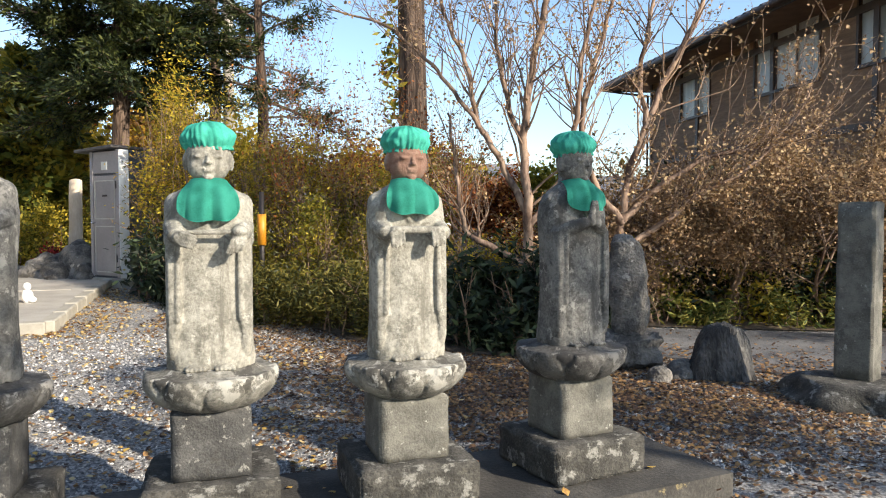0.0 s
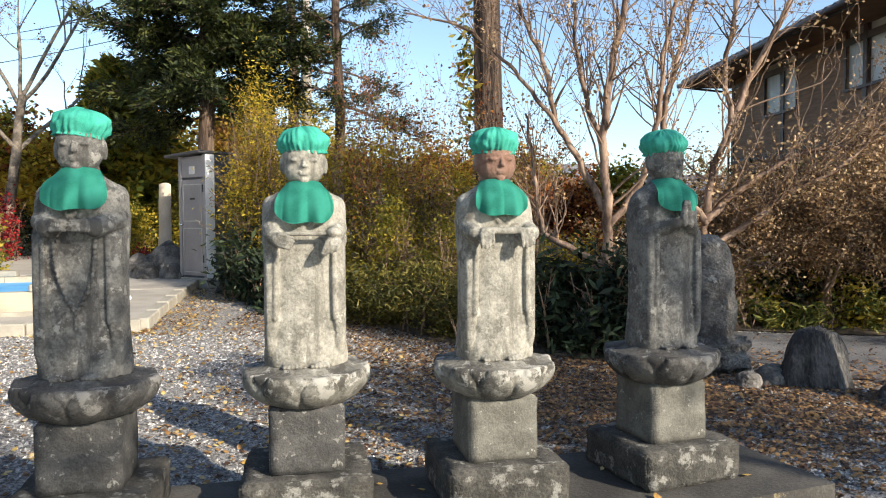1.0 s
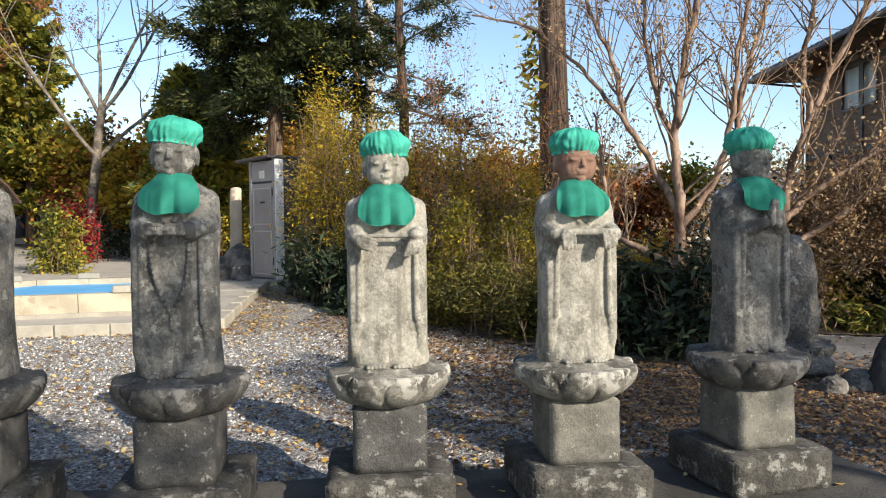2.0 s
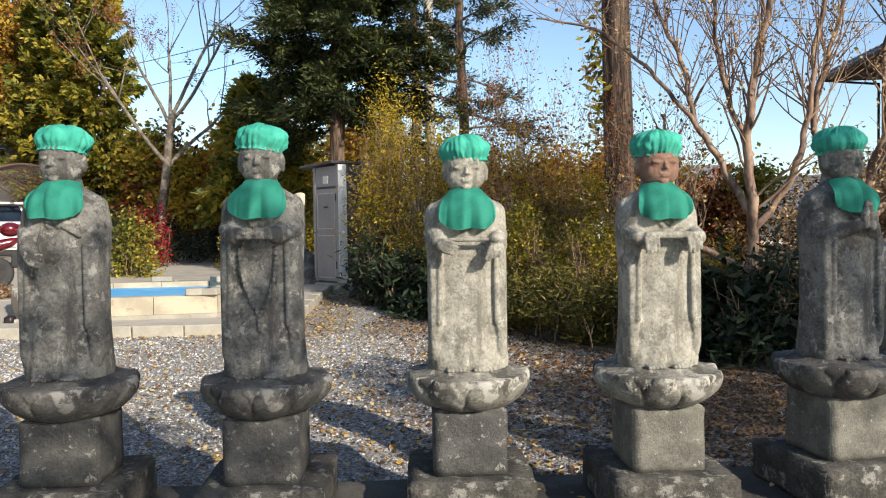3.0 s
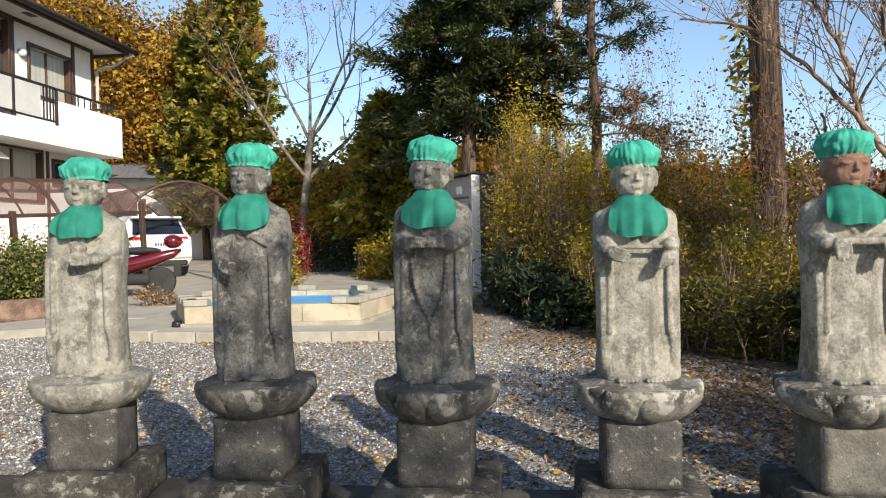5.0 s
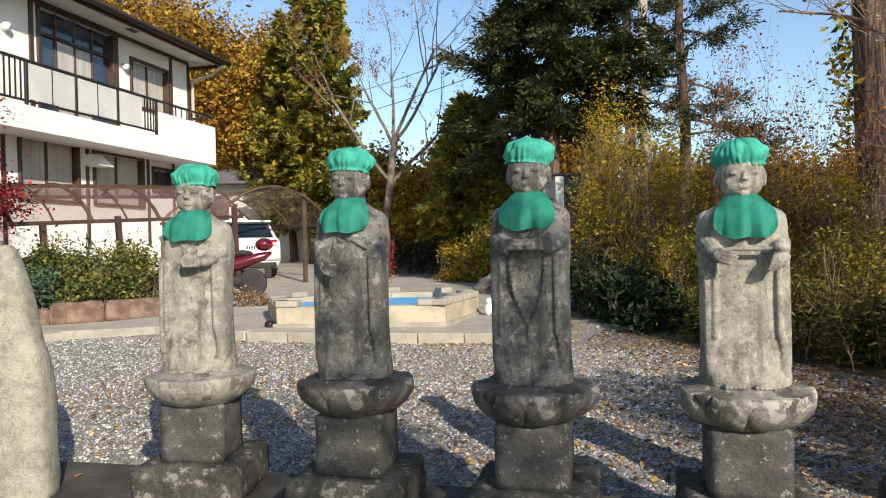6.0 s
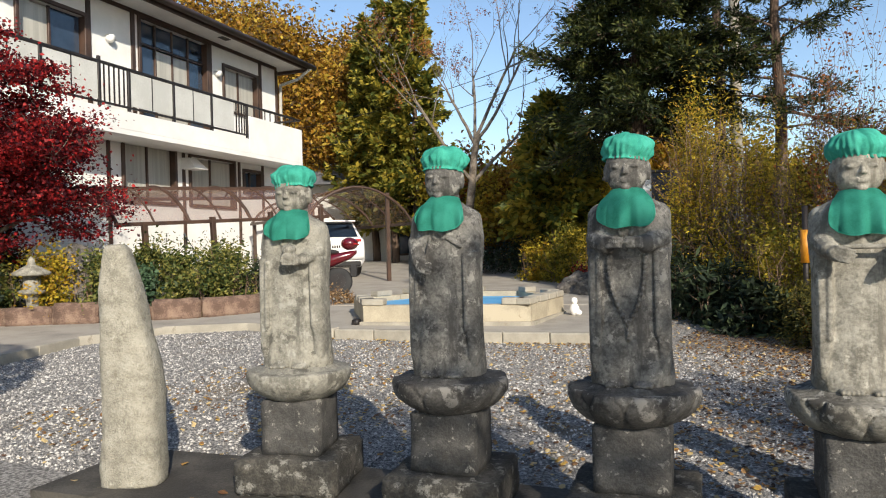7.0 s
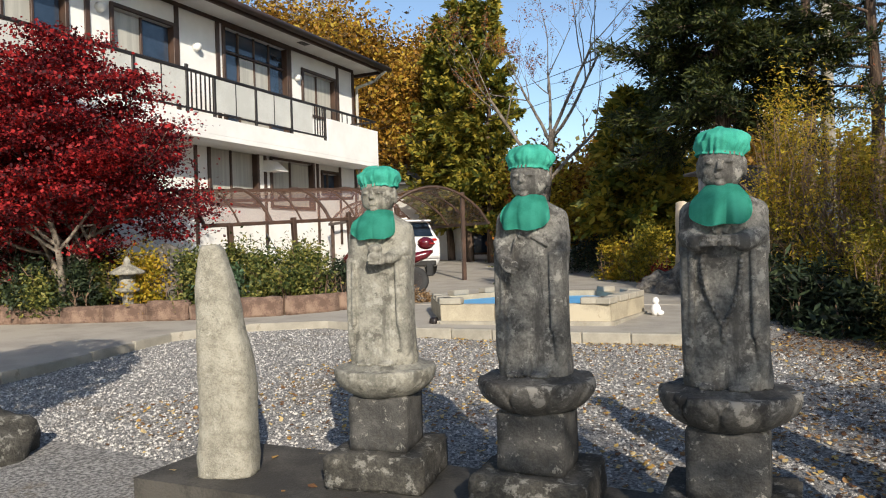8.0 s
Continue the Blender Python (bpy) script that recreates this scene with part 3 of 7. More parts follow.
    if kind == "praying":
        for s in (-1, 1):
            limb(bm, (s * 0.122, -0.06, 0.530), (s * 0.042, -0.150, 0.575), 0.040, 0.027)
            limb(bm, (s * 0.017, -0.165, 0.575), (s * 0.008, -0.170, 0.670), 0.019, 0.010)
    elif kind == "scroll":
        for s in (-1, 1):
            limb(bm, (s * 0.122, -0.05, 0.57), (s * 0.118, -0.135, 0.550), 0.044, 0.036)
            hand((s * 0.085, -0.170, 0.545), (0, -0.25, -1), 0.030, 4, (1, 0, 0))
        limb(bm, (-0.095, -0.168, 0.560), (0.118, -0.168, 0.560), 0.016, 0.016)
    elif kind == "staff":
        for s in (-1, 1):
            limb(bm, (s * 0.122, -0.05, 0.58), (s * 0.112, -0.135, 0.550), 0.044, 0.034)
        hand((-0.095, -0.166, 0.538), (1, -0.3, -0.3), 0.032, 4)
        hand((0.106, -0.168, 0.530), (-0.4, -0.2, -1), 0.030, 4, (1, 0, 0))
        limb(bm, (-0.07, -0.168, 0.562), (0.10, -0.170, 0.562), 0.009, 0.009)
        ball(bm, (0.108, -0.170, 0.565), (0.030, 0.030, 0.022))
    elif kind == "beads":
        for s in (-1, 1):
            limb(bm, (s * 0.122, -0.05, 0.585), (s * 0.075, -0.140, 0.560), 0.044, 0.036)
            hand((s * 0.062, -0.158, 0.568), (-s, -0.25, 0.0), 0.026, 3)
        for s in (-1, 1):
            for k in range(13):
                u = k / 12
                x, z = s * (0.070 - 0.062 * u ** 2.2), 0.51 - 0.25 * u
                ball(bm, (x, -0.119 - 0.002 * u, z), (0.0100, 0.011, 0.0100), None, 8, 6)
        for k in range(4):
            ball(bm, (0, -0.122, 0.245 - 0.018 * k), (0.009, 0.011, 0.009), None, 8, 6)
    elif kind == "side":
        limb(bm, (-0.120, -0.05, 0.58), (-0.085, -0.138, 0.50), 0.046, 0.034)
        hand((-0.068, -0.158, 0.485), (1, -0.2, -0.35), 0.030, 4)
        limb(bm, (0.120, -0.04, 0.57), (0.030, -0.105, 0.620), 0.040, 0.026)
        limb(bm, (-0.03, -0.122, 0.640), (0.095, -0.118, 0.565), 0.009, 0.009)
        limb(bm, (-0.035, -0.135, 0.60), (-0.055, -0.14, 0.52), 0.006, 0.006)
    else:
        limb(bm, (-0.118, -0.04, 0.57), (-0.116, -0.07, 0.46), 0.040, 0.040)
        limb(bm, (0.120, -0.05, 0.57), (0.085, -0.145, 0.535), 0.042, 0.030)
        hand((0.055, -0.166, 0.530), (-1, -0.3, 0), 0.028, 3)
        ball(bm, (0.030, -0.172, 0.548), (0.040, 0.036, 0.026))
        ball(bm, (0.028, -0.172, 0.585), (0.034, 0.032, 0.026))
    for v in bm.verts:
        v.co.x *= w
        v.co.z *= h
    return bm


def cap_mesh(seed, tip):
    """A gathered cloth cap with an elastic hem and a frill below it."""
    rng = random.Random(seed)
    ph = [rng.uniform(0, 6.28) for _ in range(6)]
    n, bm, rings = 110, bmesh.new(), []
    prof = [(-0.046, 0.0890, 0.9), (-0.039, 0.0885, 0.9), (-0.031, 0.0855, 0.7), (-0.022, 0.0905, 1.1), (-0.008, 0.0975, 0.75), (0.008, 0.1020, 0.5), (0.022, 0.1025, 0.4), (0.036, 0.1000, 0.32), (0.049, 0.0950, 0.28), (0.061, 0.0870, 0.24), (0.072, 0.0765, 0.2), (0.082, 0.0625, 0.2), (0.090, 0.0450, 0.15), (0.095, 0.026, 0.1), (0.097, 0.010, 0.05), (0.0975, 0.002, 0)]
    for z, r, k in prof:
        ring = []
        for i in range(n):
            a = 2 * math.pi * i / n
            wv = 0.0042 * math.sin(23 * a + ph[0] + 2.4 * math.sin(3 * a + ph[1])) + 0.0030 * math.sin(36 * a + ph[2] + 1.9 * math.sin(2 * a + ph[5]))
            fold = 0.0150 * noise.noise(Vector((math.cos(a) * 2.6, math.sin(a) * 2.6, z * 26 + seed))) + 0.0075 * noise.noise(Vector((math.cos(a) * 6, math.sin(a) * 6, z * 38 + seed)))
            rr = r + wv * k + fold * min(1.0, r / 0.06) * (1.0 if z > -0.02 else 0.3)
            ring.append(Vector((rr * 0.97 * math.cos(a), rr * 1.03 * math.sin(a), z + 0.0015 * k * math.sin(11 * a + ph[4]) + fold * 0.35)))
        rings.append(ring)
    inner = [[p * 0.95 + Vector((0, 0, 0.002)) for p in rings[0]]]
    loft(bm, inner + rings, False)
    m = Matrix.Diagonal((1, 1, 0.80, 1)) @ Matrix.Rotation(radians(tip), 4, "X") @ Matrix.Rotation(radians(rng.uniform(-9, 9)), 4, "Y")
    bmesh.ops.transform(bm, matrix=m, verts=bm.verts)
    return bm


def bib_mesh(seed, w, drop):
    """A bib tied round the neck, widening over the chest, with pleats that open towards the hem."""
    rng = random.Random(seed)
    ph = [rng.uniform(-0.5, 0.5) for _ in range(5)]
    bm, nu, nv = bmesh.new(), 64, 26
    rows = []
    for j in range(nv + 1):
        v = j / nv
        row = []
        for i in range(nu + 1):
            u = i / nu * 2 - 1
            a = 1.75 * u
            neck = Vector((0.066 * math.sin(a), -0.016 - 0.066 * math.cos(a), 0.790 - 0.012 * (1 - math.cos(a))))
            corner = abs(u) ** 5
            hem = Vector(((0.130 - 0.020 * corner) * u, -0.152 + 0.050 * u * u, 0.790 - drop * (1 - 0.24 * corner - 0.08 * u * u)))
            s = 1 - (1 - v) ** 2.3
            p = Vector((neck.x + (hem.x - neck.x) * s, neck.y + (hem.y - neck.y) * s ** 0.85, neck.z + (hem.z - neck.z) * v))
            pleat = (abs(math.sin(4.4 * u + 2 * ph[0] + 0.5 * ph[1] * v)) - 0.4) * 0.026 * v ** 1.1 + math.cos(13 * u + 6 * ph[2]) * 0.0034 * (0.4 + v) + 0.003 * ph[3] * math.sin(9 * v + 4 * u)
            p.y -= pleat + 0.006 * math.sin(3.14 * v)
            p.z += 0.004 * v * math.cos(7.2 * u + 3 * ph[0])
            p.x *= w
            row.append(bm.verts.new(p))
        rows.append(row)
    for a, b in zip(rows, rows[1:]):
        for i in range(nu):
            bm.faces.new((a[i], a[i + 1], b[i + 1], b[i]))
    bmesh.ops.solidify(bm, geom=list(bm.faces), thickness=0.0025)
    return bm


def lotus_mesh(seed, petals=9, relief=1.0):
    rng = random.Random(seed)
    ph = rng.uniform(0, 6.28)
    bm, n, rings = bmesh.new(), 28 * petals, []
    H = LOTUS_Z - POST_Z
    side = [(0.0, 0.142), (0.006, 0.158), (0.016, 0.178), (0.028, 0.196), (0.042, 0.213), (0.056, 0.227), (0.070, 0.238), (0.084, 0.246), (0.098, 0.251), (0.112, 0.254), (0.124, 0.255), (0.134, 0.253), (0.141, 0.249)]
    for z, r in side + [(0.1425, 0.238), (0.1435, 0.205), (0.147, 0.190), (H, 0.168)]:
        ring, on = [], z <= 0.1411
        for i in range(n):
            a = 2 * math.pi * i / n
            t = ((a * petals / (2 * math.pi) + ph) % 1.0)
            inner = abs(t - 0.5) * 2
            f = min(1.0, z / 0.125)
            wid = 0.98 - 0.42 * (f - 0.45) ** 2 / 0.3 if f > 0.45 else 0.60 + 0.38 * math.sin(f / 0.45 * 1.57)
            groove = max(0.0, 1 - abs(inner - wid) / 0.10)
            vein = max(0.0, 1 - inner / 0.05) * 0.3
            rr = r
            if on:
                k = min(1.0, z / 0.02) * (1.0 if z < 0.13 else 0.6)
                rr += relief * k * ((0.007 * (1 - (inner / wid) ** 2) if inner < wid else -0.005) - 0.010 * groove - 0.004 * vein)
            zz = z + (0.004 * relief * math.cos(t * 6.28) * -1 if z > 0.12 and on else 0)
            ring.append(Vector((rr * math.cos(a), rr * math.sin(a), zz)))
        rings.append(ring)
    loft(bm, rings)
    roughen(bm, 0.005, 7, seed, 0.0012)
    return bm


def build_statue(i, x, y, a, h, w, stone, kind):
    h *= 0.957
    m = pose(x, y, 0, 0, 0, a)
    ped = empty("statue_pedestal", m @ Matrix.Translation((0, 0, SLAB_Z)),
                ("pale" if stone in (M_STONE_A, M_STONE_F) else "dark weathered") + " stone lotus pedestal on a square post and base", "pedestal", "statue pedestals")
    part("base_block", rough_block(0.50, 0.48, BASE_Z - SLAB_Z, 0.012, 0.010, 3.0 + i, 10), M_STONE_C, ped, "lichen-spotted square base stone", True)
    q = rough_block(0.295, 0.285, POST_Z - BASE_Z + 0.012, 0.008, 0.004, 8.0 + i, 8, 1.0 if i else 0.97)
    bmesh.ops.translate(q, verts=q.verts, vec=(0, 0, BASE_Z - SLAB_Z - 0.006))
    part("post", q, M_POST if i < 2 else M_POST_SHADED, ped, "", True)
    q = lotus_mesh(1.3 + i, 9 + i % 2, 0.3 if i == 5 else 1.15)
    bmesh.ops.translate(q, verts=q.verts, vec=(0, 0, POST_Z - SLAB_Z))
    part("lotus_seat", q, M_LOTUS_B if i in (0, 3, 4) else M_STONE_D if i == 5 else M_LOTUS_A, ped, "carved lotus petals with dark lichen", True)
    names = {"praying": "hands joined in prayer", "scroll": "both hands on a bar", "staff": "hands on a short staff", "beads": "a long bead necklace", "side": "one hand lowered", "bowl": "a bowl in one hand"}
    st = finish("stone_statue", statue_mesh(kind, w, h, (6, 2, 0, 0, -8, -4)[i]), stone)
    tagged(st, "weathered grey stone robed statue, " + names[kind], "statue", "row of statues")
    rm = st.modifiers.new("fuse", "REMESH")
    rm.mode, rm.voxel_size, rm.use_smooth_shade = "VOXEL", 0.0043, True
    sm = st.modifiers.new("wear", "SMOOTH")
    sm.factor, sm.iterations = 0.5, 1
    st.matrix_basis = m @ Matrix.Translation((0, 0, LOTUS_Z - 0.004))
    cap = finish("cloth_hat", cap_mesh(i + 5, (6, 4, -2, 2, 0, -4)[i]), M_CLOTH)
    tagged(cap, "gathered green cloth hat worn by a stone statue", "hat", "green hats")
    cap.matrix_basis = m @ pose(0, -0.010, LOTUS_Z + 0.868 * h + 0.056, 0, 0, 14 * i)
    bib = finish("cloth_bib", bib_mesh(i + 11, w * 1.02, (0.150, 0.154, 0.170, 0.160, 0.157, 0.150)[i]), M_CLOTH)
    tagged(bib, "plain green cloth bib hung round a statue's neck", "bib", "green bibs")
    bib.matrix_basis = m @ pose(0, 0, LOTUS_Z + 0.800 * (h - 1) - 0.008, 0, 0, 0)


for i, row in enumerate(STATUES):
    build_statue(i, *row)


def build_slab():
    """The long low plinth, bent a little along the row."""
    front, back = [], []
    line = [(1.15, 3.60), (0.60, 3.34), (-0.16, 3.02), (-0.92, 2.81), (-1.69, 2.53), (-2.46, 2.33), (-3.26, 2.12), (-4.45, 1.72)]
    bm = bmesh.new()
    for k, (x, y) in enumerate(line):
        x0, y0 = line[max(0, k - 1)]
        x1, y1 = line[min(len(line) - 1, k + 1)]
        d = Vector((x1 - x0, y1 - y0)).normalized()
        n = Vector((d.y, -d.x))
        if n.y > 0:
            n = -n
        front.append((x + n.x * 0.42, y + n.y * 0.42))
        back.append((x - n.x * 0.33, y - n.y * 0.33))
    outline = front + back[::-1]
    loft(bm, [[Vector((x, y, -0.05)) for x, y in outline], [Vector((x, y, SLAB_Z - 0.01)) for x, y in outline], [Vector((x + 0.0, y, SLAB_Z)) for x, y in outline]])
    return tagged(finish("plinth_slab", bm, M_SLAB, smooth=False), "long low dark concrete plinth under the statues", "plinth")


build_slab()


def build_stele():
    bm, rings = bmesh.new(), []
    prof = [(0.0, 0.150, 0.115, 0.0), (0.10, 0.158, 0.120, 0.0), (0.30, 0.152, 0.115, 0.0), (0.60, 0.142, 0.108, -0.006), (0.80, 0.122, 0.097, -0.024), (0.98, 0.100, 0.084, -0.044), (1.12, 0.076, 0.068, -0.062), (1.18, 0.062, 0.055, -0.070), (1.205, 0.042, 0.042, -0.072)]
    for z, a, b, cx in prof:
        rings.append(super_ring(a, b, z, 28, 3.0, cx))
    loft(bm, rings)
    bmesh.ops.subdivide_edges(bm, edges=[e for e in bm.edges if abs(e.verts[0].co.z - e.verts[1].co.z) > 0.03], cuts=5)
    roughen(bm, 0.012, 5, 2.0, 0.005)
    ob = finish("standing_stone", bm, M_STELE)
    ob.matrix_basis = pose(-3.99, 1.69, SLAB_Z - 0.006, 0, 0, 32)
    return tagged(ob, "pale natural standing stone with a tapered top", "stone")


build_stele()

# ---- house ----
def frame_of(x, y, deg):
    return pose(x, y, 0, 0, 0, deg)


def build_house():
    """White two-storey block. Local x runs along the front from the far corner, y points out of the front."""
    u, n = Vector((0.309, -0.951, 0)), Vector((0.951, 0.309, 0))
    m = Matrix(((u.x, n.x, 0, -15.5), (u.y, n.y, 0, 12.23), (0, 0, 1, 0), (0, 0, 0, 1)))
    m = Matrix.Translation((-0.52, -0.2, 1.27)) @ Matrix.Scale(1.18, 4) @ Matrix.Translation((0.52, 0.2, -1.27)) @ m
    h = empty("apartment_house", m, "white rendered two-storey house with brown trim and a long balcony", "house")
    L = 17.0
    # front wall with its openings: x0, x1, z0, z1
    wins = [(4.02, 5.47, 2.30, 3.44, 0), (1.95, 3.53, 2.30, 3.36, 0), (0.85, 1.55, 2.70, 3.20, 1), (2.87, 4.95, 4.00, 5.98, 2), (6.32, 7.70, 4.30, 5.60, 0), (0.90, 2.25, 4.60, 5.62, 0),
            (8.6, 10.6, 4.00, 5.98, 2), (7.6, 9.6, 2.0, 3.44, 0)]
    xs = sorted({0.0, L} | {w[0] for w in wins} | {w[1] for w in wins})
    bm = bmesh.new()
    for a, b in zip(xs, xs[1:]):
        cut = sorted((w[2], w[3]) for w in wins if w[0] <= a + 1e-6 and w[1] >= b - 1e-6)
        z = 0.0
        for z0, z1 in cut + [(6.35, 6.35)]:
            if z0 - z > 0.01:
                box(bm, a, b, -0.2, 0.0, z, z0)
            z = z1
    bmesh.ops.remove_doubles(bm, verts=bm.verts, dist=0.0005)
    part("front_wall", bm, M_WHITE, h)
    part("end_wall", boxed(0.0, 0.2, -8.0, -0.2, 0, 6.35), M_WHITE, h)
    part("back_wall", boxed(0.2, L, -8.2, -8.0, 0, 6.35), M_WHITE, h)
    part("far_wall", boxed(L - 0.2, L, -8.0, -0.2, 0, 6.35), M_WHITE, h)
    part("floor_slab", boxed(0.2, L - 0.2, -8.0, -0.2, 3.45, 3.62), M_WHITE, h)
    for a, b, z0, z1, kind in wins:
        w = part("window", boxed(a - 0.05, b + 0.05, -0.02, 0.045, z1, z1 + 0.07, 0.006), M_BROWN, h)
        for args in ((a - 0.05, a + 0.02, -0.12, 0.045, z0 - 0.05, z1), (b - 0.02, b + 0.05, -0.12, 0.045, z0 - 0.05, z1), (a + 0.02, b - 0.02, -0.12, 0.05, z0 - 0.05, z0 + 0.01)):
            part("frame", boxed(*args, 0.005), M_BROWN, w)
        k = 2 if kind < 2 else 4
        for i in range(k):
            x0, x1 = a + 0.02 + (b - a - 0.04) * i / k, a + 0.02 + (b - a - 0.04) * (i + 1) / k
            zz = [(z0, z1)] if kind < 2 else [(z0, z0 + 1.48), (z0 + 1.52, z1)]
            for j, (p, q) in enumerate(zz):
                pane = M_GLASSWIN if (kind == 2 and j == 1) or kind == 1 or (kind == 0 and i == 0 and a > 6) else M_CURTAIN
                if kind == 2 and j == 0:
                    pane = M_CURTAIN if i in (1, 2) else M_GLASSWIN
                part("pane", boxed(x0 + 0.02, x1 - 0.02, -0.10 - 0.012 * (i % 2), -0.088 - 0.012 * (i % 2), p + 0.03, q - 0.02), pane, w)
            part("stile", boxed(x1 - 0.022, x1 + 0.022, -0.105, -0.06, z0, z1, 0.004), M_BROWN, w)
        if kind == 2:
            part("transom", boxed(a + 0.02, b - 0.02, -0.11, -0.05, z0 + 1.48, z0 + 1.52), M_BROWN, w)
    # brown boards on the front
    for z0, z1 in ((3.46, 3.60), (6.02, 6.14)):
        part("trim_board", boxed(-0.02, L, 0.002, 0.03, z0, z1, 0.004), M_BROWN, h)
    for x in (0.0, 0.75, 2.75, 5.14, 6.24, 8.2, 10.8, 13.4):
        part("trim_post", boxed(x - 0.05, x + 0.05, 0.002, 0.035, 3.62, 6.02, 0.004), M_BROWN, h)
    for x in (0.0, 0.75, 1.75, 3.75, 5.85):
        part("trim_post", boxed(x - 0.04, x + 0.04, 0.002, 0.035, 1.4, 3.46, 0.004), M_BROWN, h)
    # roof: low pitch with wide eaves
    part("soffit", boxed(-0.45, L + 0.6, -8.9, 0.70, 6.10, 6.16), M_WHITE, h, "pale boarded soffit")
    part("soffit_vent", boxed(2.6, 2.9, 0.35, 0.5, 6.088, 6.099), M_DARKMETAL, h)
    part("fascia", boxed(-0.5, L + 0.65, 0.70, 0.76, 6.02, 6.24, 0.01), M_BROWN, h)
    part("fascia", boxed(-0.52, -0.45, -8.9, 0.70, 6.02, 6.24, 0.01), M_BROWN, h)
    bm = bmesh.new()
    cyl(bm, (-0.6, 0.84, 6.12), (L + 0.6, 0.84, 6.16), 0.07, 0.07, 12)
    part("gutter", bm, M_BROWN, h, "", True)
    bm = bmesh.new()
    for p, q in (((-0.40, 0.84, 6.08), (-0.30, 0.5, 5.80)), ((-0.30, 0.5, 5.80), (-0.06, 0.1, 5.62)), ((-0.06, 0.1, 5.62), (-0.06, 0.1, 0.3))):
        limb(bm, p, q, 0.04, 0.04)
    part("downpipe", bm, M_CURTAIN, h, "", True)
    bm = bmesh.new()
    v = [bm.verts.new(p) for p in ((-0.55, 0.78, 6.24), (L + 0.7, 0.78, 6.24), (L + 0.7, -9, 6.24), (-0.55, -9, 6.24), (4.2, -3.6, 7.9), (L - 4, -3.6, 7.9))]
    for f in ((0, 1, 5, 4), (1, 2, 5), (2, 3, 4, 5), (3, 0, 4), (3, 2, 1, 0)):
        bm.faces.new([v[i] for i in f])
    part("roof", bm, M_ROOF, h, "dark tiled low hipped roof")
    # balcony
    bal = part("balcony", boxed(0.08, L, 0.0, 0.80, 3.41, 3.50), M_WHITE, h, "white balcony with dark rail and frosted panels")
    part("parapet", boxed(2.42, L, 0.72, 0.80, 3.50, 3.83, 0.006), M_WHITE, bal)
    part("parapet", boxed(0.08, 2.42, 0.72, 0.80, 3.50, 4.36, 0.006), M_WHITE, bal)
    part("parapet", boxed(0.08, 0.16, 0.0, 0.72, 3.50, 4.36, 0.006), M_WHITE, bal)
    for z, t in ((4.63, 0.05), (3.93, 0.035)):
        part("rail", boxed(2.42, L, 0.73, 0.785, z - t, z, 0.006), M_DARKMETAL, bal)
    part("rail", boxed(0.12, 2.42, 0.73, 0.785, 4.58, 4.63, 0.006), M_DARKMETAL, bal)
    part("rail", boxed(0.12, 0.16, 0.0, 0.73, 4.58, 4.63, 0.006), M_DARKMETAL, bal)
    posts = [2.45, 3.73, 4.9, 6.08, 6.77, 7.95, 9.1, 10.3, 11.5, 12.7, 13.9, 15.1]
    for x in posts:
        part("baluster_post", boxed(x - 0.03, x + 0.03, 0.735, 0.78, 3.83, 4.70 if x in (6.77,) else 4.60, 0.004), M_DARKMETAL, bal)
    for a, b in zip(posts, posts[1:]):
        if a in (6.08,) or a == 2.45:
            k = 6 if a == 6.08 else 5
            e = b if a == 6.08 else a + 0.5
            for i in range(1, k):
                x = a + (e - a) * i / k
                part("bar", boxed(x - 0.011, x + 0.011, 0.745, 0.767, 3.93, 4.585), M_DARKMETAL, bal)
            if a == 2.45:
                part("panel", boxed(e, b - 0.03, 0.75, 0.762, 3.95, 4.57), M_FROST, bal)
        else:
            c = (a + b) / 2
            part("panel", boxed(a + 0.035, c - 0.012, 0.75, 0.762, 3.95, 4.57), M_FROST, bal)
            part("panel", boxed(c + 0.012, b - 0.035, 0.75, 0.762, 3.95, 4.57), M_FROST, bal)
            part("bar", boxed(c - 0.011, c + 0.011, 0.745, 0.767, 3.93, 4.585), M_DARKMETAL, bal)
    for i in range(1, 10):
        x = 0.16 + 2.22 * i / 10
        part("bar", boxed(x - 0.010, x + 0.010, 0.75, 0.77, 4.36, 4.58), M_DARKMETAL, bal)
    # kitchen hood over the lower windows, vents and an outdoor unit
    bm = bmesh.new()
    loft(bm, [[Vector(p) for p in ((3.40, 0.0, 3.05), (3.85, 0.0, 3.05), (3.85, 0.40, 3.05), (3.40, 0.40, 3.05))], [Vector(p) for p in ((3.45, 0.0, 3.30), (3.80, 0.0, 3.30), (3.75, 0.16, 3.30), (3.50, 0.16, 3.30))]])
    part("vent_hood", bm, M_WHITE, h, "white metal kitchen vent hood")
    for x, z in ((5.75, 5.35), (2.5, 5.4), (1.3, 3.7), (7.95, 5.5)):
        bm = bmesh.new()
        cyl(bm, (x, 0, z), (x, 0.12, z), 0.09, 0.07, 12)
        part("wall_vent", bm, M_WHITE, h, "", True)
    part("meter_box", boxed(5.95, 6.25, 0.0, 0.16, 2.05, 2.35, 0.02), M_FROST, h)
    return h


build_house()


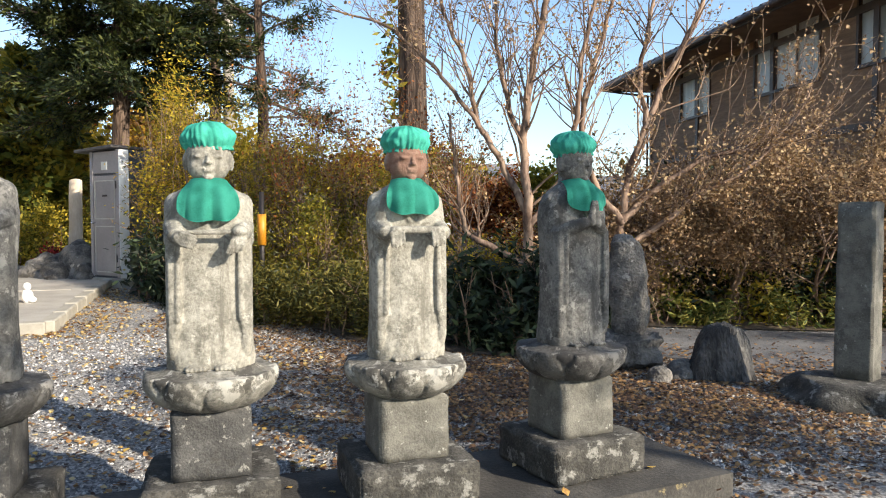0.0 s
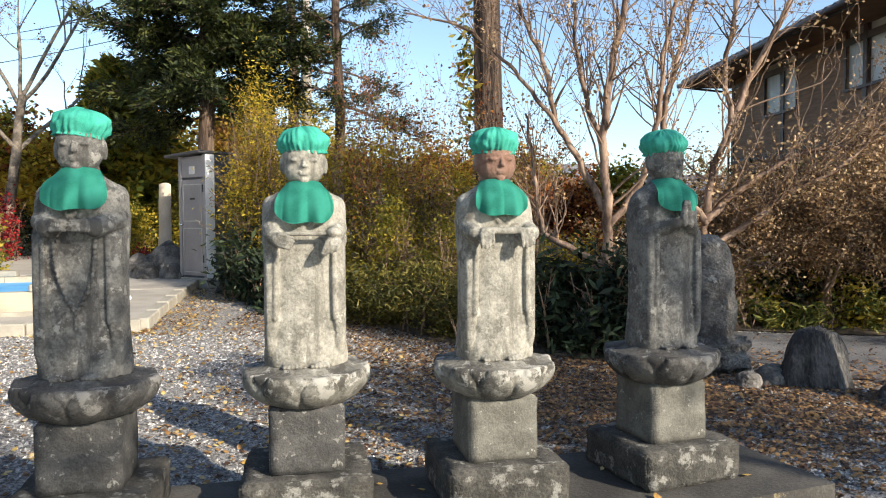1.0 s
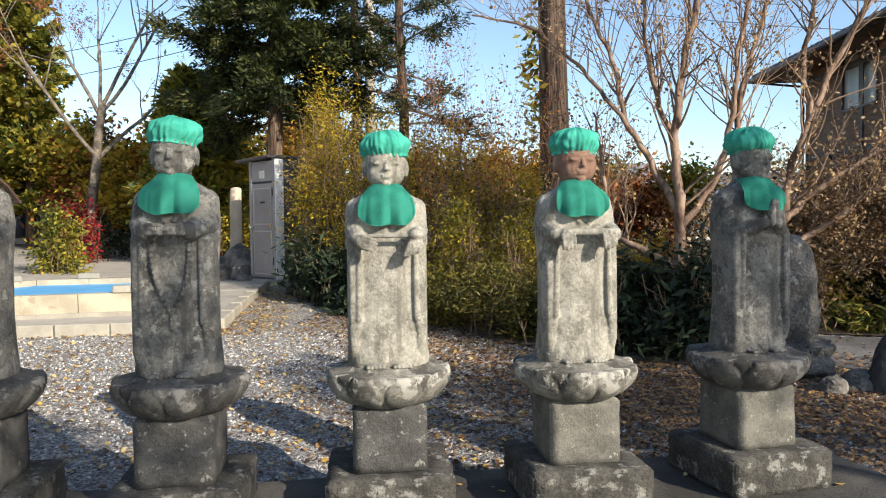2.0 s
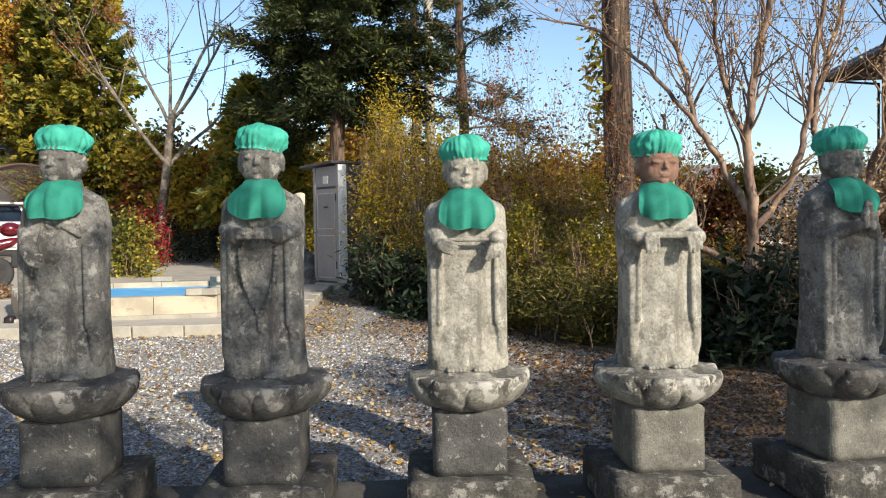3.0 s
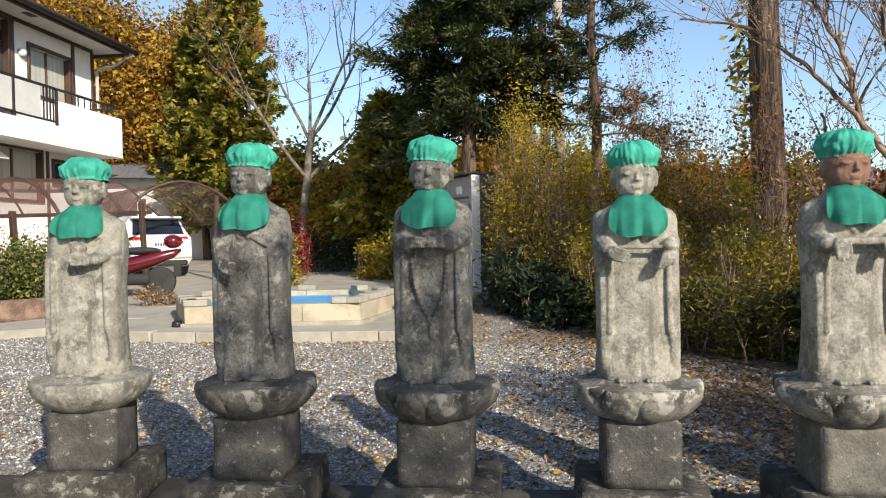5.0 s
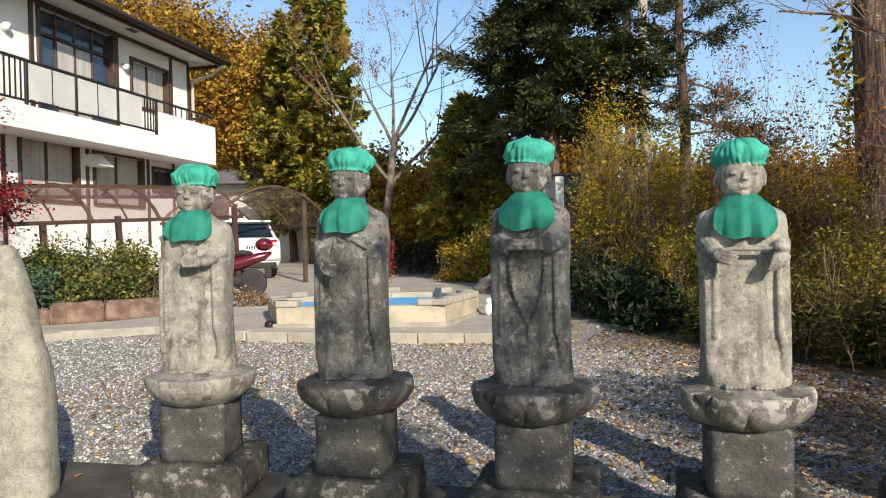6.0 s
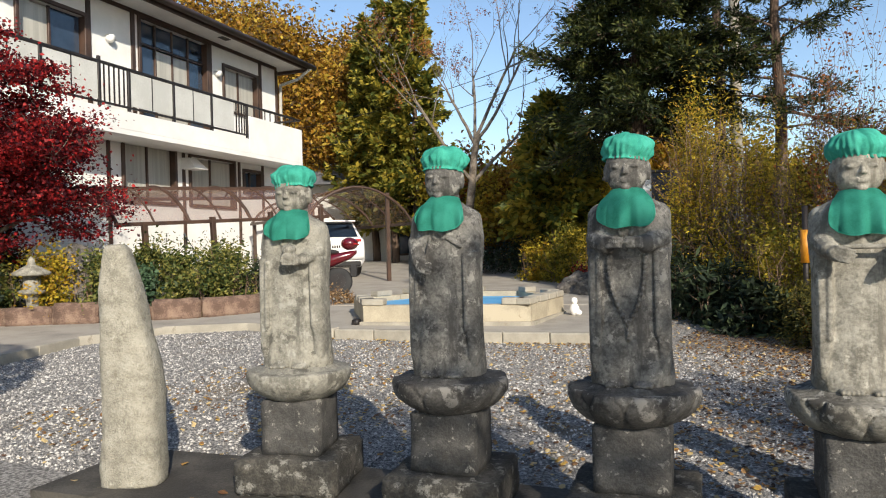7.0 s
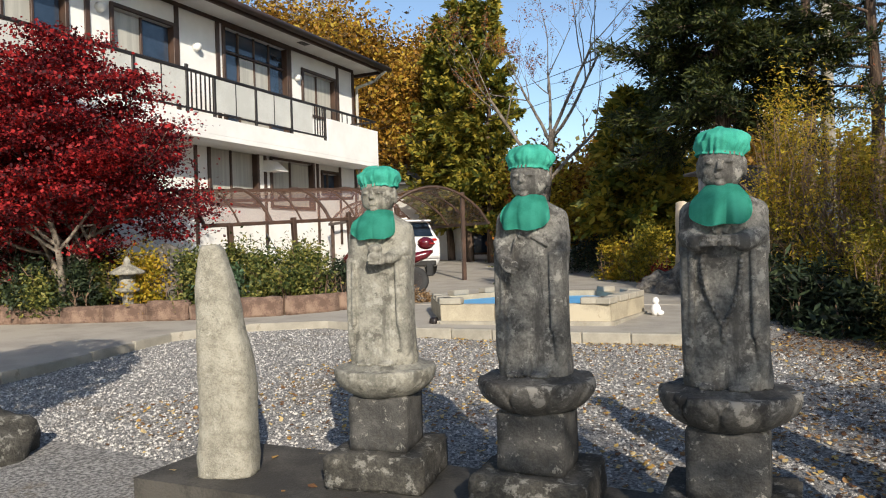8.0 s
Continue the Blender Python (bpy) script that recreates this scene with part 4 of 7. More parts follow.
def build_shed():
    s = empty("tool_shed", pose(-5.14, 11.62, ground_z(-5.1, 11.4) + 0.10, 0, 0, -31), "narrow grey steel shed with a panelled door", "shed")
    W, D, H = 0.74, 0.80, 2.06
    # pale side coloured dark for its shade; the white strip stands for sunlight
    part("body", boxed(-W / 2 + 0.02, W / 2, -D / 2 + 0.04, D / 2, 0.04, H, 0.01), M_SHEDSIDE, s, "steel side coloured dark for the shade on it")
    part("sun_strip", boxed(W / 2 + 0.002, W / 2 + 0.014, -D / 2, -D / 2 + 0.17, 0.05, H, 0.003), M_WHITE, s, "white strip painted for the sun on the side")
    part("plinth", boxed(-W / 2 - 0.02, W / 2 + 0.04, -D / 2 - 0.02, D / 2, -0.25, 0.045, 0.01), M_KERB, s)
    part("roof", boxed(-W / 2 - 0.18, W / 2 + 0.06, -D / 2 - 0.10, D / 2 + 0.06, H, H + 0.05, 0.012, pose(0, 0, 0, 0, -2.5, 0)), M_ROOF, s)
    for x in (-W / 2 + 0.0, W / 2 - 0.07):
        part("jamb", boxed(x, x + 0.07, -D / 2, -D / 2 + 0.05, 0.05, H, 0.004), M_SHED, s)
    d = part("door", boxed(-W / 2 + 0.075, W / 2 - 0.075, -D / 2 + 0.012, -D / 2 + 0.045, 0.08, 1.66, 0.004), M_SHED, s)
    for z0, z1 in ((0.14, 0.86), (0.98, 1.58)):
        for args in ((-0.26, -0.245, z0, z1), (0.245, 0.26, z0, z1)):
            part("moulding", boxed(args[0], args[1], -D / 2 + 0.002, -D / 2 + 0.014, z0, z1), M_CURTAIN, d)
        for z in (z0, z1):
            part("moulding", boxed(-0.245, 0.245, -D / 2 + 0.002, -D / 2 + 0.014, z - 0.008, z + 0.008), M_CURTAIN, d)
    part("sign_plate", boxed(-0.06, 0.06, -D / 2 + 0.004, -D / 2 + 0.013, 1.33, 1.36), M_DARKMETAL, d)
    bm = bmesh.new()
    limb(bm, (-0.27, -D / 2 + 0.02, 0.92), (-0.27, -D / 2 - 0.04, 0.92), 0.012, 0.022)
    part("knob", bm, M_CHROME, d, "", True)
    for z in (0.3, 1.45):
        bm = bmesh.new()
        cyl(bm, (0.305, -D / 2 - 0.004, z), (0.305, -D / 2 - 0.004, z + 0.12), 0.01, 0.01, 8)
        part("hinge", bm, M_DARKMETAL, d)
    part("top_panel", boxed(-W / 2 + 0.075, W / 2 - 0.075, -D / 2 + 0.012, -D / 2 + 0.04, 1.70, H - 0.02, 0.004), M_SHED, s)
    part("vent", boxed(-0.07, 0.07, -D / 2 + 0.002, -D / 2 + 0.013, 1.75, 1.88), M_FROST, s)
    # steel sheets leaning along the shed's side
    for k in range(4):
        q = empty("corrugated_sheet", pose(-4.45 + 0.27 * k, 11.55 + 0.12 * k, ground_z(-4.5, 11.5) + 0.02, 4, 0, -20 + 3 * k), "dull grey corrugated metal sheet leaning by the shed", "metal sheet", "metal sheets")
        bm = bmesh.new()
        ring = []
        for i in range(33):
            x = i / 32 * 0.5 - 0.25
            ring.append(Vector((x, 0.012 * math.sin(i * 1.2), 0)))
        pts = ring + [p + Vector((0, 0.006, 0)) for p in ring[::-1]]
        loft(bm, [pts, [p + Vector((0, 0, 1.75 - 0.1 * k)) for p in pts]])
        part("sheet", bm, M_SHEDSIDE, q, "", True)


build_shed()


def build_pool():
    g = ground_z(-6.3, 7.5) + 0.10
    poly = [(-7.15, 6.65), (-5.14, 7.60), (-5.42, 9.00), (-6.6, 9.9), (-8.1, 9.3), (-8.35, 7.7)]
    p = empty("ornamental_pool", pose(0, 0, g), "low cream concrete pool with blue painted basin", "pool")
    c = Vector((sum(q[0] for q in poly) / 6, sum(q[1] for q in poly) / 6, 0))
    for k in range(6):
        a, b = Vector((*poly[k], 0)), Vector((*poly[(k + 1) % 6], 0))
        d = (b - a).normalized()
        nin = Vector((-d.y, d.x, 0))
        if nin.dot(c - a) < 0:
            nin = -nin
        t = 0.16
        prof = [(0.0, -0.3), (0.0, 0.24), (0.012, 0.25), (t, 0.25), (t, -0.05)]
        gap = 0.01
        n = max(2, round((b - a).length / 0.72))
        for i in range(n):
            s, e = a + (b - a) * (i / n) + d * gap * 0.4, a + (b - a) * ((i + 1) / n) - d * gap * 0.4
            k0 = t * 0.577 if i == 0 else 0.0
            k1 = t * 0.577 if i == n - 1 else 0.0
            rings = []
            for base, sh in ((s, k0), (e, -k1)):
                rings.append([base + nin * u + d * (sh * u / t) + Vector((0, 0, z)) for u, z in prof])
            bm = bmesh.new()
            loft(bm, rings)
            bmesh.ops.recalc_face_normals(bm, faces=bm.faces)
            part("wall_block", bm, M_POOL, p)
        # ledge at the foot
        bm = bmesh.new()
        o = -nin * 0.05
        loft(bm, [[q + w + Vector((0, 0, z)) for w, z in ((o, -0.3), (o, 0.035), (Vector(), 0.035), (Vector(), -0.3))] for q in (a, b)])
        bmesh.ops.recalc_face_normals(bm, faces=bm.faces)
        part("footing", bm, M_KERB, p)
        # loose coping blocks
        spots = {0: (0.06, 0.90), 1: (0.06, 0.36, 0.62, 0.88), 2: (0.2, 0.8), 3: (0.5,), 4: (0.3, 0.7), 5: (0.35, 0.62, 0.9)}[k]
        for f in spots:
            bm = boxed(-0.15, 0.15, -0.095, 0.095, 0.0, 0.085, 0.012)
            part("coping_block", bm, M_KERB, p).matrix_basis = Matrix.Translation(a + (b - a) * f + nin * 0.08 + Vector((0, 0, 0.25))) @ Matrix.Rotation(math.atan2(d.y, d.x), 4, "Z")
    bm = bmesh.new()
    bm.faces.new([bm.verts.new(Vector((*q, 0.17)).lerp(Vector((c.x, c.y, 0.17)), 0.05)) for q in poly])
    bmesh.ops.recalc_face_normals(bm, faces=bm.faces)
    part("basin_floor", bm, M_BLUE, p, "bright blue painted basin")
    # small white figure at the pool's corner and a dark stone
    bm = bmesh.new()
    ball(bm, (0, 0, 0.08), (0.07, 0.06, 0.09)), ball(bm, (0, 0, 0.20), (0.045, 0.045, 0.05)), ball(bm, (0.06, 0.0, 0.04), (0.05, 0.05, 0.04))
    q = finish("garden_ornament", bm, M_WHITE)
    q.matrix_basis = pose(-5.12, 8.75, ground_z(-5.1, 8.7) + 0.10)
    tagged(q, "small white rounded garden ornament by the pool", "ornament")
    bm = boxed(-0.06, 0.06, -0.05, 0.05, -0.02, 0.07, 0.02)
    roughen(bm, 0.02, 9, 3)
    q = finish("loose_stone", bm, M_DARKMETAL)
    q.matrix_basis = pose(-7.25, 6.62, ground_z(-7.2, 6.6) + 0.11)
    tagged(q, "small dark stone by the pool's foot", "stone")


build_pool()


def build_kerb():
    k = empty("terrace_kerb", pose(0, 0, 0), "pale concrete kerb stones along the gravel", "kerb", kind="structure")
    line = [(-5.55, 13.2), (-5.25, 11.0), (-4.70, 9.2), (-4.07, 7.28), (-5.6, 6.65), (-7.11, 6.12), (-8.0, 6.05)]
    for (x0, y0), (x1, y1) in zip(line, line[1:]):
        d = math.hypot(x1 - x0, y1 - y0)
        n = max(1, round(d / 0.6))
        ang = math.degrees(math.atan2(y1 - y0, x1 - x0))
        for i in range(n):
            f = (i + 0.5) / n
            x, y = x0 + (x1 - x0) * f, y0 + (y1 - y0) * f
            part("kerb_stone", boxed(-d / n / 2 + 0.004, d / n / 2 - 0.004, -0.075, 0.075, -0.25, 0.125, 0.014), M_KERB, k).matrix_basis = pose(x, y, ground_z(x, y), random.uniform(-1, 1), random.uniform(-0.6, 0.6), ang)
    line = [(-8.0, 6.1), (-8.8, 6.05), (-9.55, 5.2), (-9.65, 4.1), (-9.02, 2.86), (-8.45, 1.8), (-8.2, -2.0)]
    for (x0, y0), (x1, y1) in zip(line, line[1:]):
        d, ang = math.hypot(x1 - x0, y1 - y0), math.degrees(math.atan2(y1 - y0, x1 - x0))
        n = max(1, round(d / 0.9))
        for i in range(n):
            f = (i + 0.5) / n
            x, y = x0 + (x1 - x0) * f, y0 + (y1 - y0) * f
            part("edging_stone", boxed(-d / n / 2 + 0.003, d / n / 2 - 0.003, -0.03, 0.03, -0.25, 0.108, 0.008), M_KERB, k).matrix_basis = pose(x, y, ground_z(x, y), 0, 0, ang)


build_kerb()


def build_planter():
    p = empty("planter_edge", pose(0, 0, 0), "row of brown lava-stone blocks edging the shrub bed", "edging", kind="structure")
    m_brown = mat("planter_stone", [(0.12, 0.075, 0.055), (0.20, 0.13, 0.095), (0.26, 0.18, 0.13)], 5, 0.95, 0.9, 60, bump_dist=0.02)
    line = [(-9.95, 7.9), (-9.78, 7.0), (-10.05, 6.15), (-10.93, 5.05), (-12.46, 3.73), (-14.6, 2.2), (-18, 0.2)]
    for (x0, y0), (x1, y1) in zip(line, line[1:]):
        d, ang = math.hypot(x1 - x0, y1 - y0), math.degrees(math.atan2(y1 - y0, x1 - x0))
        n = max(1, round(d / 0.62))
        for i in range(n):
            f = (i + 0.5) / n
            x, y = x0 + (x1 - x0) * f, y0 + (y1 - y0) * f
            bm = rough_block(d / n - 0.015, 0.22, 0.30 + random.uniform(-0.03, 0.05), 0.03, 0.02, x, 3)
            part("edging_block", bm, m_brown, p, "", True).matrix_basis = pose(x, y, ground_z(x, y) + 0.06, 0, 0, ang + random.uniform(-3, 3))


build_planter()


# ---- carports ----
def vault(name, label, origin, deg, length, arc, ribs, posts, rise=0.0):
    """arc: (x, z) points of the cross-section; the axis runs along local y."""
    c = empty(name, pose(*origin, rise, 0, deg), label, "carport", "carports")
    V, F = [], []
    for y in (0, length):
        V += [Vector((x, y, z)) for x, z in arc]
    n = len(arc)
    F = [(i, i + 1, n + i + 1, n + i) for i in range(n - 1)]
    sheet_ob = finish_mesh("roof_sheet", mesh_from("roof_sheet", V, F), M_CARPORT, c, "tinted brown translucent roof sheet")
    sheet_ob.visible_shadow = False
    for k in range(ribs):
        y = length * k / (ribs - 1)
        V, F = tubes([[(Vector((x, y, z)), 0.035 if k % 2 == 0 else 0.02) for x, z in arc]], 6)
        finish_mesh("rib", mesh_from("rib", V, F), M_BROWN, c)
    for x, z in (arc[0], arc[-1], arc[n // 2]):
        part("purlin", boxed(x - 0.03, x + 0.03, -0.04, length + 0.04, z - 0.04, z + 0.03, 0.006), M_BROWN, c)
    for x, y, z in posts:
        part("post", boxed(x - 0.045, x + 0.045, y - 0.045, y + 0.045, -0.4, z, 0.006), M_BROWN, c)
    return c


def arc_points(x0, z0, x1, z1, top, n=13):
    out = []
    for i in range(n):
        f = i / (n - 1)
        x = x0 + (x1 - x0) * f
        z = z0 + (z1 - z0) * f + top * math.sin(math.pi * f) ** 0.7
        out.append((x, z))
    return out


vault("long_carport", "long bicycle shelter with tinted arched roof and brown frame", (-12.35, 6.15, ground_z(-12.4, 8) + 0.1), 0, 4.9, arc_points(0, 1.42, -1.8, 1.95, 0.42), 8,
      [(0, 0.5, 1.45), (0, 1.9, 1.50), (0, 3.3, 1.56), (0, 4.7, 1.62)], 2.6)
vault("arched_carport", "arched carport with tinted brown roof sheets", (-12.3, 12.06, ground_z(-12.3, 12.06) + 0.1), 68, 4.6, arc_points(-1.35, 1.58, 1.35, 1.40, 0.78), 5,
      [(0.70, 0.08, 2.15), (0.70, 4.5, 2.15), (-1.3, 4.5, 1.6)])


# ---- vehicles ----
def wheel(parent, x, y, r, w, m=None, rim=None):
    bm = bmesh.new()
    loft(bm, [[Vector((rr * math.cos(a), yy, rr * math.sin(a))) for a in [2 * math.pi * i / 28 for i in range(28)]] for yy, rr in ((-w / 2, r * 0.62), (-w / 2, r * 0.92), (-w / 2 + 0.02, r), (w / 2 - 0.02, r), (w / 2, r * 0.92), (w / 2, r * 0.62))])
    t = part("wheel", bm, M_RUBBER, parent, "", True)
    t.matrix_basis = Matrix.Translation((x, y, r))
    bm = bmesh.new()
    cyl(bm, (0, -w / 2 - 0.004, 0), (0, w / 2 + 0.004, 0), r * 0.58, r * 0.58, 20)
    for k in range(5):
        a = 2 * math.pi * k / 5
        for s in (-1, 1):
            box(bm, 0.03, r * 0.55, s * (w / 2 + 0.008) - 0.006, s * (w / 2 + 0.008) + 0.006, -0.03, 0.03, 0, Matrix.Rotation(a, 4, "Y"))
    part("rim", bm, rim or M_CHROME, t)
    return t


def build_car():
    x, y = -15.65, 13.65
    c = empty("parked_car", pose(x, y, ground_z(x, y) + 0.10, 0, 0, 151), "white hatchback car parked under the carport, seen from behind", "car")
    # local +x is the car's front, y across
    sections = [  # x, sill z, belt z, roof z, half width at the belt, half width at the roof
        (-2.10, 0.42, 0.92, 0.93, 0.74, 0.70), (-2.02, 0.30, 0.97, 1.04, 0.80, 0.68), (-1.75, 0.24, 0.98, 1.40, 0.84, 0.60), (-1.5, 0.22, 0.97, 1.49, 0.85, 0.58), (-0.8, 0.20, 0.95, 1.53, 0.86, 0.60),
        (0.0, 0.20, 0.93, 1.51, 0.86, 0.60), (0.55, 0.20, 0.92, 1.38, 0.86, 0.60), (1.15, 0.20, 0.92, 0.98, 0.85, 0.70), (1.7, 0.22, 0.84, 0.88, 0.82, 0.66), (2.05, 0.30, 0.66, 0.70, 0.70, 0.55)]
    bm, rings = bmesh.new(), []
    for sx, z0, zb, zr, wb, wr in sections:
        half = [(0.0, z0), (wb * 0.90, z0), (wb * 0.98, z0 + 0.12), (wb, (z0 + zb) / 2), (wb * 0.985, zb - 0.06), (wb * 0.96, zb), (wr + (wb * 0.94 - wr) * 0.45, zb + (zr - zb) * 0.55), (wr, zr - 0.03), (wr * 0.85, zr), (0.0, zr + 0.015)]
        rings.append([Vector((sx, yy, z)) for yy, z in half] + [Vector((sx, -yy, z)) for yy, z in half[-2:0:-1]])
    loft(bm, rings)
    bmesh.ops.recalc_face_normals(bm, faces=bm.faces)
    body = part("body", bm, M_CARWHITE, c, "", True)
    for name, pts in (("rear_window", [(-2.035, -0.60, 1.03), (-2.035, 0.60, 1.03), (-1.775, 0.53, 1.385), (-1.775, -0.53, 1.385)]),):
        bm = bmesh.new()
        vs = [bm.verts.new(Vector(q) + Vector((-0.022, 0, 0.012))) for q in pts]
        bm.faces.new(vs)
        bmesh.ops.solidify(bm, geom=list(bm.faces), thickness=0.012)
        part(name, bm, M_GLASSWIN, c)
    for s in (-1, 1):
        bm = bmesh.new()
        vs = [bm.verts.new(q) for q in ((-1.55, s * 0.80, 1.05), (0.9, s * 0.80, 1.00), (0.35, s * 0.655, 1.36), (-1.35, s * 0.655, 1.42))]
        bm.faces.new(vs)
        bmesh.ops.solidify(bm, geom=list(bm.faces), thickness=0.012)
        part("side_window", bm, M_GLASSWIN, c)
        part("tail_lamp", boxed(-2.10, -1.90, s * 0.52 - 0.18, s * 0.52 + 0.18, 0.86, 0.98, 0.03), M_LAMPRED, c, "red tail lamp")
        part("reflector", boxed(-2.125, -2.08, s * 0.52 - 0.09, s * 0.52 + 0.09, 0.46, 0.50, 0.006), M_LAMPRED, c)
        wheel(c, -1.30, s * 0.74, 0.31, 0.2)
        wheel(c, 1.30, s * 0.74, 0.31, 0.2)
    part("spoiler", boxed(-1.98, -1.68, -0.58, 0.58, 1.43, 1.475, 0.015), M_CARWHITE, c)
    part("bumper", boxed(-2.15, -1.98, -0.76, 0.76, 0.40, 0.64, 0.06, None, 2), M_CARWHITE, c, "", True)
    part("lower_bumper", boxed(-2.12, -1.95, -0.66, 0.66, 0.27, 0.41, 0.03), M_RUBBER, c)
    pl = part("number_plate", boxed(-2.128, -2.10, -0.165, 0.165, 0.72, 0.86, 0.004), M_WHITE, c, "plain plate")
    for k in range(4):
        part("plate_bar", boxed(-2.132, -2.129, -0.11 + 0.06 * k, -0.07 + 0.06 * k, 0.755, 0.825), M_DARKMETAL, pl)
    part("badge", boxed(-2.075, -2.045, -0.04, 0.04, 0.93, 0.975, 0.01), M_CHROME, c)


build_car()


def build_scooter(name, x, y, deg, paint, label, lean=6):
    s = empty(name, pose(x, y, ground_z(x, y) + 0.10, lean, 0, deg), label, "scooter", "scooters")
    wheel(s, -0.62, 0.0, 0.27, 0.13, None, M_DARKMETAL), wheel(s, 0.72, 0.0, 0.27, 0.11, None, M_DARKMETAL)
    bm = bmesh.new()
    loft(bm, [[Vector((xx, hw * math.cos(a), zc + hh * math.sin(a))) for a in [2 * math.pi * q / 18 for q in range(18)]] for xx, zc, hw, hh in ((-0.98, 0.84, 0.03, 0.03), (-0.86, 0.78, 0.10, 0.08), (-0.5, 0.68, 0.15, 0.13), (-0.1, 0.58, 0.16, 0.15), (0.2, 0.44, 0.17, 0.12), (0.45, 0.38, 0.14, 0.08))])
    bmesh.ops.recalc_face_normals(bm, faces=bm.faces)
    part("tail_body", bm, paint, s, "", True)
    bm = bmesh.new()
    ball(bm, (-0.28, 0, 0.84), (0.36, 0.15, 0.075)), ball(bm, (0.12, 0, 0.80), (0.22, 0.14, 0.06))
    part("seat", bm, M_RUBBER, s, "black padded seat", True)
    bm = bmesh.new()
    ball(bm, (-0.84, 0, 1.00), (0.17, 0.18, 0.125))
    b = part("top_box", bm, paint, s, "rounded luggage box", True)
    bm = bmesh.new()
    ball(bm, (-0.90, 0, 0.985), (0.13, 0.15, 0.03))
    part("box_lamp", bm, M_LAMPRED, b, "", True)
    bm = bmesh.new()
    loft(bm, [[Vector(p) for p in ((0.32, -0.16, 0.30), (0.62, -0.18, 0.35), (0.62, 0.18, 0.35), (0.32, 0.16, 0.30))], [Vector(p) for p in ((0.42, -0.20, 0.65), (0.86, -0.14, 0.68), (0.86, 0.14, 0.68), (0.42, 0.20, 0.65))], [Vector(p) for p in ((0.42, -0.14, 0.98), (0.62, -0.10, 0.95), (0.62, 0.10, 0.95), (0.42, 0.14, 0.98))]])
    bmesh.ops.bevel(bm, geom=list(bm.edges), offset=0.03, segments=2, affect="EDGES")
    part("front_fairing", bm, paint, s, "", True)
    bm = bmesh.new()
    loft(bm, [[Vector(p) for p in ((0.60, -0.14, 0.97), (0.62, -0.14, 0.97), (0.62, 0.14, 0.97), (0.60, 0.14, 0.97))], [Vector(p) for p in ((0.42, -0.10, 1.30), (0.44, -0.10, 1.30), (0.44, 0.10, 1.30), (0.42, 0.10, 1.30))]])
    part("windscreen", bm, M_GLASSWIN, s)
    bm = bmesh.new()
    limb(bm, (0.44, -0.34, 1.02), (0.44, 0.34, 1.02), 0.018, 0.018)
    for k in (-1, 1):
        limb(bm, (0.44, k * 0.26, 1.02), (0.46, k * 0.36, 1.20), 0.008, 0.008)
        ball(bm, (0.46, k * 0.38, 1.22), (0.02, 0.07, 0.045))
    part("handlebar", bm, M_RUBBER, s, "", True)
    bm = bmesh.new()
    box(bm, -0.45, 0.40, -0.13, 0.13, 0.22, 0.42, 0.05)
    part("engine", bm, M_RUBBER, s, "", True)
    bm = bmesh.new()
    limb(bm, (-0.20, -0.17, 0.30), (-0.78, -0.19, 0.38), 0.05, 0.075)
    part("muffler", bm, M_DARKMETAL, s, "", True)
    bm = bmesh.new()
    box(bm, -0.98, -0.86, -0.06, 0.06, 0.36, 0.60, 0.01)
    part("mudguard", bm, M_RUBBER, s)


build_scooter("red_scooter", -11.05, 9.15, 215, M_RED, "dark red maxi scooter with a luggage box")
build_scooter("white_scooter", -12.6, 7.0, 60, M_CARWHITE, "white scooter parked behind the shrubs")


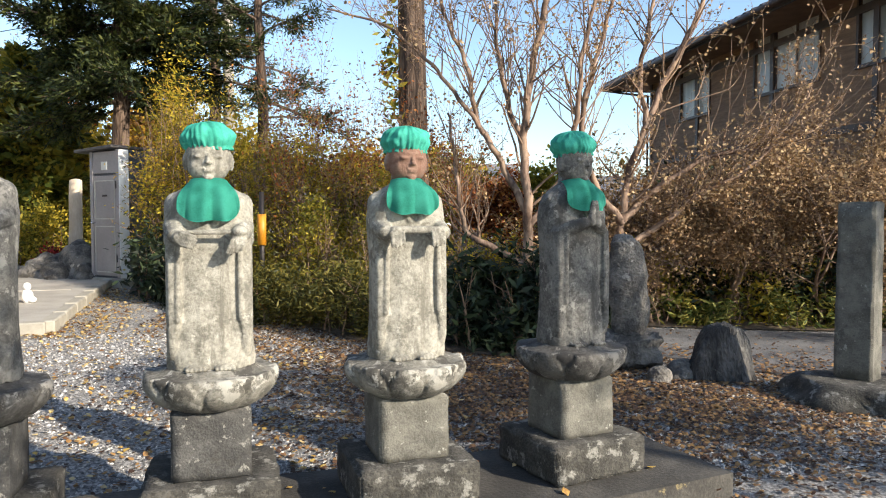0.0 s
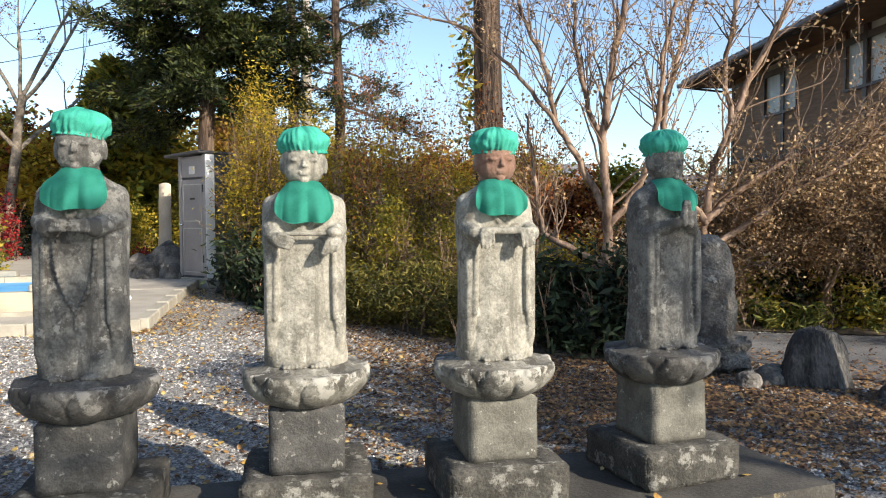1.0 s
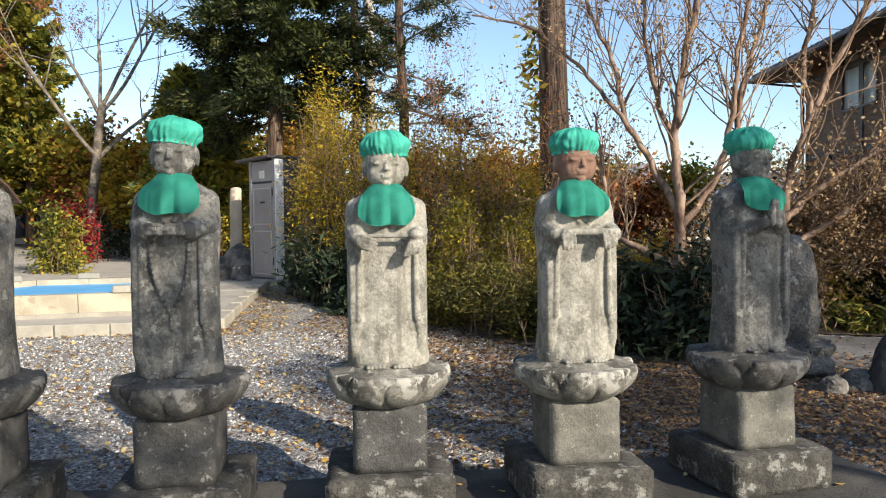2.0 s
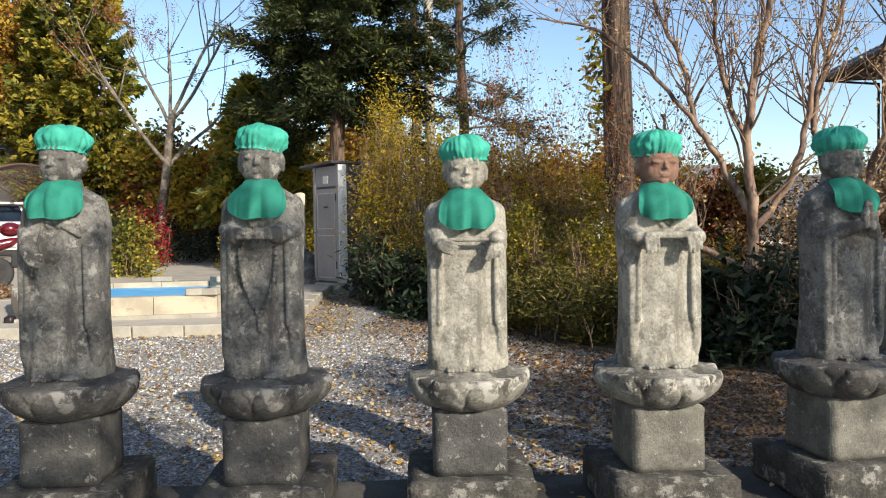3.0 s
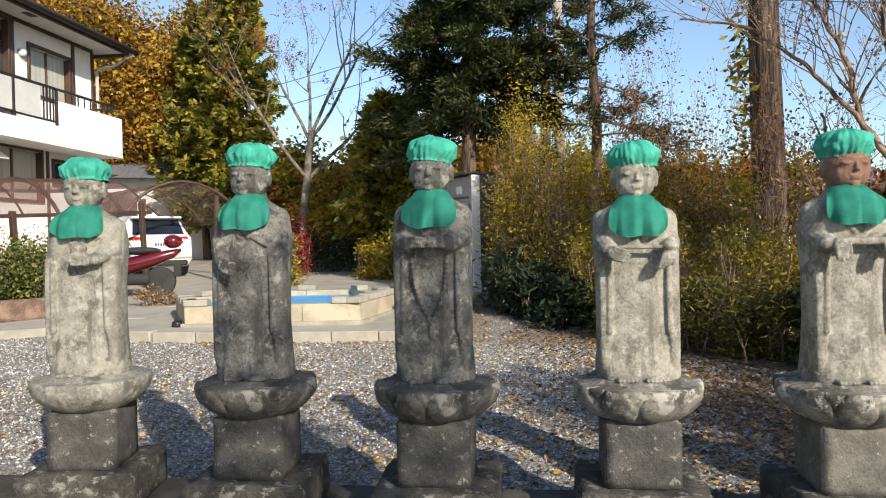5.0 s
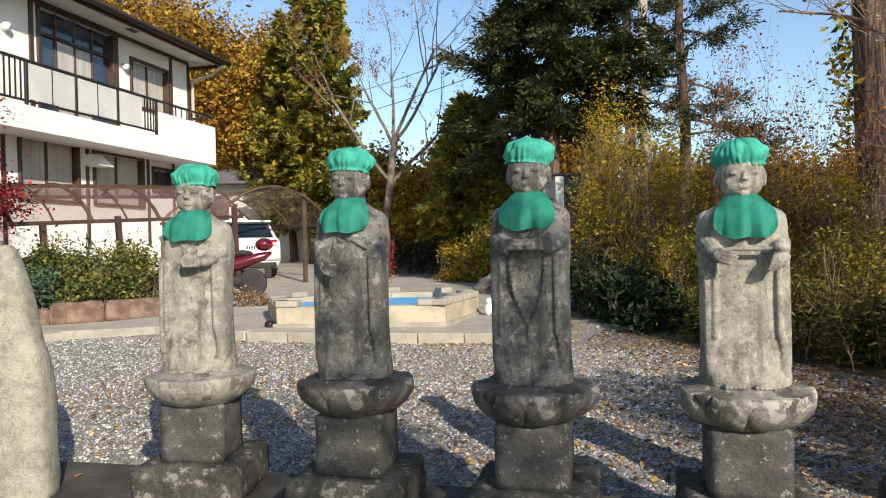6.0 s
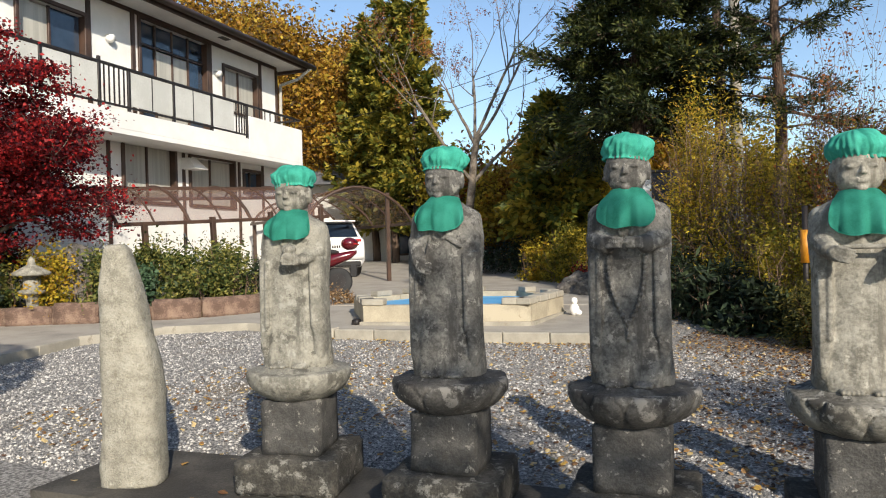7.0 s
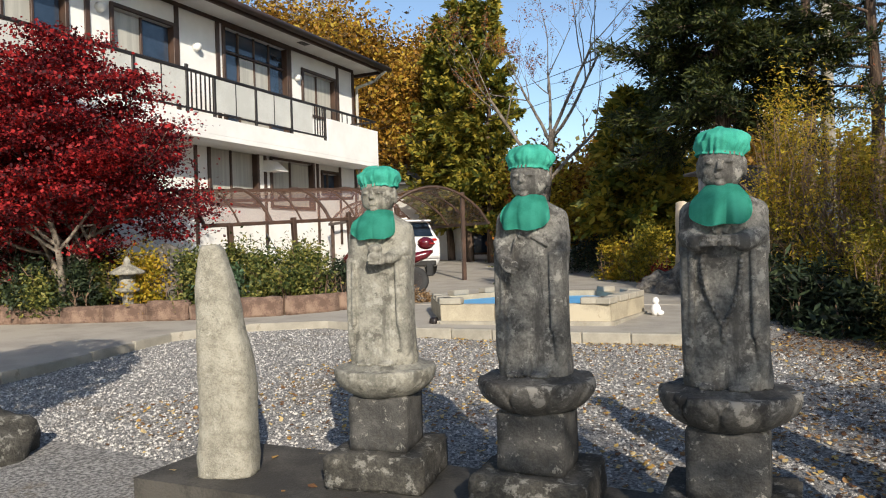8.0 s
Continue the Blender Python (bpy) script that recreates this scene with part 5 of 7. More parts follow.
# ---- brown house beyond the lane ----
def build_brown_house():
    m = Matrix.Translation((5.8, 20.0, 0)) @ Matrix.Rotation(radians(-81.5), 4, "Z")
    h = empty("brown_house", m, "brown timber-clad two-storey house with broad eaves", "house")
    L, D = 11.0, 8.0
    wins = [(1.75, 3.15, 3.80, 4.98), (5.0, 7.0, 3.85, 5.10), (8.0, 10.0, 3.85, 5.10)]
    xs = sorted({0.0, L} | {w[0] for w in wins} | {w[1] for w in wins})
    bm = bmesh.new()
    for a, b in zip(xs, xs[1:]):
        z = 0.0
        for z0, z1 in sorted((w[2], w[3]) for w in wins if w[0] <= a + 1e-6 and w[1] >= b - 1e-6) + [(5.3, 5.3)]:
            box(bm, a, b, 0.0, 0.18, z, z0)
            z = z1
    bmesh.ops.remove_doubles(bm, verts=bm.verts, dist=0.0005)
    part("front_wall", bm, M_CEDARWALL, h)
    part("end_wall", boxed(0, 0.18, 0.18, D, 0, 5.2), M_CEDARWALL, h)
    part("back_wall", boxed(0.18, L, D, D + 0.18, 0, 5.2), M_CEDARWALL, h)
    part("far_wall", boxed(L - 0.18, L, 0.18, D, 0, 5.2), M_CEDARWALL, h)
    for a, b, z0, z1 in wins:
        w = part("window", boxed(a - 0.05, b + 0.05, -0.03, 0.06, z1, z1 + 0.06), M_BROWN, h)
        part("frame", boxed(a - 0.05, b + 0.05, -0.05, 0.08, z0 - 0.06, z0), M_BROWN, w)
        for x in (a - 0.05, b):
            part("frame", boxed(x, x + 0.05, -0.03, 0.08, z0, z1), M_BROWN, w)
        k = 2 if b - a < 1.5 else 3
        for i in range(k):
            x0, x1 = a + (b - a) * i / k, a + (b - a) * (i + 1) / k
            part("pane", boxed(x0 + 0.015, x1 - 0.015, 0.03 + 0.012 * (i % 2), 0.042 + 0.012 * (i % 2), z0, z1), M_CURTAIN if i != 1 else M_FROST, w)
            part("stile", boxed(x1 - 0.02, x1 + 0.02, 0.0, 0.03, z0, z1), M_BROWN, w)
    for z in (2.75, 4.7):
        part("belt_board", boxed(0, L, -0.03, -0.002, z, z + 0.14, 0.005), M_BROWN, h)
    for x in (0.05, 2.6, 5.6, 8.4):
        part("corner_board", boxed(x - 0.06, x + 0.06, -0.035, -0.002, 0.3, 5.0, 0.005), M_BROWN, h)
    e = -1.0
    part("soffit", boxed(-0.9, L + 0.5, e, D + 0.8, 5.00, 5.05), M_CEDARWALL, h)
    part("fascia", boxed(-0.95, L + 0.5, e - 0.05, e, 4.96, 5.12, 0.006), M_ROOF, h)
    part("fascia", boxed(-0.95, -0.9, e, D + 0.8, 4.96, 5.12, 0.006), M_ROOF, h)
    bm = bmesh.new()
    cyl(bm, (-1.0, e - 0.11, 5.02), (L + 0.5, e - 0.11, 5.06), 0.06, 0.06, 10)
    part("gutter", bm, M_BROWN, h, "", True)
    bm = bmesh.new()
    limb(bm, (-0.9, e - 0.1, 4.98), (-0.1, -0.06, 4.7), 0.03, 0.03), limb(bm, (-0.1, -0.06, 4.7), (-0.1, -0.06, 0.2), 0.03, 0.03)
    part("downpipe", bm, M_DARKMETAL, h, "", True)
    for k in range(46):
        x = -0.85 + k * (L + 1.3) / 45
        bm = bmesh.new()
        loft(bm, [[Vector((x - 0.125, y, z)), Vector((x, y, z + 0.05)), Vector((x + 0.125, y, z)), Vector((x, y, z - 0.03))] for y, z in ((e - 0.06, 5.13), (D / 2, 7.1))])
        part("roof_rib", bm, M_ROOF, h)
    bm = bmesh.new()
    v = [bm.verts.new(p) for p in ((-0.95, e, 5.10), (L + 0.5, e, 5.10), (L + 0.5, D + 0.8, 5.10), (-0.95, D + 0.8, 5.10), (-0.95, D / 2, 7.05), (L + 0.5, D / 2, 7.05))]
    for f in ((0, 1, 5, 4), (2, 3, 4, 5), (1, 2, 5), (3, 0, 4)):
        bm.faces.new([v[i] for i in f])
    part("roof", bm, M_ROOF, h, "dark tiled roof")


build_brown_house()


def far_house(x, y, deg, w, d, wall_h, roof_h, wall, label, z=0.0):
    h = empty("far_house", pose(x, y, z, 0, 0, deg), label, "house", "houses in the distance")
    part("wall", boxed(-w / 2, w / 2, -d / 2, d / 2, -1, wall_h), wall, h)
    bm = bmesh.new()
    a, b = w / 2 + 0.6, d / 2 + 0.7
    v = [bm.verts.new(p) for p in ((-a, -b, wall_h), (a, -b, wall_h), (a, b, wall_h), (-a, b, wall_h), (-a * 0.75, 0, wall_h + roof_h), (a * 0.75, 0, wall_h + roof_h), )]
    for f in ((0, 1, 5, 4), (1, 2, 5), (2, 3, 4, 5), (3, 0, 4), (3, 2, 1, 0)):
        bm.faces.new([v[i] for i in f])
    part("roof", bm, M_FARROOF, h, "grey tiled roof")
    part("ridge", boxed(-a * 0.77, a * 0.77, -0.18, 0.18, wall_h + roof_h - 0.08, wall_h + roof_h + 0.22, 0.05), M_FARROOF, h)
    n = int(w / 2.2)
    for i in range(n):
        x0 = -w / 2 + w * (i + 0.3) / n
        q = part("window", boxed(x0, x0 + w / n * 0.45, -d / 2 - 0.06, -d / 2 - 0.002, wall_h - 1.7, wall_h - 0.5), M_BROWN, h)
        part("pane", boxed(x0 + 0.08, x0 + w / n * 0.45 - 0.08, -d / 2 - 0.075, -d / 2 - 0.061, wall_h - 1.62, wall_h - 0.58), M_GLASSWIN, q)


M_FARROOF = mat("far_tile_roof", [(0.13, 0.135, 0.15), (0.20, 0.205, 0.22)], 1.5, 0.55, 0.6, 8, stretch=(6, 1, 1), bump_dist=0.05)
far_house(0.9, 38, 10, 7, 7, 2.3, 1.7, M_WHITE, "small white house with grey tiled roof far behind the trees")
far_house(8.0, 34, -12, 9, 8, 1.5, 1.6, M_WHITE, "white-walled house with grey tiled roof far behind the trees")
far_house(-6.5, 44, -5, 10, 8, 2.2, 2.0, M_CEDARWALL, "distant house with grey tiled roof among trees")
far_house(-17.5, 26, 30, 9, 7, 2.6, 1.6, M_WHITE, "white house with dark roof behind the forecourt")
far_house(-24.5, 21.5, 38, 8, 6, 3.4, 1.0, M_WHITE, "white outbuilding behind the carport", 0.4)

# ---- stones and small fixtures ----
def boulder(name, x, y, z, sx, sy, sz, seed, label, material=None, deg=0.0, sharp=0.25, group="", category="rock"):
    bm = bmesh.new()
    bmesh.ops.create_icosphere(bm, subdivisions=4, radius=1.0)
    for v in bm.verts:
        d = v.co.normalized()
        k = 1 + sharp * noise.noise(d * 1.3 + Vector((seed, seed, 0))) + 0.4 * sharp * noise.noise(d * 3.1 + Vector((seed, 0, seed))) + 0.16 * sharp * noise.noise(d * 8 + Vector((0, seed, seed)))
        v.co = Vector((d.x * k * sx, d.y * k * sy, max(-0.25, d.z * k) * sz))
    ob = finish(name, bm, material or M_ROCK)
    ob.matrix_basis = pose(x, y, z, 0, 0, deg)
    return tagged(ob, label, category, group)


M_CRAG = mat("crag_rock", [(0.025, 0.023, 0.021), (0.055, 0.051, 0.046), (0.11, 0.102, 0.092)], 6, 0.95, 1.0, 50, bump_dist=0.03, stretch=(1, 1, 0.3), spots=[(0.17, 0.16, 0.14)], spot_scale=7, spot_at=0.62, soft=0.06)


def crag(name, x, y, deg, w, d, h, seed, label, material):
    """An upright angular rock with ribbed faces."""
    bm, rings, n = bmesh.new(), [], 44
    for j in range(15):
        f = j / 14
        k = (1 - 0.62 * f ** 1.3) if f < 0.93 else 0.36 * (1 - (f - 0.93) / 0.10)
        ring = []
        for i in range(n):
            a = 2 * math.pi * i / n
            c, s = math.cos(a), math.sin(a)
            rr = 1 + 0.30 * noise.noise(Vector((c * 1.7, s * 1.7, f * 0.9 + seed))) + 0.16 * noise.noise(Vector((c * 6, s * 6, f * 1.6 + seed))) + 0.05 * noise.noise(Vector((c * 14, s * 14, f * 3 + seed)))
            ring.append(Vector((w / 2 * k * rr * math.copysign(abs(c) ** 0.8, c) + 0.04 * w * f, d / 2 * k * rr * math.copysign(abs(s) ** 0.8, s), h * f * (1 + 0.07 * noise.noise(Vector((c, s, seed)))) - 0.05)))
        rings.append(ring)
    loft(bm, rings)
    ob = finish(name, bm, material)
    ob.matrix_basis = pose(x, y, ground_z(x, y), 0, 0, deg)
    return tagged(ob, label, "rock")


crag("upright_rock", 2.22, 5.72, -12, 0.60, 0.40, 0.50, 3.3, "dark angular upright rock beside the lane", M_CRAG)


def build_marker():
    c = empty("stone_marker", pose(2.90, 4.98, 0.0, 0, 0, -46), "tall square grey stone marker on a flat rock", "stone marker")
    bm = rough_block(0.25, 0.22, 1.27, 0.01, 0.008, 4.4, 10, 0.95)
    bmesh.ops.translate(bm, verts=bm.verts, vec=(0, 0.05, 0.13))
    part("shaft", bm, M_POST, c, "", True)
    bm = bmesh.new()
    bmesh.ops.create_icosphere(bm, subdivisions=4, radius=1.0)
    for v in bm.verts:
        d = v.co.normalized()
        k = 1 + 0.25 * noise.noise(d * 1.6 + Vector((1.5, 0, 0))) + 0.07 * noise.noise(d * 6)
        v.co = Vector((d.x * k * 0.62 + 0.08, d.y * k * 0.42, min(0.16, max(-0.1, d.z * k * 0.26))))
    part("base_rock", bm, M_STONE_C, c, "lichen-spotted flat base rock", True)


build_marker()


def build_monument():
    c = empty("natural_monument", pose(1.60, 6.15, 0.0, 0, 0, 18), "tall rounded natural stone monument on a rough base", "stone monument")
    bm, rings = bmesh.new(), []
    for z, a, b, cx in ((0.24, 0.11, 0.10, 0.04), (0.34, 0.14, 0.12, 0.03), (0.55, 0.17, 0.13, 0.02), (0.80, 0.175, 0.13, 0.0), (0.98, 0.155, 0.12, -0.02), (1.08, 0.12, 0.10, -0.04), (1.14, 0.07, 0.06, -0.05), (1.155, 0.02, 0.02, -0.05)):
        rings.append(super_ring(a, b, z, 30, 2.5, cx))
    loft(bm, rings)
    bmesh.ops.subdivide_edges(bm, edges=[e for e in bm.edges if abs(e.verts[0].co.z - e.verts[1].co.z) > 0.03], cuts=4)
    roughen(bm, 0.03, 5, 1.2, 0.012)
    part("upright_stone", bm, M_ROCK, c, "", True)
    bm = rough_block(0.50, 0.38, 0.30, 0.05, 0.05, 7.7, 7)
    part("base_stone", bm, M_ROCK, c, "", True)


build_monument()
boulder("ground_stone", 1.98, 5.75, 0.0, 0.20, 0.15, 0.14, 5.1, "flat brown stone half buried in leaves", M_ROCK, 20)
boulder("ground_stone", 1.72, 5.62, 0.0, 0.13, 0.10, 0.12, 6.3, "small brown stone half buried in leaves", M_ROCK, 60)
boulder("half_buried_stone", -5.95, 0.98, 0.0, 0.42, 0.34, 0.36, 8.2, "dark mossy stone at the plinth's end", M_STONE_C, 20, 0.3)
# the rocks beside the shed
for k, (x, y, s, h) in enumerate([(-6.05, 11.95, 0.42, 0.50), (-6.55, 11.95, 0.38, 0.36), (-6.30, 11.60, 0.30, 0.22), (-5.85, 11.62, 0.28, 0.22), (-6.75, 11.70, 0.28, 0.20), (-6.25, 12.3, 0.40, 0.55)]):
    boulder("garden_rock", x, y, ground_z(x, y) + 0.12, s, s * 0.8, h, 2.1 + k, "rounded brown garden rock in a heap", M_ROCK, 40 * k, 0.3, "garden rocks")
boulder("large_boulder", -12.35, 5.3, ground_z(-12.3, 5.3) + 0.1, 0.55, 0.45, 1.15, 9.7, "big brown boulder behind the shrubs", M_ROCK, 10, 0.22)


def build_pale_post():
    bm = bmesh.new()
    loft(bm, [super_ring(r, r, z, 16, 2.1, cx) for z, r, cx in ((-0.1, 0.17, 0), (0.3, 0.13, 0.0), (0.8, 0.115, 0.02), (1.3, 0.11, 0.03), (1.62, 0.105, 0.03), (1.64, 0.06, 0.03))])
    roughen(bm, 0.02, 4, 2)
    ob = finish("tree_stump_post", bm, M_BARKPALE)
    ob.matrix_basis = pose(-6.68, 12.95, ground_z(-6.7, 13) + 0.1)
    return tagged(ob, "pale barkless upright tree trunk cut off", "stump")


build_pale_post()


def build_pole(x, y, h, r, label, wires):
    p = empty("utility_pole", pose(x, y, 0), label, "utility pole")
    bm = bmesh.new()
    cyl(bm, (0, 0, 0), (0, 0, h), r, r * 0.75, 18)
    part("shaft", bm, M_KERB, p, "", True)
    bm = bmesh.new()
    box(bm, -0.7, 0.7, -0.04, 0.04, h - 0.6, h - 0.5)
    part("crossarm", bm, M_DARKMETAL, p)
    for k, (dx, dy, dz, z0) in enumerate(wires):
        path = []
        for i in range(25):
            f = i / 24
            path.append((Vector((dx * f, dy * f, z0 + dz * f - 0.9 * 4 * f * (1 - f))), 0.011))
        V, F = tubes([path], 4)
        finish_mesh("wire", mesh_from("wire", V, F), M_RUBBER, p)


build_pole(-5.25, 17.6, 9.5, 0.15, "pale concrete utility pole with cables", [(26, 10, 0.0, 7.6), (26, 10.3, 0.2, 8.4), (-24, 2, -1.5, 7.0), (-24, 2.4, -1.0, 7.6)])


def build_lantern():
    l = empty("stone_lantern", pose(-11.75, 4.45, ground_z(-11.7, 4.4) + 0.1), "small grey stone garden lantern among the shrubs", "lantern")
    for name, rings in (("shaft", [(0, 0.13), (0.08, 0.12), (0.10, 0.08), (0.42, 0.075), (0.45, 0.11)]), ("light_box", [(0.45, 0.16), (0.50, 0.17), (0.51, 0.11), (0.72, 0.11)]), ("cap_stone", [(0.72, 0.24), (0.76, 0.25), (0.84, 0.12), (0.88, 0.05), (0.95, 0.045), (1.0, 0.01)])):
        bm = bmesh.new()
        loft(bm, [super_ring(r, r, z, 24, 2.6) for z, r in rings])
        part(name, bm, M_STONE_A, l, "", True)


build_lantern()


def build_marker_post():
    """A yellow-sleeved guy wire guard in the shrubs."""
    p = empty("cable_guard", pose(-2.12, 8.35, ground_z(-2.1, 8.3)), "orange-yellow sleeved cable guard post", "guard post")
    for z0, z1 in ((0.12, 0.38), (0.88, 1.24)):
        bm = bmesh.new()
        cyl(bm, (0, 0, z0), (0, 0, z1), 0.05, 0.05, 14)
        part("sleeve", bm, M_SLEEVE, p, "", True)
    bm = bmesh.new()
    cyl(bm, (0, 0, -0.1), (0, 0, 1.5), 0.03, 0.03, 10)
    part("pole", bm, M_DARKMETAL, p, "", True)


M_SLEEVE = mat("sleeve_orange", [(0.42, 0.16, 0.01), (0.55, 0.23, 0.015)], 4, 0.5, 0.1, 50)
build_marker_post()


def build_block_wall():
    w = empty("garden_wall", pose(-10.6, 20.5, ground_z(-10.6, 20.5), 0, 0, 28), "pale stone block garden wall behind the forecourt", "wall", kind="structure")
    for j in range(3):
        for i in range(8):
            part("wall_stone", rough_block(0.62, 0.25, 0.36, 0.03, 0.015, i + 3.3 * j, 2), M_KERB, w, "", True).matrix_basis = pose((i - 4 + 0.5 * (j % 2)) * 0.64, 0, j * 0.37)


build_block_wall()

# ---- trees and shrubs ----
def needle_mesh(name, centres, ways, size, nrng, width=0.2, loose=0.45):
    """Flat sprays, each an island of its own, pointing along the twig they sit on."""
    c, d = np.asarray(centres, float), np.asarray(ways, float)
    n = len(c)
    d = d / np.linalg.norm(d, axis=1)[:, None] + nrng.normal(size=(n, 3)) * loose
    d /= np.linalg.norm(d, axis=1)[:, None]
    s = nrng.normal(size=(n, 3)) * (1, 1, 0.6)
    s -= d * (s * d).sum(1)[:, None]
    s /= np.linalg.norm(s, axis=1)[:, None]
    L = size * nrng.uniform(0.55, 1.4, size=(n, 1))
    v = np.stack([c, c + d * L * 0.45 + s * L * width, c + d * L, c + d * L * 0.45 - s * L * width], 1).reshape(-1, 3)
    me = bpy.data.meshes.new(name)
    me.vertices.add(4 * n)
    me.vertices.foreach_set("co", v.ravel())
    me.loops.add(4 * n)
    me.loops.foreach_set("vertex_index", np.arange(4 * n))
    me.polygons.add(n)
    me.polygons.foreach_set("loop_start", np.arange(0, 4 * n, 4))
    me.update(calc_edges=True)
    return me


def conifer(x, y, h, r, z0, radius, seed, leaf, label, n_branch=60, twigs=14, per=26, size=0.11, droop=0.25, lift=0.12, slim=0.7, width=0.2, bark=None, group="conifers", base=0.25):
    """A straight trunk, boughs in uneven tiers, and flat sprays of needles along every twig."""
    rng, nrng = random.Random(seed), np.random.default_rng(seed)
    t = empty("conifer", Matrix.Translation((x, y, ground_z(x, y))), label, "tree", group)
    V, F = tubes([[(Vector((0.04 * math.sin(k * 1.3 + seed), 0.04 * math.cos(k * 1.7), h * k / 12 - 0.1)), r * (1 - 0.85 * k / 12)) for k in range(13)]], 12)
    finish_mesh("trunk", mesh_from("trunk", V, F), bark or M_BARK, t)
    paths, pts, ways = [], [], []
    for k in range(n_branch):
        f = (k + rng.random()) / n_branch
        a = k * 2.4 + rng.uniform(-0.5, 0.5)
        length = radius * (1 - f) ** slim * rng.uniform(0.45, 1.2) * (0.82 + 0.35 * noise.noise(Vector((math.cos(a) * 1.3, math.sin(a) * 1.3, f * 6 + seed)))) + base
        o, path, slope = Vector((0, 0, z0 + (h - z0) * f)), [], rng.uniform(-0.10, 0.50)
        for i in range(8):
            u = i / 7
            path.append((o + Vector((math.cos(a + 0.2 * u) * length * u, math.sin(a + 0.2 * u) * length * u, length * (slope * u - droop * u * u + lift * u ** 3))), 0.026 * (1 - 0.85 * u) * (0.5 + length / radius)))
        paths.append(path)
        for m in range(int(twigs * (0.35 + length / radius))):
            u = rng.uniform(0.22, 1.0)
            i = min(6, int(u * 7))
            c = path[i][0].lerp(path[i + 1][0], u * 7 - i)
            aa = a + rng.choice((-1, 1)) * rng.uniform(0.2, 1.1)
            tw = Vector((math.cos(aa), math.sin(aa), rng.uniform(-0.65, 0.55))) * rng.uniform(0.16, 0.50) * (0.45 + 0.55 * length / radius)
            paths.append([(c, 0.007), (c + tw, 0.003)])
            for q in range(per):
                w = rng.uniform(0.05, 1.05)
                pts.append(c + tw * w + Vector((rng.gauss(0, 0.05), rng.gauss(0, 0.05), rng.gauss(0, 0.055))))
                ways.append(tw)
    V, F = tubes(paths, 4)
    tagged(finish_mesh("branchwork", mesh_from("branchwork", V, F), bark or M_BARK, t), kind="stuff")
    finish_mesh("crown", needle_mesh("crown", pts, ways, size, nrng, width), leaf, t, smooth=False)
    return t


conifer(-6.0, 13.4, 10.0, 0.20, 3.0, 2.0, 1, L_CONIFER, "tall dark dense conifer beside the shed", 165, 28, 36, 0.115, 0.36, width=0.15, slim=0.5)
conifer(-6.1, 19.2, 13.5, 0.19, 5.4, 1.4, 2, L_CONIFER, "narrow dark conifer standing behind the others", 60, 12, 22, 0.12, 0.30)
conifer(-3.62, 14.3, 10.5, 0.14, 3.0, 2.0, 3, L_CONIFER, "slender dark conifer with open branches", 60, 20, 34, 0.105, 0.55, 0.35, width=0.11)


def build_big_trunk():
    t = empty("cedar_tree", Matrix.Translation((-0.45, 10.6, ground_z(-0.4, 10.6))), "thick straight cedar trunk with ridged brown bark", "tree")
    bm, rings = bmesh.new(), []
    for j in range(40):
        z = j * 0.25 - 0.1
        rr = 0.235 - 0.010 * z + 0.10 * math.exp(-max(0, z) * 2.5)
        ring = []
        for i in range(64):
            a = 2 * math.pi * i / 64
            k = 1 + 0.035 * noise.noise(Vector((math.cos(a) * 6, math.sin(a) * 6, z * 0.5))) + 0.05 * abs(noise.noise(Vector((math.cos(a) * 11, math.sin(a) * 11, z * 0.35))))
            ring.append(Vector((rr * k * math.cos(a) + 0.02 * math.sin(z), rr * k * math.sin(a), z)))
        rings.append(ring)
    loft(bm, rings)
    part("trunk", bm, M_BARK, t, "", True)
    nrng = np.random.default_rng(5)
    pts = nrng.normal(size=(5000, 3)) * (1.6, 1.6, 1.2) + (0, 0, 10.5)
    side = nrng.normal(size=(260, 3)) * (0.09, 0.09, 0.55) + (-0.30, -0.05, 3.3)
    finish_mesh("crown", leaf_mesh("crown", np.vstack([pts, side]), 0.13, nrng, 0.4), L_CEDARY, t, smooth=False)


build_big_trunk()

# smooth-barked bare trees
BARE = dict(wiggle=0.17, up=0.08, children=[3, 3, 3, 3], angle=38, shrink=0.66, steps=7, taper=0.62, thin=0.62)


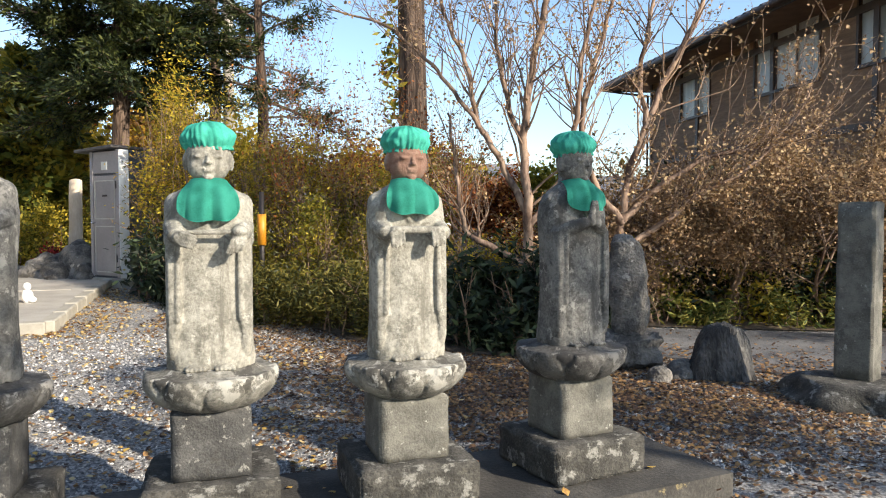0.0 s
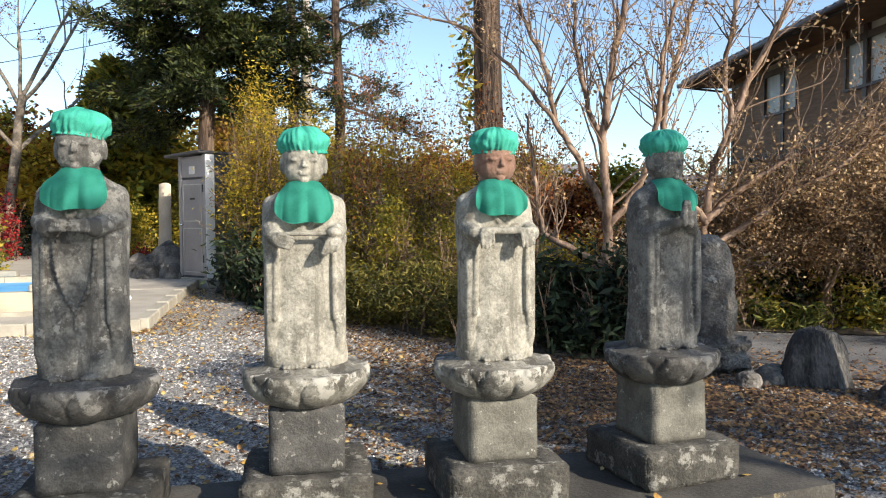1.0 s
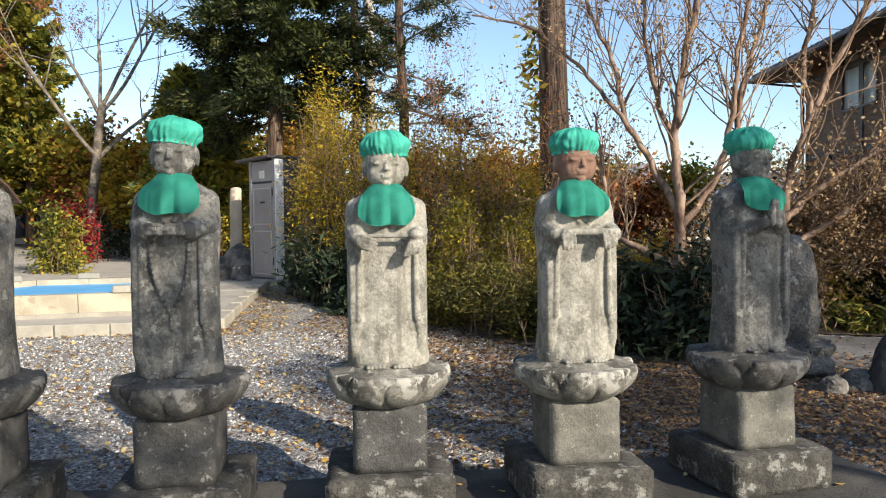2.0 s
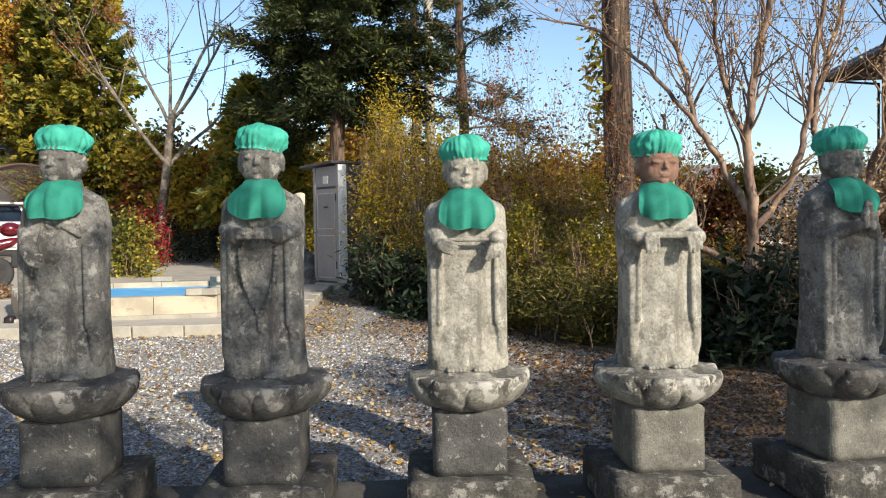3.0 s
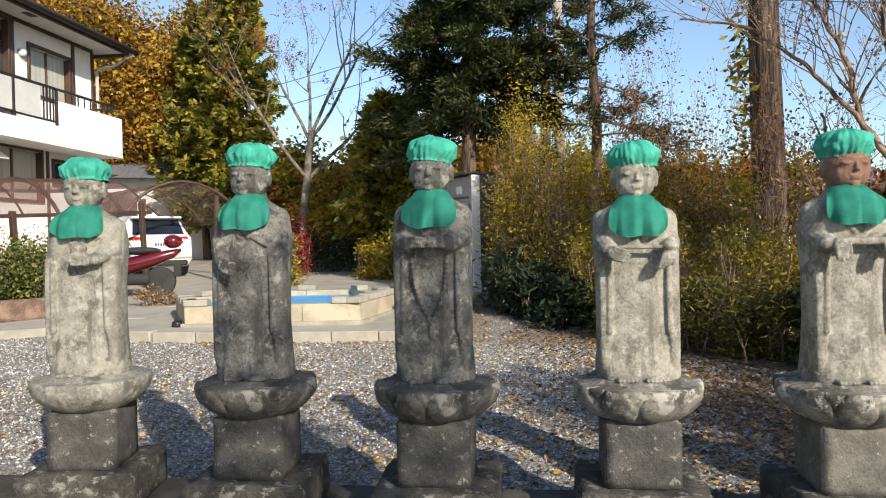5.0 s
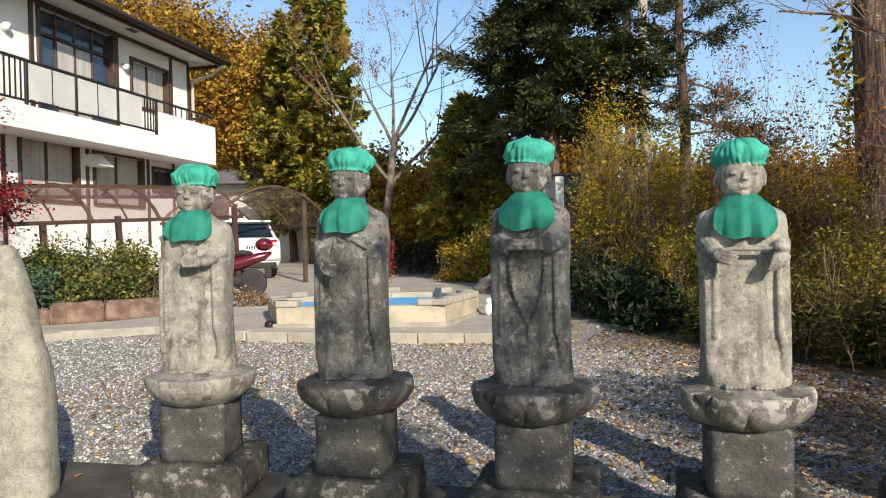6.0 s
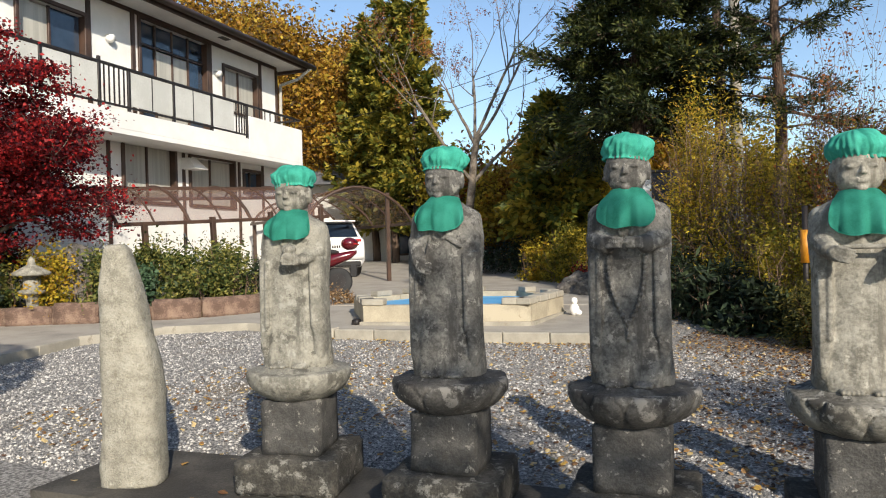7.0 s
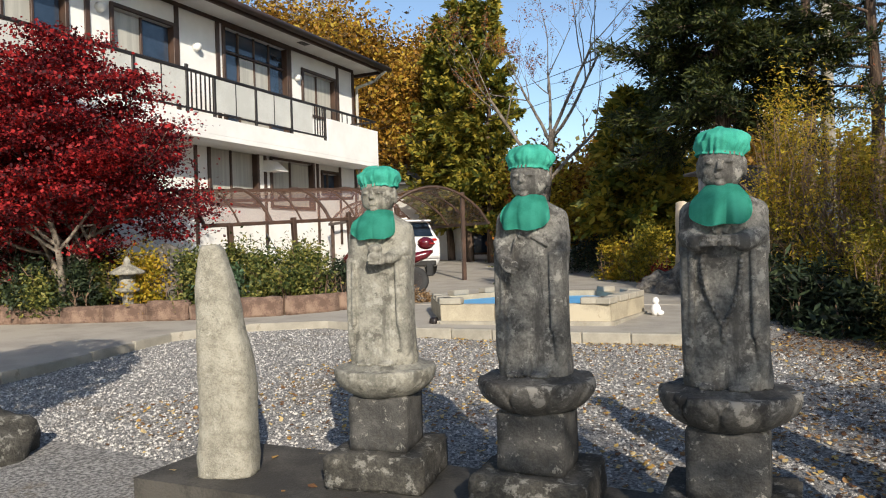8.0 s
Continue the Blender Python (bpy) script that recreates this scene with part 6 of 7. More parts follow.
def limb_tree(x, y, limbs, seed, label, twigs=26):
    """A tree of a few long smooth limbs (offset across, height) that fork into twigs."""
    rng = random.Random(seed)
    t = empty("crape_myrtle", Matrix.Translation((x, y, ground_z(x, y))), label, "tree", "bare trees")
    nrng = np.random.default_rng(seed)
    tips, twig_paths = [], []
    for r0, r1, pts in limbs:
        dep = rng.uniform(-0.30, 0.30)
        path, n = [], 6 * (len(pts) - 1)
        for k in range(n + 1):
            f = k / n * (len(pts) - 1)
            i = min(len(pts) - 2, int(f))
            u = f - i
            p0, p1, p2, p3 = pts[max(0, i - 1)], pts[i], pts[i + 1], pts[min(len(pts) - 1, i + 2)]
            q = [0.5 * (2 * b + (c - a) * u + (2 * a - 5 * b + 4 * c - d) * u * u + (3 * b - a - 3 * c + d) * u ** 3) for a, b, c, d in zip(p0, p1, p2, p3)]
            w = k / n
            path.append((Vector((q[0] + 0.012 * math.sin(k * 1.9 + seed), dep * w + 0.04 * math.sin(k * 0.9 + r0 * 90), q[1])), r0 + (r1 - r0) * w))
        V, F = tubes([path], 8)
        finish_mesh("limb", mesh_from("limb", V, F), M_BARKTAN, t)
        for k in range(twigs):
            i = rng.randint(int(n * 0.35), n - 1)
            p, r = path[i]
            d = path[i + 1][0] - p
            side = Vector((rng.uniform(-1, 1), rng.uniform(-1, 1), rng.uniform(0.1, 1.2))).normalized()
            grow(rng, p, d.normalized() * 0.5 + side * 0.8, rng.uniform(0.35, 0.95), max(0.005, r * 0.38), 2, dict(wiggle=0.22, up=0.05, children=[3, 2], angle=44, shrink=0.62, steps=5, taper=0.5, thin=0.6), twig_paths, tips)
    V, F = tubes(twig_paths, 4)
    tagged(finish_mesh("twigwork", mesh_from("twigwork", V, F), M_TWIG, t), kind="stuff")
    pts = [p for p, d, dp in tips if rng.random() < 0.35]
    finish_mesh("dry_foliage", leaf_mesh("dry_foliage", spread(nrng, pts, 2, 0.03), 0.035, nrng, 0.7), L_DRY, t, smooth=False)


limb_tree(0.86, 7.55, [
    (0.062, 0.022, [(0, -0.1), (0.03, 0.6), (0.03, 1.35), (-0.02, 2.1), (0.08, 2.9), (0.24, 3.7), (0.32, 4.6)]),
    (0.040, 0.012, [(0.03, 1.30), (-0.25, 1.85), (-0.50, 2.3), (-0.62, 2.9), (-0.85, 3.4), (-0.95, 4.2)]),
    (0.026, 0.010, [(-0.40, 2.1), (-0.75, 2.6), (-1.10, 3.0), (-1.55, 3.35), (-2.1, 3.5)]),
    (0.040, 0.014, [(0.03, 1.15), (0.35, 1.6), (0.52, 2.2), (0.58, 2.9), (0.74, 3.7), (0.8, 4.4)]),
    (0.034, 0.012, [(0.02, 1.9), (-0.18, 2.5), (-0.30, 3.2), (-0.28, 4.2)]),
    (0.045, 0.012, [(0.02, 0.75), (-0.35, 0.95), (-0.62, 1.15), (-0.72, 1.8), (-0.80, 2.4)])], 21, "leafless smooth-barked tree with long tan limbs")
limb_tree(1.95, 7.95, [
    (0.060, 0.018, [(0, -0.1), (0.02, 0.7), (0.05, 1.35), (0.18, 1.95), (0.52, 2.8), (0.95, 3.7), (1.15, 4.5)]),
    (0.045, 0.014, [(0.05, 1.2), (-0.30, 1.7), (-0.42, 2.4), (-0.25, 3.1), (-0.05, 3.9)]),
    (0.045, 0.012, [(0.06, 1.25), (0.45, 1.6), (1.05, 1.95), (1.7, 2.05), (2.3, 2.3)]),
    (0.040, 0.012, [(0.04, 0.9), (0.4, 1.15), (0.85, 1.5), (1.5, 1.9), (2.0, 2.6)]),
    (0.034, 0.012, [(0.3, 2.3), (0.25, 2.9), (0.40, 3.7), (0.42, 4.4)])], 29, "leafless smooth-barked tree leaning over the lane")

# tangled half-bare shrubs along the lane
TANGLE = dict(wiggle=0.34, up=0.02, children=[5, 5, 5, 4], angle=58, shrink=0.66, steps=5, taper=0.5, thin=0.6)
for k, (x, y, h, s) in enumerate([(2.55, 8.55, 2.9, 3), (3.5, 8.75, 3.4, 4), (4.5, 8.6, 3.8, 4), (5.5, 8.2, 4.0, 4), (6.6, 8.6, 4.2, 3)]):
    tree("tangled_shrub", x, y, h, 0.04, "tangled shrub with brown withered leaves", "shrub", M_TWIG if k % 2 else M_BARKTAN, L_DRY, 51 + k, 4, dict(TANGLE), 0.040, 2, 0.08, stems=s, first=0.36, group="withered shrubs", sides=4)
tree("lane_sapling", 1.75, 6.9, 1.7, 0.014, "thin bare twiggy sapling beside the monument", "sapling", M_BARKTAN, L_DRY, 71, 3, dict(TANGLE, children=[4, 4, 3]), 0.04, 1, 0.04, stems=4, first=0.45)
for k, (x, y, w, d, h) in enumerate([(2.6, 9.9, 1.8, 1.2, 1.5), (4.2, 10.0, 2.0, 1.2, 1.7), (5.9, 9.8, 2.0, 1.3, 1.7), (7.6, 9.6, 2.2, 1.4, 2.0), (9.6, 9.2, 2.4, 1.6, 2.2), (3.4, 9.1, 1.2, 0.8, 1.0), (5.2, 9.0, 1.4, 0.8, 1.2)]):
    shrub("evergreen_shrub", x, y, w, d, h, "dark glossy evergreen shrub beyond the lane", L_DARK, 81 + k, 6500, 0.075, group="dark evergreen shrubs")
for k in range(7):
    x = 2.7 + 0.65 * k
    shrub("border_plant", x, 8.38 - 0.03 * k, 0.55, 0.3, 0.34, "low yellow-green border plant at the lane's edge", L_GRASS, 91 + k, 420, 0.10, 3, aspect=0.22, lumps=6, group="border plants", category="plant")
for k in range(4):
    shrub("lane_bush", 2.75 + 1.0 * k, 8.75, 0.7, 0.5, 0.8, "small leafy green bush at the lane's edge", L_BAMBOO, 191 + k, 700, 0.07, 4, lumps=7, group="lane bushes")

# yellow and green shrubs behind the statues
for k, (x, y, w, d, h, leaf, n) in enumerate([
        (-3.75, 10.3, 1.1, 1.0, 2.9, L_YELLOW, 8000), (-3.0, 10.0, 1.0, 0.9, 2.5, L_YELLOW, 7500), (-2.35, 9.6, 0.9, 0.8, 2.2, L_BAMBOO, 5500), (-1.75, 9.4, 0.9, 0.8, 2.15, L_YELLOW, 5500),
        (-1.15, 9.3, 0.9, 0.8, 2.05, L_BAMBOO, 5000), (-0.55, 9.0, 0.9, 0.8, 1.75, L_BAMBOO, 4000), (-1.5, 8.6, 0.9, 0.6, 1.3, L_BAMBOO, 3500), (-0.7, 8.2, 0.8, 0.6, 1.15, L_BAMBOO, 3000), (-2.5, 9.0, 0.7, 0.5, 1.1, L_BAMBOO, 2600),
        (-4.2, 11.0, 0.7, 0.6, 2.9, L_YELLOW, 6000), (0.1, 9.2, 0.8, 0.6, 0.9, L_BAMBOO, 1500), (0.8, 9.6, 0.9, 0.7, 0.9, L_YELLOW, 1700)]):
    shrub("autumn_shrub", x, y, w, d, h, "upright shrub turning yellow in autumn" if leaf is L_YELLOW else "thin-stemmed yellow-green shrub behind the statues", leaf, 101 + k, int(n * 1.3), 0.052, 36, group="autumn shrubs", aspect=0.34, low=0.1, lumps=18)
for k, (x, y, w, d, h) in enumerate([(-0.95, 7.55, 1.1, 0.8, 0.72), (-1.75, 8.0, 0.9, 0.7, 0.62), (-0.35, 7.25, 0.9, 0.7, 0.62)]):
    shrub("low_juniper", x, y, w, d, h, "low spreading juniper with yellowing tips", L_LOW, 121 + k, 6000, 0.06, 8, group="low junipers", aspect=0.22)
for k, (x, y, w, d, h) in enumerate([(0.25, 6.95, 0.9, 0.7, 0.78), (0.85, 6.85, 0.9, 0.7, 0.86), (1.35, 7.2, 0.7, 0.6, 0.8), (-3.25, 9.35, 0.9, 0.7, 0.75), (-3.95, 9.9, 0.8, 0.7, 0.85), (-2.6, 8.75, 0.7, 0.5, 0.55)]):
    shrub("rhododendron", x, y, w, d, h, "dark glossy rhododendron with long leaves", L_DARK, 131 + k, 1900, 0.13, 9, aspect=0.28, group="rhododendrons", stem_r=0.016, droop=0.3)

# middle distance
MID = dict(wiggle=0.16, up=0.06, children=[5, 5, 4], angle=46, shrink=0.68)


def broadleaf(x, y, h, r, leaf, label, seed, per=10, size=0.16, sigma=0.28, name="autumn_tree", depth=3, bark=None, group="autumn trees", first=0.40):
    return tree(name, x, y, h, r, label, "tree", bark or M_BARKGREY, leaf, seed, depth, dict(MID), size, per, sigma, first=first, group=group)


broadleaf(1.1, 13.5, 2.6, 0.05, L_RUST, "small rust-red maple behind the shrubs", 201, 10, 0.09, 0.14, "rust_maple")
for k, (x, y, h) in enumerate([(-2.0, 9.7, 3.3), (-1.45, 9.45, 3.1), (-0.95, 9.3, 2.9), (0.25, 9.0, 2.6)]):
    tree("thin_shrub", x, y, h, 0.016, "thin upright twiggy shrub, almost bare", "shrub", M_TWIG, L_RUST, 361 + k, 3, dict(wiggle=0.13, up=0.12, children=[3, 4, 4], angle=34, shrink=0.62, steps=5), 0.04, 1, 0.05, stems=6, first=0.52, group="thin shrubs", sides=4)
for k, (x, y, h, leaf) in enumerate([(-3.0, 22, 4.0, L_ORANGE), (-1.2, 24, 4.2, L_ORANGE), (-5.2, 21, 4.4, L_GOLD), (-7.6, 19.5, 4.6, L_ORANGE), (0.2, 20, 3.2, L_BAMBOO), (2.8, 22, 3.0, L_BAMBOO), (-9.2, 18.2, 3.6, L_GOLD), (-10.9, 19.0, 4.2, L_GOLD), (-12.6, 21.5, 5.0, L_ORANGE),
                                     (-11.5, 23.0, 5.6, L_RUST), (-8.8, 23.5, 6.2, L_CEDARY), (-12.5, 18.4, 3.9, L_GOLD), (-11.6, 18.0, 3.3, L_ORANGE), (-13.6, 19.6, 4.2, L_RUST), (-10.3, 17.4, 3.1, L_GOLD), (-14.6, 18.8, 4.6, L_BAMBOO)]):
    broadleaf(x, y, h, 0.09, leaf, {id(L_ORANGE): "orange autumn tree", id(L_GOLD): "golden autumn tree", id(L_RUST): "russet autumn tree"}.get(id(leaf), "yellow-green tree") + " behind the yard", 211 + k)
for k, (x, y, h, rad) in enumerate([(-16.7, 19.4, 9.4, 1.5), (-18.0, 19.7, 9.9, 1.7), (-19.7, 20.5, 9.6, 1.7), (-14.0, 23.5, 5.0, 1.6), (-9.0, 15.4, 4.4, 1.1), (-20.8, 21.5, 9.5, 2.0)]):
    conifer(x, y, h, 0.16, 1.2, rad * 1.1, 231 + k, L_CEDARY, "yellow-green cedar turning in autumn", 85, 14, 15, 0.22, 0.05, width=0.26, slim=0.85, group="yellowing cedars")
for k, (x, y, h, leaf) in enumerate([(-25.8, 21.5, 11.5, L_BIG), (-27, 24, 14.0, L_BIG), (-29, 20, 14, L_BIG)]):
    broadleaf(x, y, h, 0.24, leaf, "large golden-orange tree behind the house", 251 + k, 26, 0.19, 0.55, depth=4, group="large autumn trees")
tree("bare_cherry", -11.75, 15.1, 7.8, 0.15, "bare grey tree with fine spreading twigs", "tree", M_BARKGREY, L_RUST, 263, 5, {"wiggle": 0.10, "up": 0.05, "children": [3, 3, 3, 4, 6], "angle": 44, "shrink": 0.60, "steps": 6, "taper": 0.60, "thin": 0.50, "from": 0.62}, 0.05, 1, 0.05, first=0.50, lean=(0.15, -0.03), sides=5)
for k, (x, y, w, h, leaf) in enumerate([(-9.85, 12.1, 0.9, 1.25, L_CEDARY), (-10.4, 16.4, 2.0, 1.0, L_DARK), (-8.7, 15.4, 1.8, 0.9, L_DARK), (-8.9, 14.2, 0.8, 0.9, L_YELLOW), (-7.8, 13.8, 1.0, 1.2, L_BAMBOO), (-11.9, 15.6, 1.6, 1.1, L_DARK), (-7.2, 15.2, 1.6, 1.6, L_BAMBOO), (-9.2, 17.0, 1.6, 1.9, L_GOLD), (-5.8, 16.2, 1.8, 2.2, L_BAMBOO)]):
    shrub("garden_bush", x, y, w, w * 0.8, h, "rounded green garden bush" if leaf is L_CEDARY else "leafy bush at the forecourt's far edge", leaf, 271 + k, int(3800 * w), 0.075, 10, group="garden bushes")
shrub("red_nandina", -11.3, 14.6, 0.9, 0.7, 1.5, "bright red leafy nandina bush", L_MAPLE, 281, 2200, 0.07, 7)
shrub("red_nandina", -6.9, 12.6, 0.5, 0.4, 0.5, "bright red low bush by the rocks", L_MAPLE, 282, 700, 0.06, 4)

# red maple and the bed in front of the house
def build_maple():
    nrng, rng = np.random.default_rng(301), random.Random(301)
    t = empty("red_maple", Matrix.Translation((-12.75, 3.9, ground_z(-12.75, 3.9) + 0.1)), "spreading Japanese maple with deep red leaves", "tree")
    out, tips = [], []
    sp = dict(wiggle=0.2, up=0.03, children=[5, 5, 5], angle=52, shrink=0.68, steps=5, taper=0.55, thin=0.62)
    for k in range(4):
        a = 1.57 * k + 0.4
        grow(rng, Vector((0.04 * math.cos(a), 0.04 * math.sin(a), -0.1)), Vector((0.26 * math.cos(a), 0.26 * math.sin(a), 1)), 1.75, 0.075, 3, sp, out, tips)
    V, F = tubes(out, 6)
    finish_mesh("trunk", mesh_from("trunk", V, F), M_BARKGREY, t)
    pts = np.array([p for p, d, dp in tips if dp <= 1 and p.z > 0.7])
    lumps = nrng.normal(size=(400, 3))
    lumps /= np.linalg.norm(lumps, axis=1)[:, None]
    lumps = lumps * nrng.uniform(0.45, 1.0, size=(400, 1)) * (1.62, 1.62, 1.85) + (0.05, 0.05, 2.85)
    lumps = lumps[lumps[:, 2] > 0.95][:185]
    c = np.vstack([spread(nrng, pts, 26, 0.20, 0.42), spread(nrng, lumps, 270, 0.20, 0.26)])
    finish_mesh("crown", leaf_mesh("crown", c, 0.056, nrng, 0.75, 0.15, up=0.7), L_MAPLE, t, smooth=False)


build_maple()
BED = [(-10.35, 7.7, 0.8, 0.62, L_DARK), (-10.45, 7.0, 0.9, 0.75, L_PLANTER), (-10.75, 6.3, 0.9, 0.78, L_PLANTER), (-11.3, 5.75, 0.9, 0.62, L_BLUEGREEN), (-11.5, 5.25, 0.8, 0.8, L_PLANTER), (-12.1, 4.75, 0.8, 0.85, L_YELLOW), (-12.7, 4.3, 0.8, 0.75, L_PLANTER), (-13.3, 3.7, 0.9, 0.55, L_PLANTER),
       (-14.1, 3.2, 0.9, 0.6, L_PLANTER), (-11.3, 7.4, 1.0, 0.95, L_PLANTER), (-11.9, 6.5, 1.0, 0.9, L_PLANTER), (-15.0, 2.6, 1.0, 1.0, L_DARK), (-13.6, 4.6, 1.0, 1.4, L_DARK), (-16, 1.8, 1.2, 0.8, L_PLANTER), (-13.9, 3.95, 1.0, 1.3, L_DARK), (-14.7, 3.3, 1.2, 1.5, L_DARK), (-15.8, 2.7, 1.4, 1.5, L_DARK), (-12.9, 3.5, 0.7, 0.6, L_PLANTER), (-12.55, 4.0, 0.8, 0.75, L_DARK), (-13.1, 3.45, 0.8, 0.8, L_DARK), (-13.7, 3.1, 0.8, 0.7, L_PLANTER)]
sheet("shrub_bed", [(-9.95, 8.2), (-9.78, 7.0), (-10.05, 6.15), (-10.93, 5.05), (-12.46, 3.73), (-14.6, 2.2), (-18, 0.2), (-20, 3), (-13.5, 6.5), (-12.2, 8.4)], 0.20, M_SOIL, "dark soil of the shrub bed", "bed", 0.3)
for k, (x, y, w, h, leaf) in enumerate(BED):
    shrub("bed_shrub", x, y, w, w * 0.8, h, "leafy green shrub in the edged bed" if leaf is L_PLANTER else "mixed garden shrub in the edged bed", leaf, 311 + k, int(3600 * w), 0.065, 9, group="bed shrubs", z=ground_z(x, y) + 0.2)
shrub("dry_bush", -9.45, 8.35, 0.45, 0.4, 0.32, "small brown dry bush at the bed's end", L_DRY, 331, 700, 0.05, 6, z=ground_z(-9.4, 8.3) + 0.1)


# far woods and hills
def far_woods():
    nrng = np.random.default_rng(341)
    pts = []
    for k in range(150):
        a = radians(nrng.uniform(-60, 115))
        d = nrng.uniform(42, 75)
        x, y, h = -math.sin(a) * d, math.cos(a) * d, (nrng.uniform(2.2, 4.2) if a < radians(18) else nrng.uniform(4, 8))
        c = nrng.normal(size=(420, 3)) * (1.9, 1.9, h * 0.28) + (x, y, h * 0.5 + ground_z(max(-30, x), min(40, y)))
        pts.append(c)
    ob = finish_mesh("far_woods", leaf_mesh("far_woods", np.vstack(pts), 0.55, nrng, 0.7), leafmat("far_woods_leaves", [(0.05, 0.055, 0.015), (0.12, 0.11, 0.025), (0.26, 0.16, 0.03)], 0.25), smooth=False)
    tagged(ob, "autumn woods in the distance", "woods", kind="stuff")


far_woods()


def build_hills():
    bm = bmesh.new()
    rows = []
    for j in range(9):
        row = []
        for i in range(121):
            a = radians(-75 + 190 * i / 120)
            d = 1300 + 130 * j
            ridge = 95 + 70 * noise.noise(Vector((a * 2.3, 0.3, 0))) + 40 * noise.noise(Vector((a * 6.1, 2.3, 0))) + 14 * noise.noise(Vector((a * 19, 5.0, j * 0.4)))
            row.append(bm.verts.new((-math.sin(a) * d, math.cos(a) * d, max(0, ridge) * math.sin(j / 8 * 1.57))))
        rows.append(row)
    for a, b in zip(rows, rows[1:]):
        for i in range(120):
            bm.faces.new((a[i], a[i + 1], b[i + 1], b[i]))
    # distance haze is put into the hills' own blue colour
    m = mat("far_hills_haze", [(0.20, 0.30, 0.42), (0.26, 0.37, 0.50)], 0.004, 1.0, 0, 0.02, spec=0.0)
    tagged(finish("backdrop_hills", bm, m), "blue mountains on the horizon with haze painted in", "mountains", kind="structure")


build_hills()

# ---- trees behind the walk, seen only by their shade ----
def shade_tree(x, y, h, z0, z1, radius, n, seed, label):
    rng, nrng = random.Random(seed), np.random.default_rng(seed)
    t = empty("garden_tree", Matrix.Translation((x, y, 0)), label, "tree", "garden trees")
    paths = [[(Vector((0.05 * math.sin(k), 0.05 * math.cos(k), h * k / 8 - 0.1)), 0.09 * (1 - 0.8 * k / 8)) for k in range(9)]]
    for k in range(16):
        z = z0 + (z1 - z0) * rng.random()
        a = rng.uniform(0, 6.28)
        d = Vector((math.cos(a), math.sin(a), 0.5)) * radius * rng.uniform(0.6, 1.1)
        paths.append([(Vector((0, 0, z - 0.3)), 0.02), (Vector((0, 0, z - 0.3)) + d * 0.5, 0.014), (Vector((0, 0, z - 0.3)) + d, 0.005)])
    V, F = tubes(paths, 6)
    finish_mesh("trunk", mesh_from("trunk", V, F), M_BARKGREY, t)
    pts = nrng.uniform(-1, 1, size=(n * 2, 3))
    pts = pts[(pts ** 2).sum(1) < 1][:n] * (radius, radius, (z1 - z0) / 2) + (0, 0, (z0 + z1) / 2)
    finish_mesh("crown", leaf_mesh("crown", pts, 0.10, nrng, 0.6), L_BAMBOO, t, smooth=False)


shade_tree(5.25, -2.75, 6.2, 4.2, 5.75, 0.80, 900, 501, "thin half-bare garden tree beside the path")
shade_tree(8.3, -1.5, 6.8, 4.9, 6.7, 0.85, 1700, 502, "thin half-bare garden tree beside the path")
shade_tree(-4.0, -1.1, 3.9, 1.8, 3.9, 1.0, 5200, 503, "clipped leafy garden tree behind the path")
shade_tree(9.0, -1.0, 6.6, 4.1, 6.0, 1.05, 2600, 504, "leafy garden tree beside the path")
shade_tree(10.1, 0.3, 7.4, 5.2, 7.1, 1.25, 3200, 505, "leafy garden tree beside the path")

# ---- pebbles and fallen leaves ----
def build_pebbles():
    nrng = np.random.default_rng(401)
    n = 60000
    # denser towards the row of statues
    d = nrng.uniform(0.0, 1.0, n) ** 1.35 * 4.8
    s = nrng.uniform(-9.0, 4.0, n)
    x = s * 0.96 - 0.28 * d
    y = 2.2 + 0.27 * (s + 3.3) * 0.96 + d
    keep = np.array([not inside(TERRACE, a, b) and not inside(ROAD, a, b) for a, b in zip(x, y)])
    x, y = x[keep], y[keep]
    z = np.array([ground_z(a, b) for a, b in zip(x, y)])
    n = len(x)
    r = nrng.uniform(0.006, 0.016, n)
    base = np.array([(1, 0, 0), (0, 1, 0), (-1, 0, 0), (0, -1, 0), (0, 0, 0.75)])
    ang = nrng.uniform(0, 6.28, n)
    c, sn = np.cos(ang), np.sin(ang)
    ax, ay = r * nrng.uniform(0.8, 1.3, n), r * nrng.uniform(0.6, 1.0, n)
    off = np.zeros((n, 5, 3))
    for k, (bx, by, bz) in enumerate(base):
        jx, jy = bx * ax + (nrng.normal(0, 0.2, n) * r), by * ay + (nrng.normal(0, 0.2, n) * r)
        off[:, k, 0], off[:, k, 1], off[:, k, 2] = x + jx * c - jy * sn, y + jx * sn + jy * c, z + bz * r * 1.1 + (0.0 if bz else -0.002)
    idx = np.arange(n)[:, None] * 5
    f = np.concatenate([idx + np.array([[a, b, 4]]) for a, b in ((0, 1), (1, 2), (2, 3), (3, 0))], 0)
    me = mesh_from("gravel_stones", off.reshape(-1, 3).tolist(), f.tolist())
    tagged(finish_mesh("gravel_stones", me, M_PEBBLE, smooth=False), "loose grey gravel stones on the yard", "gravel", kind="stuff")


build_pebbles()


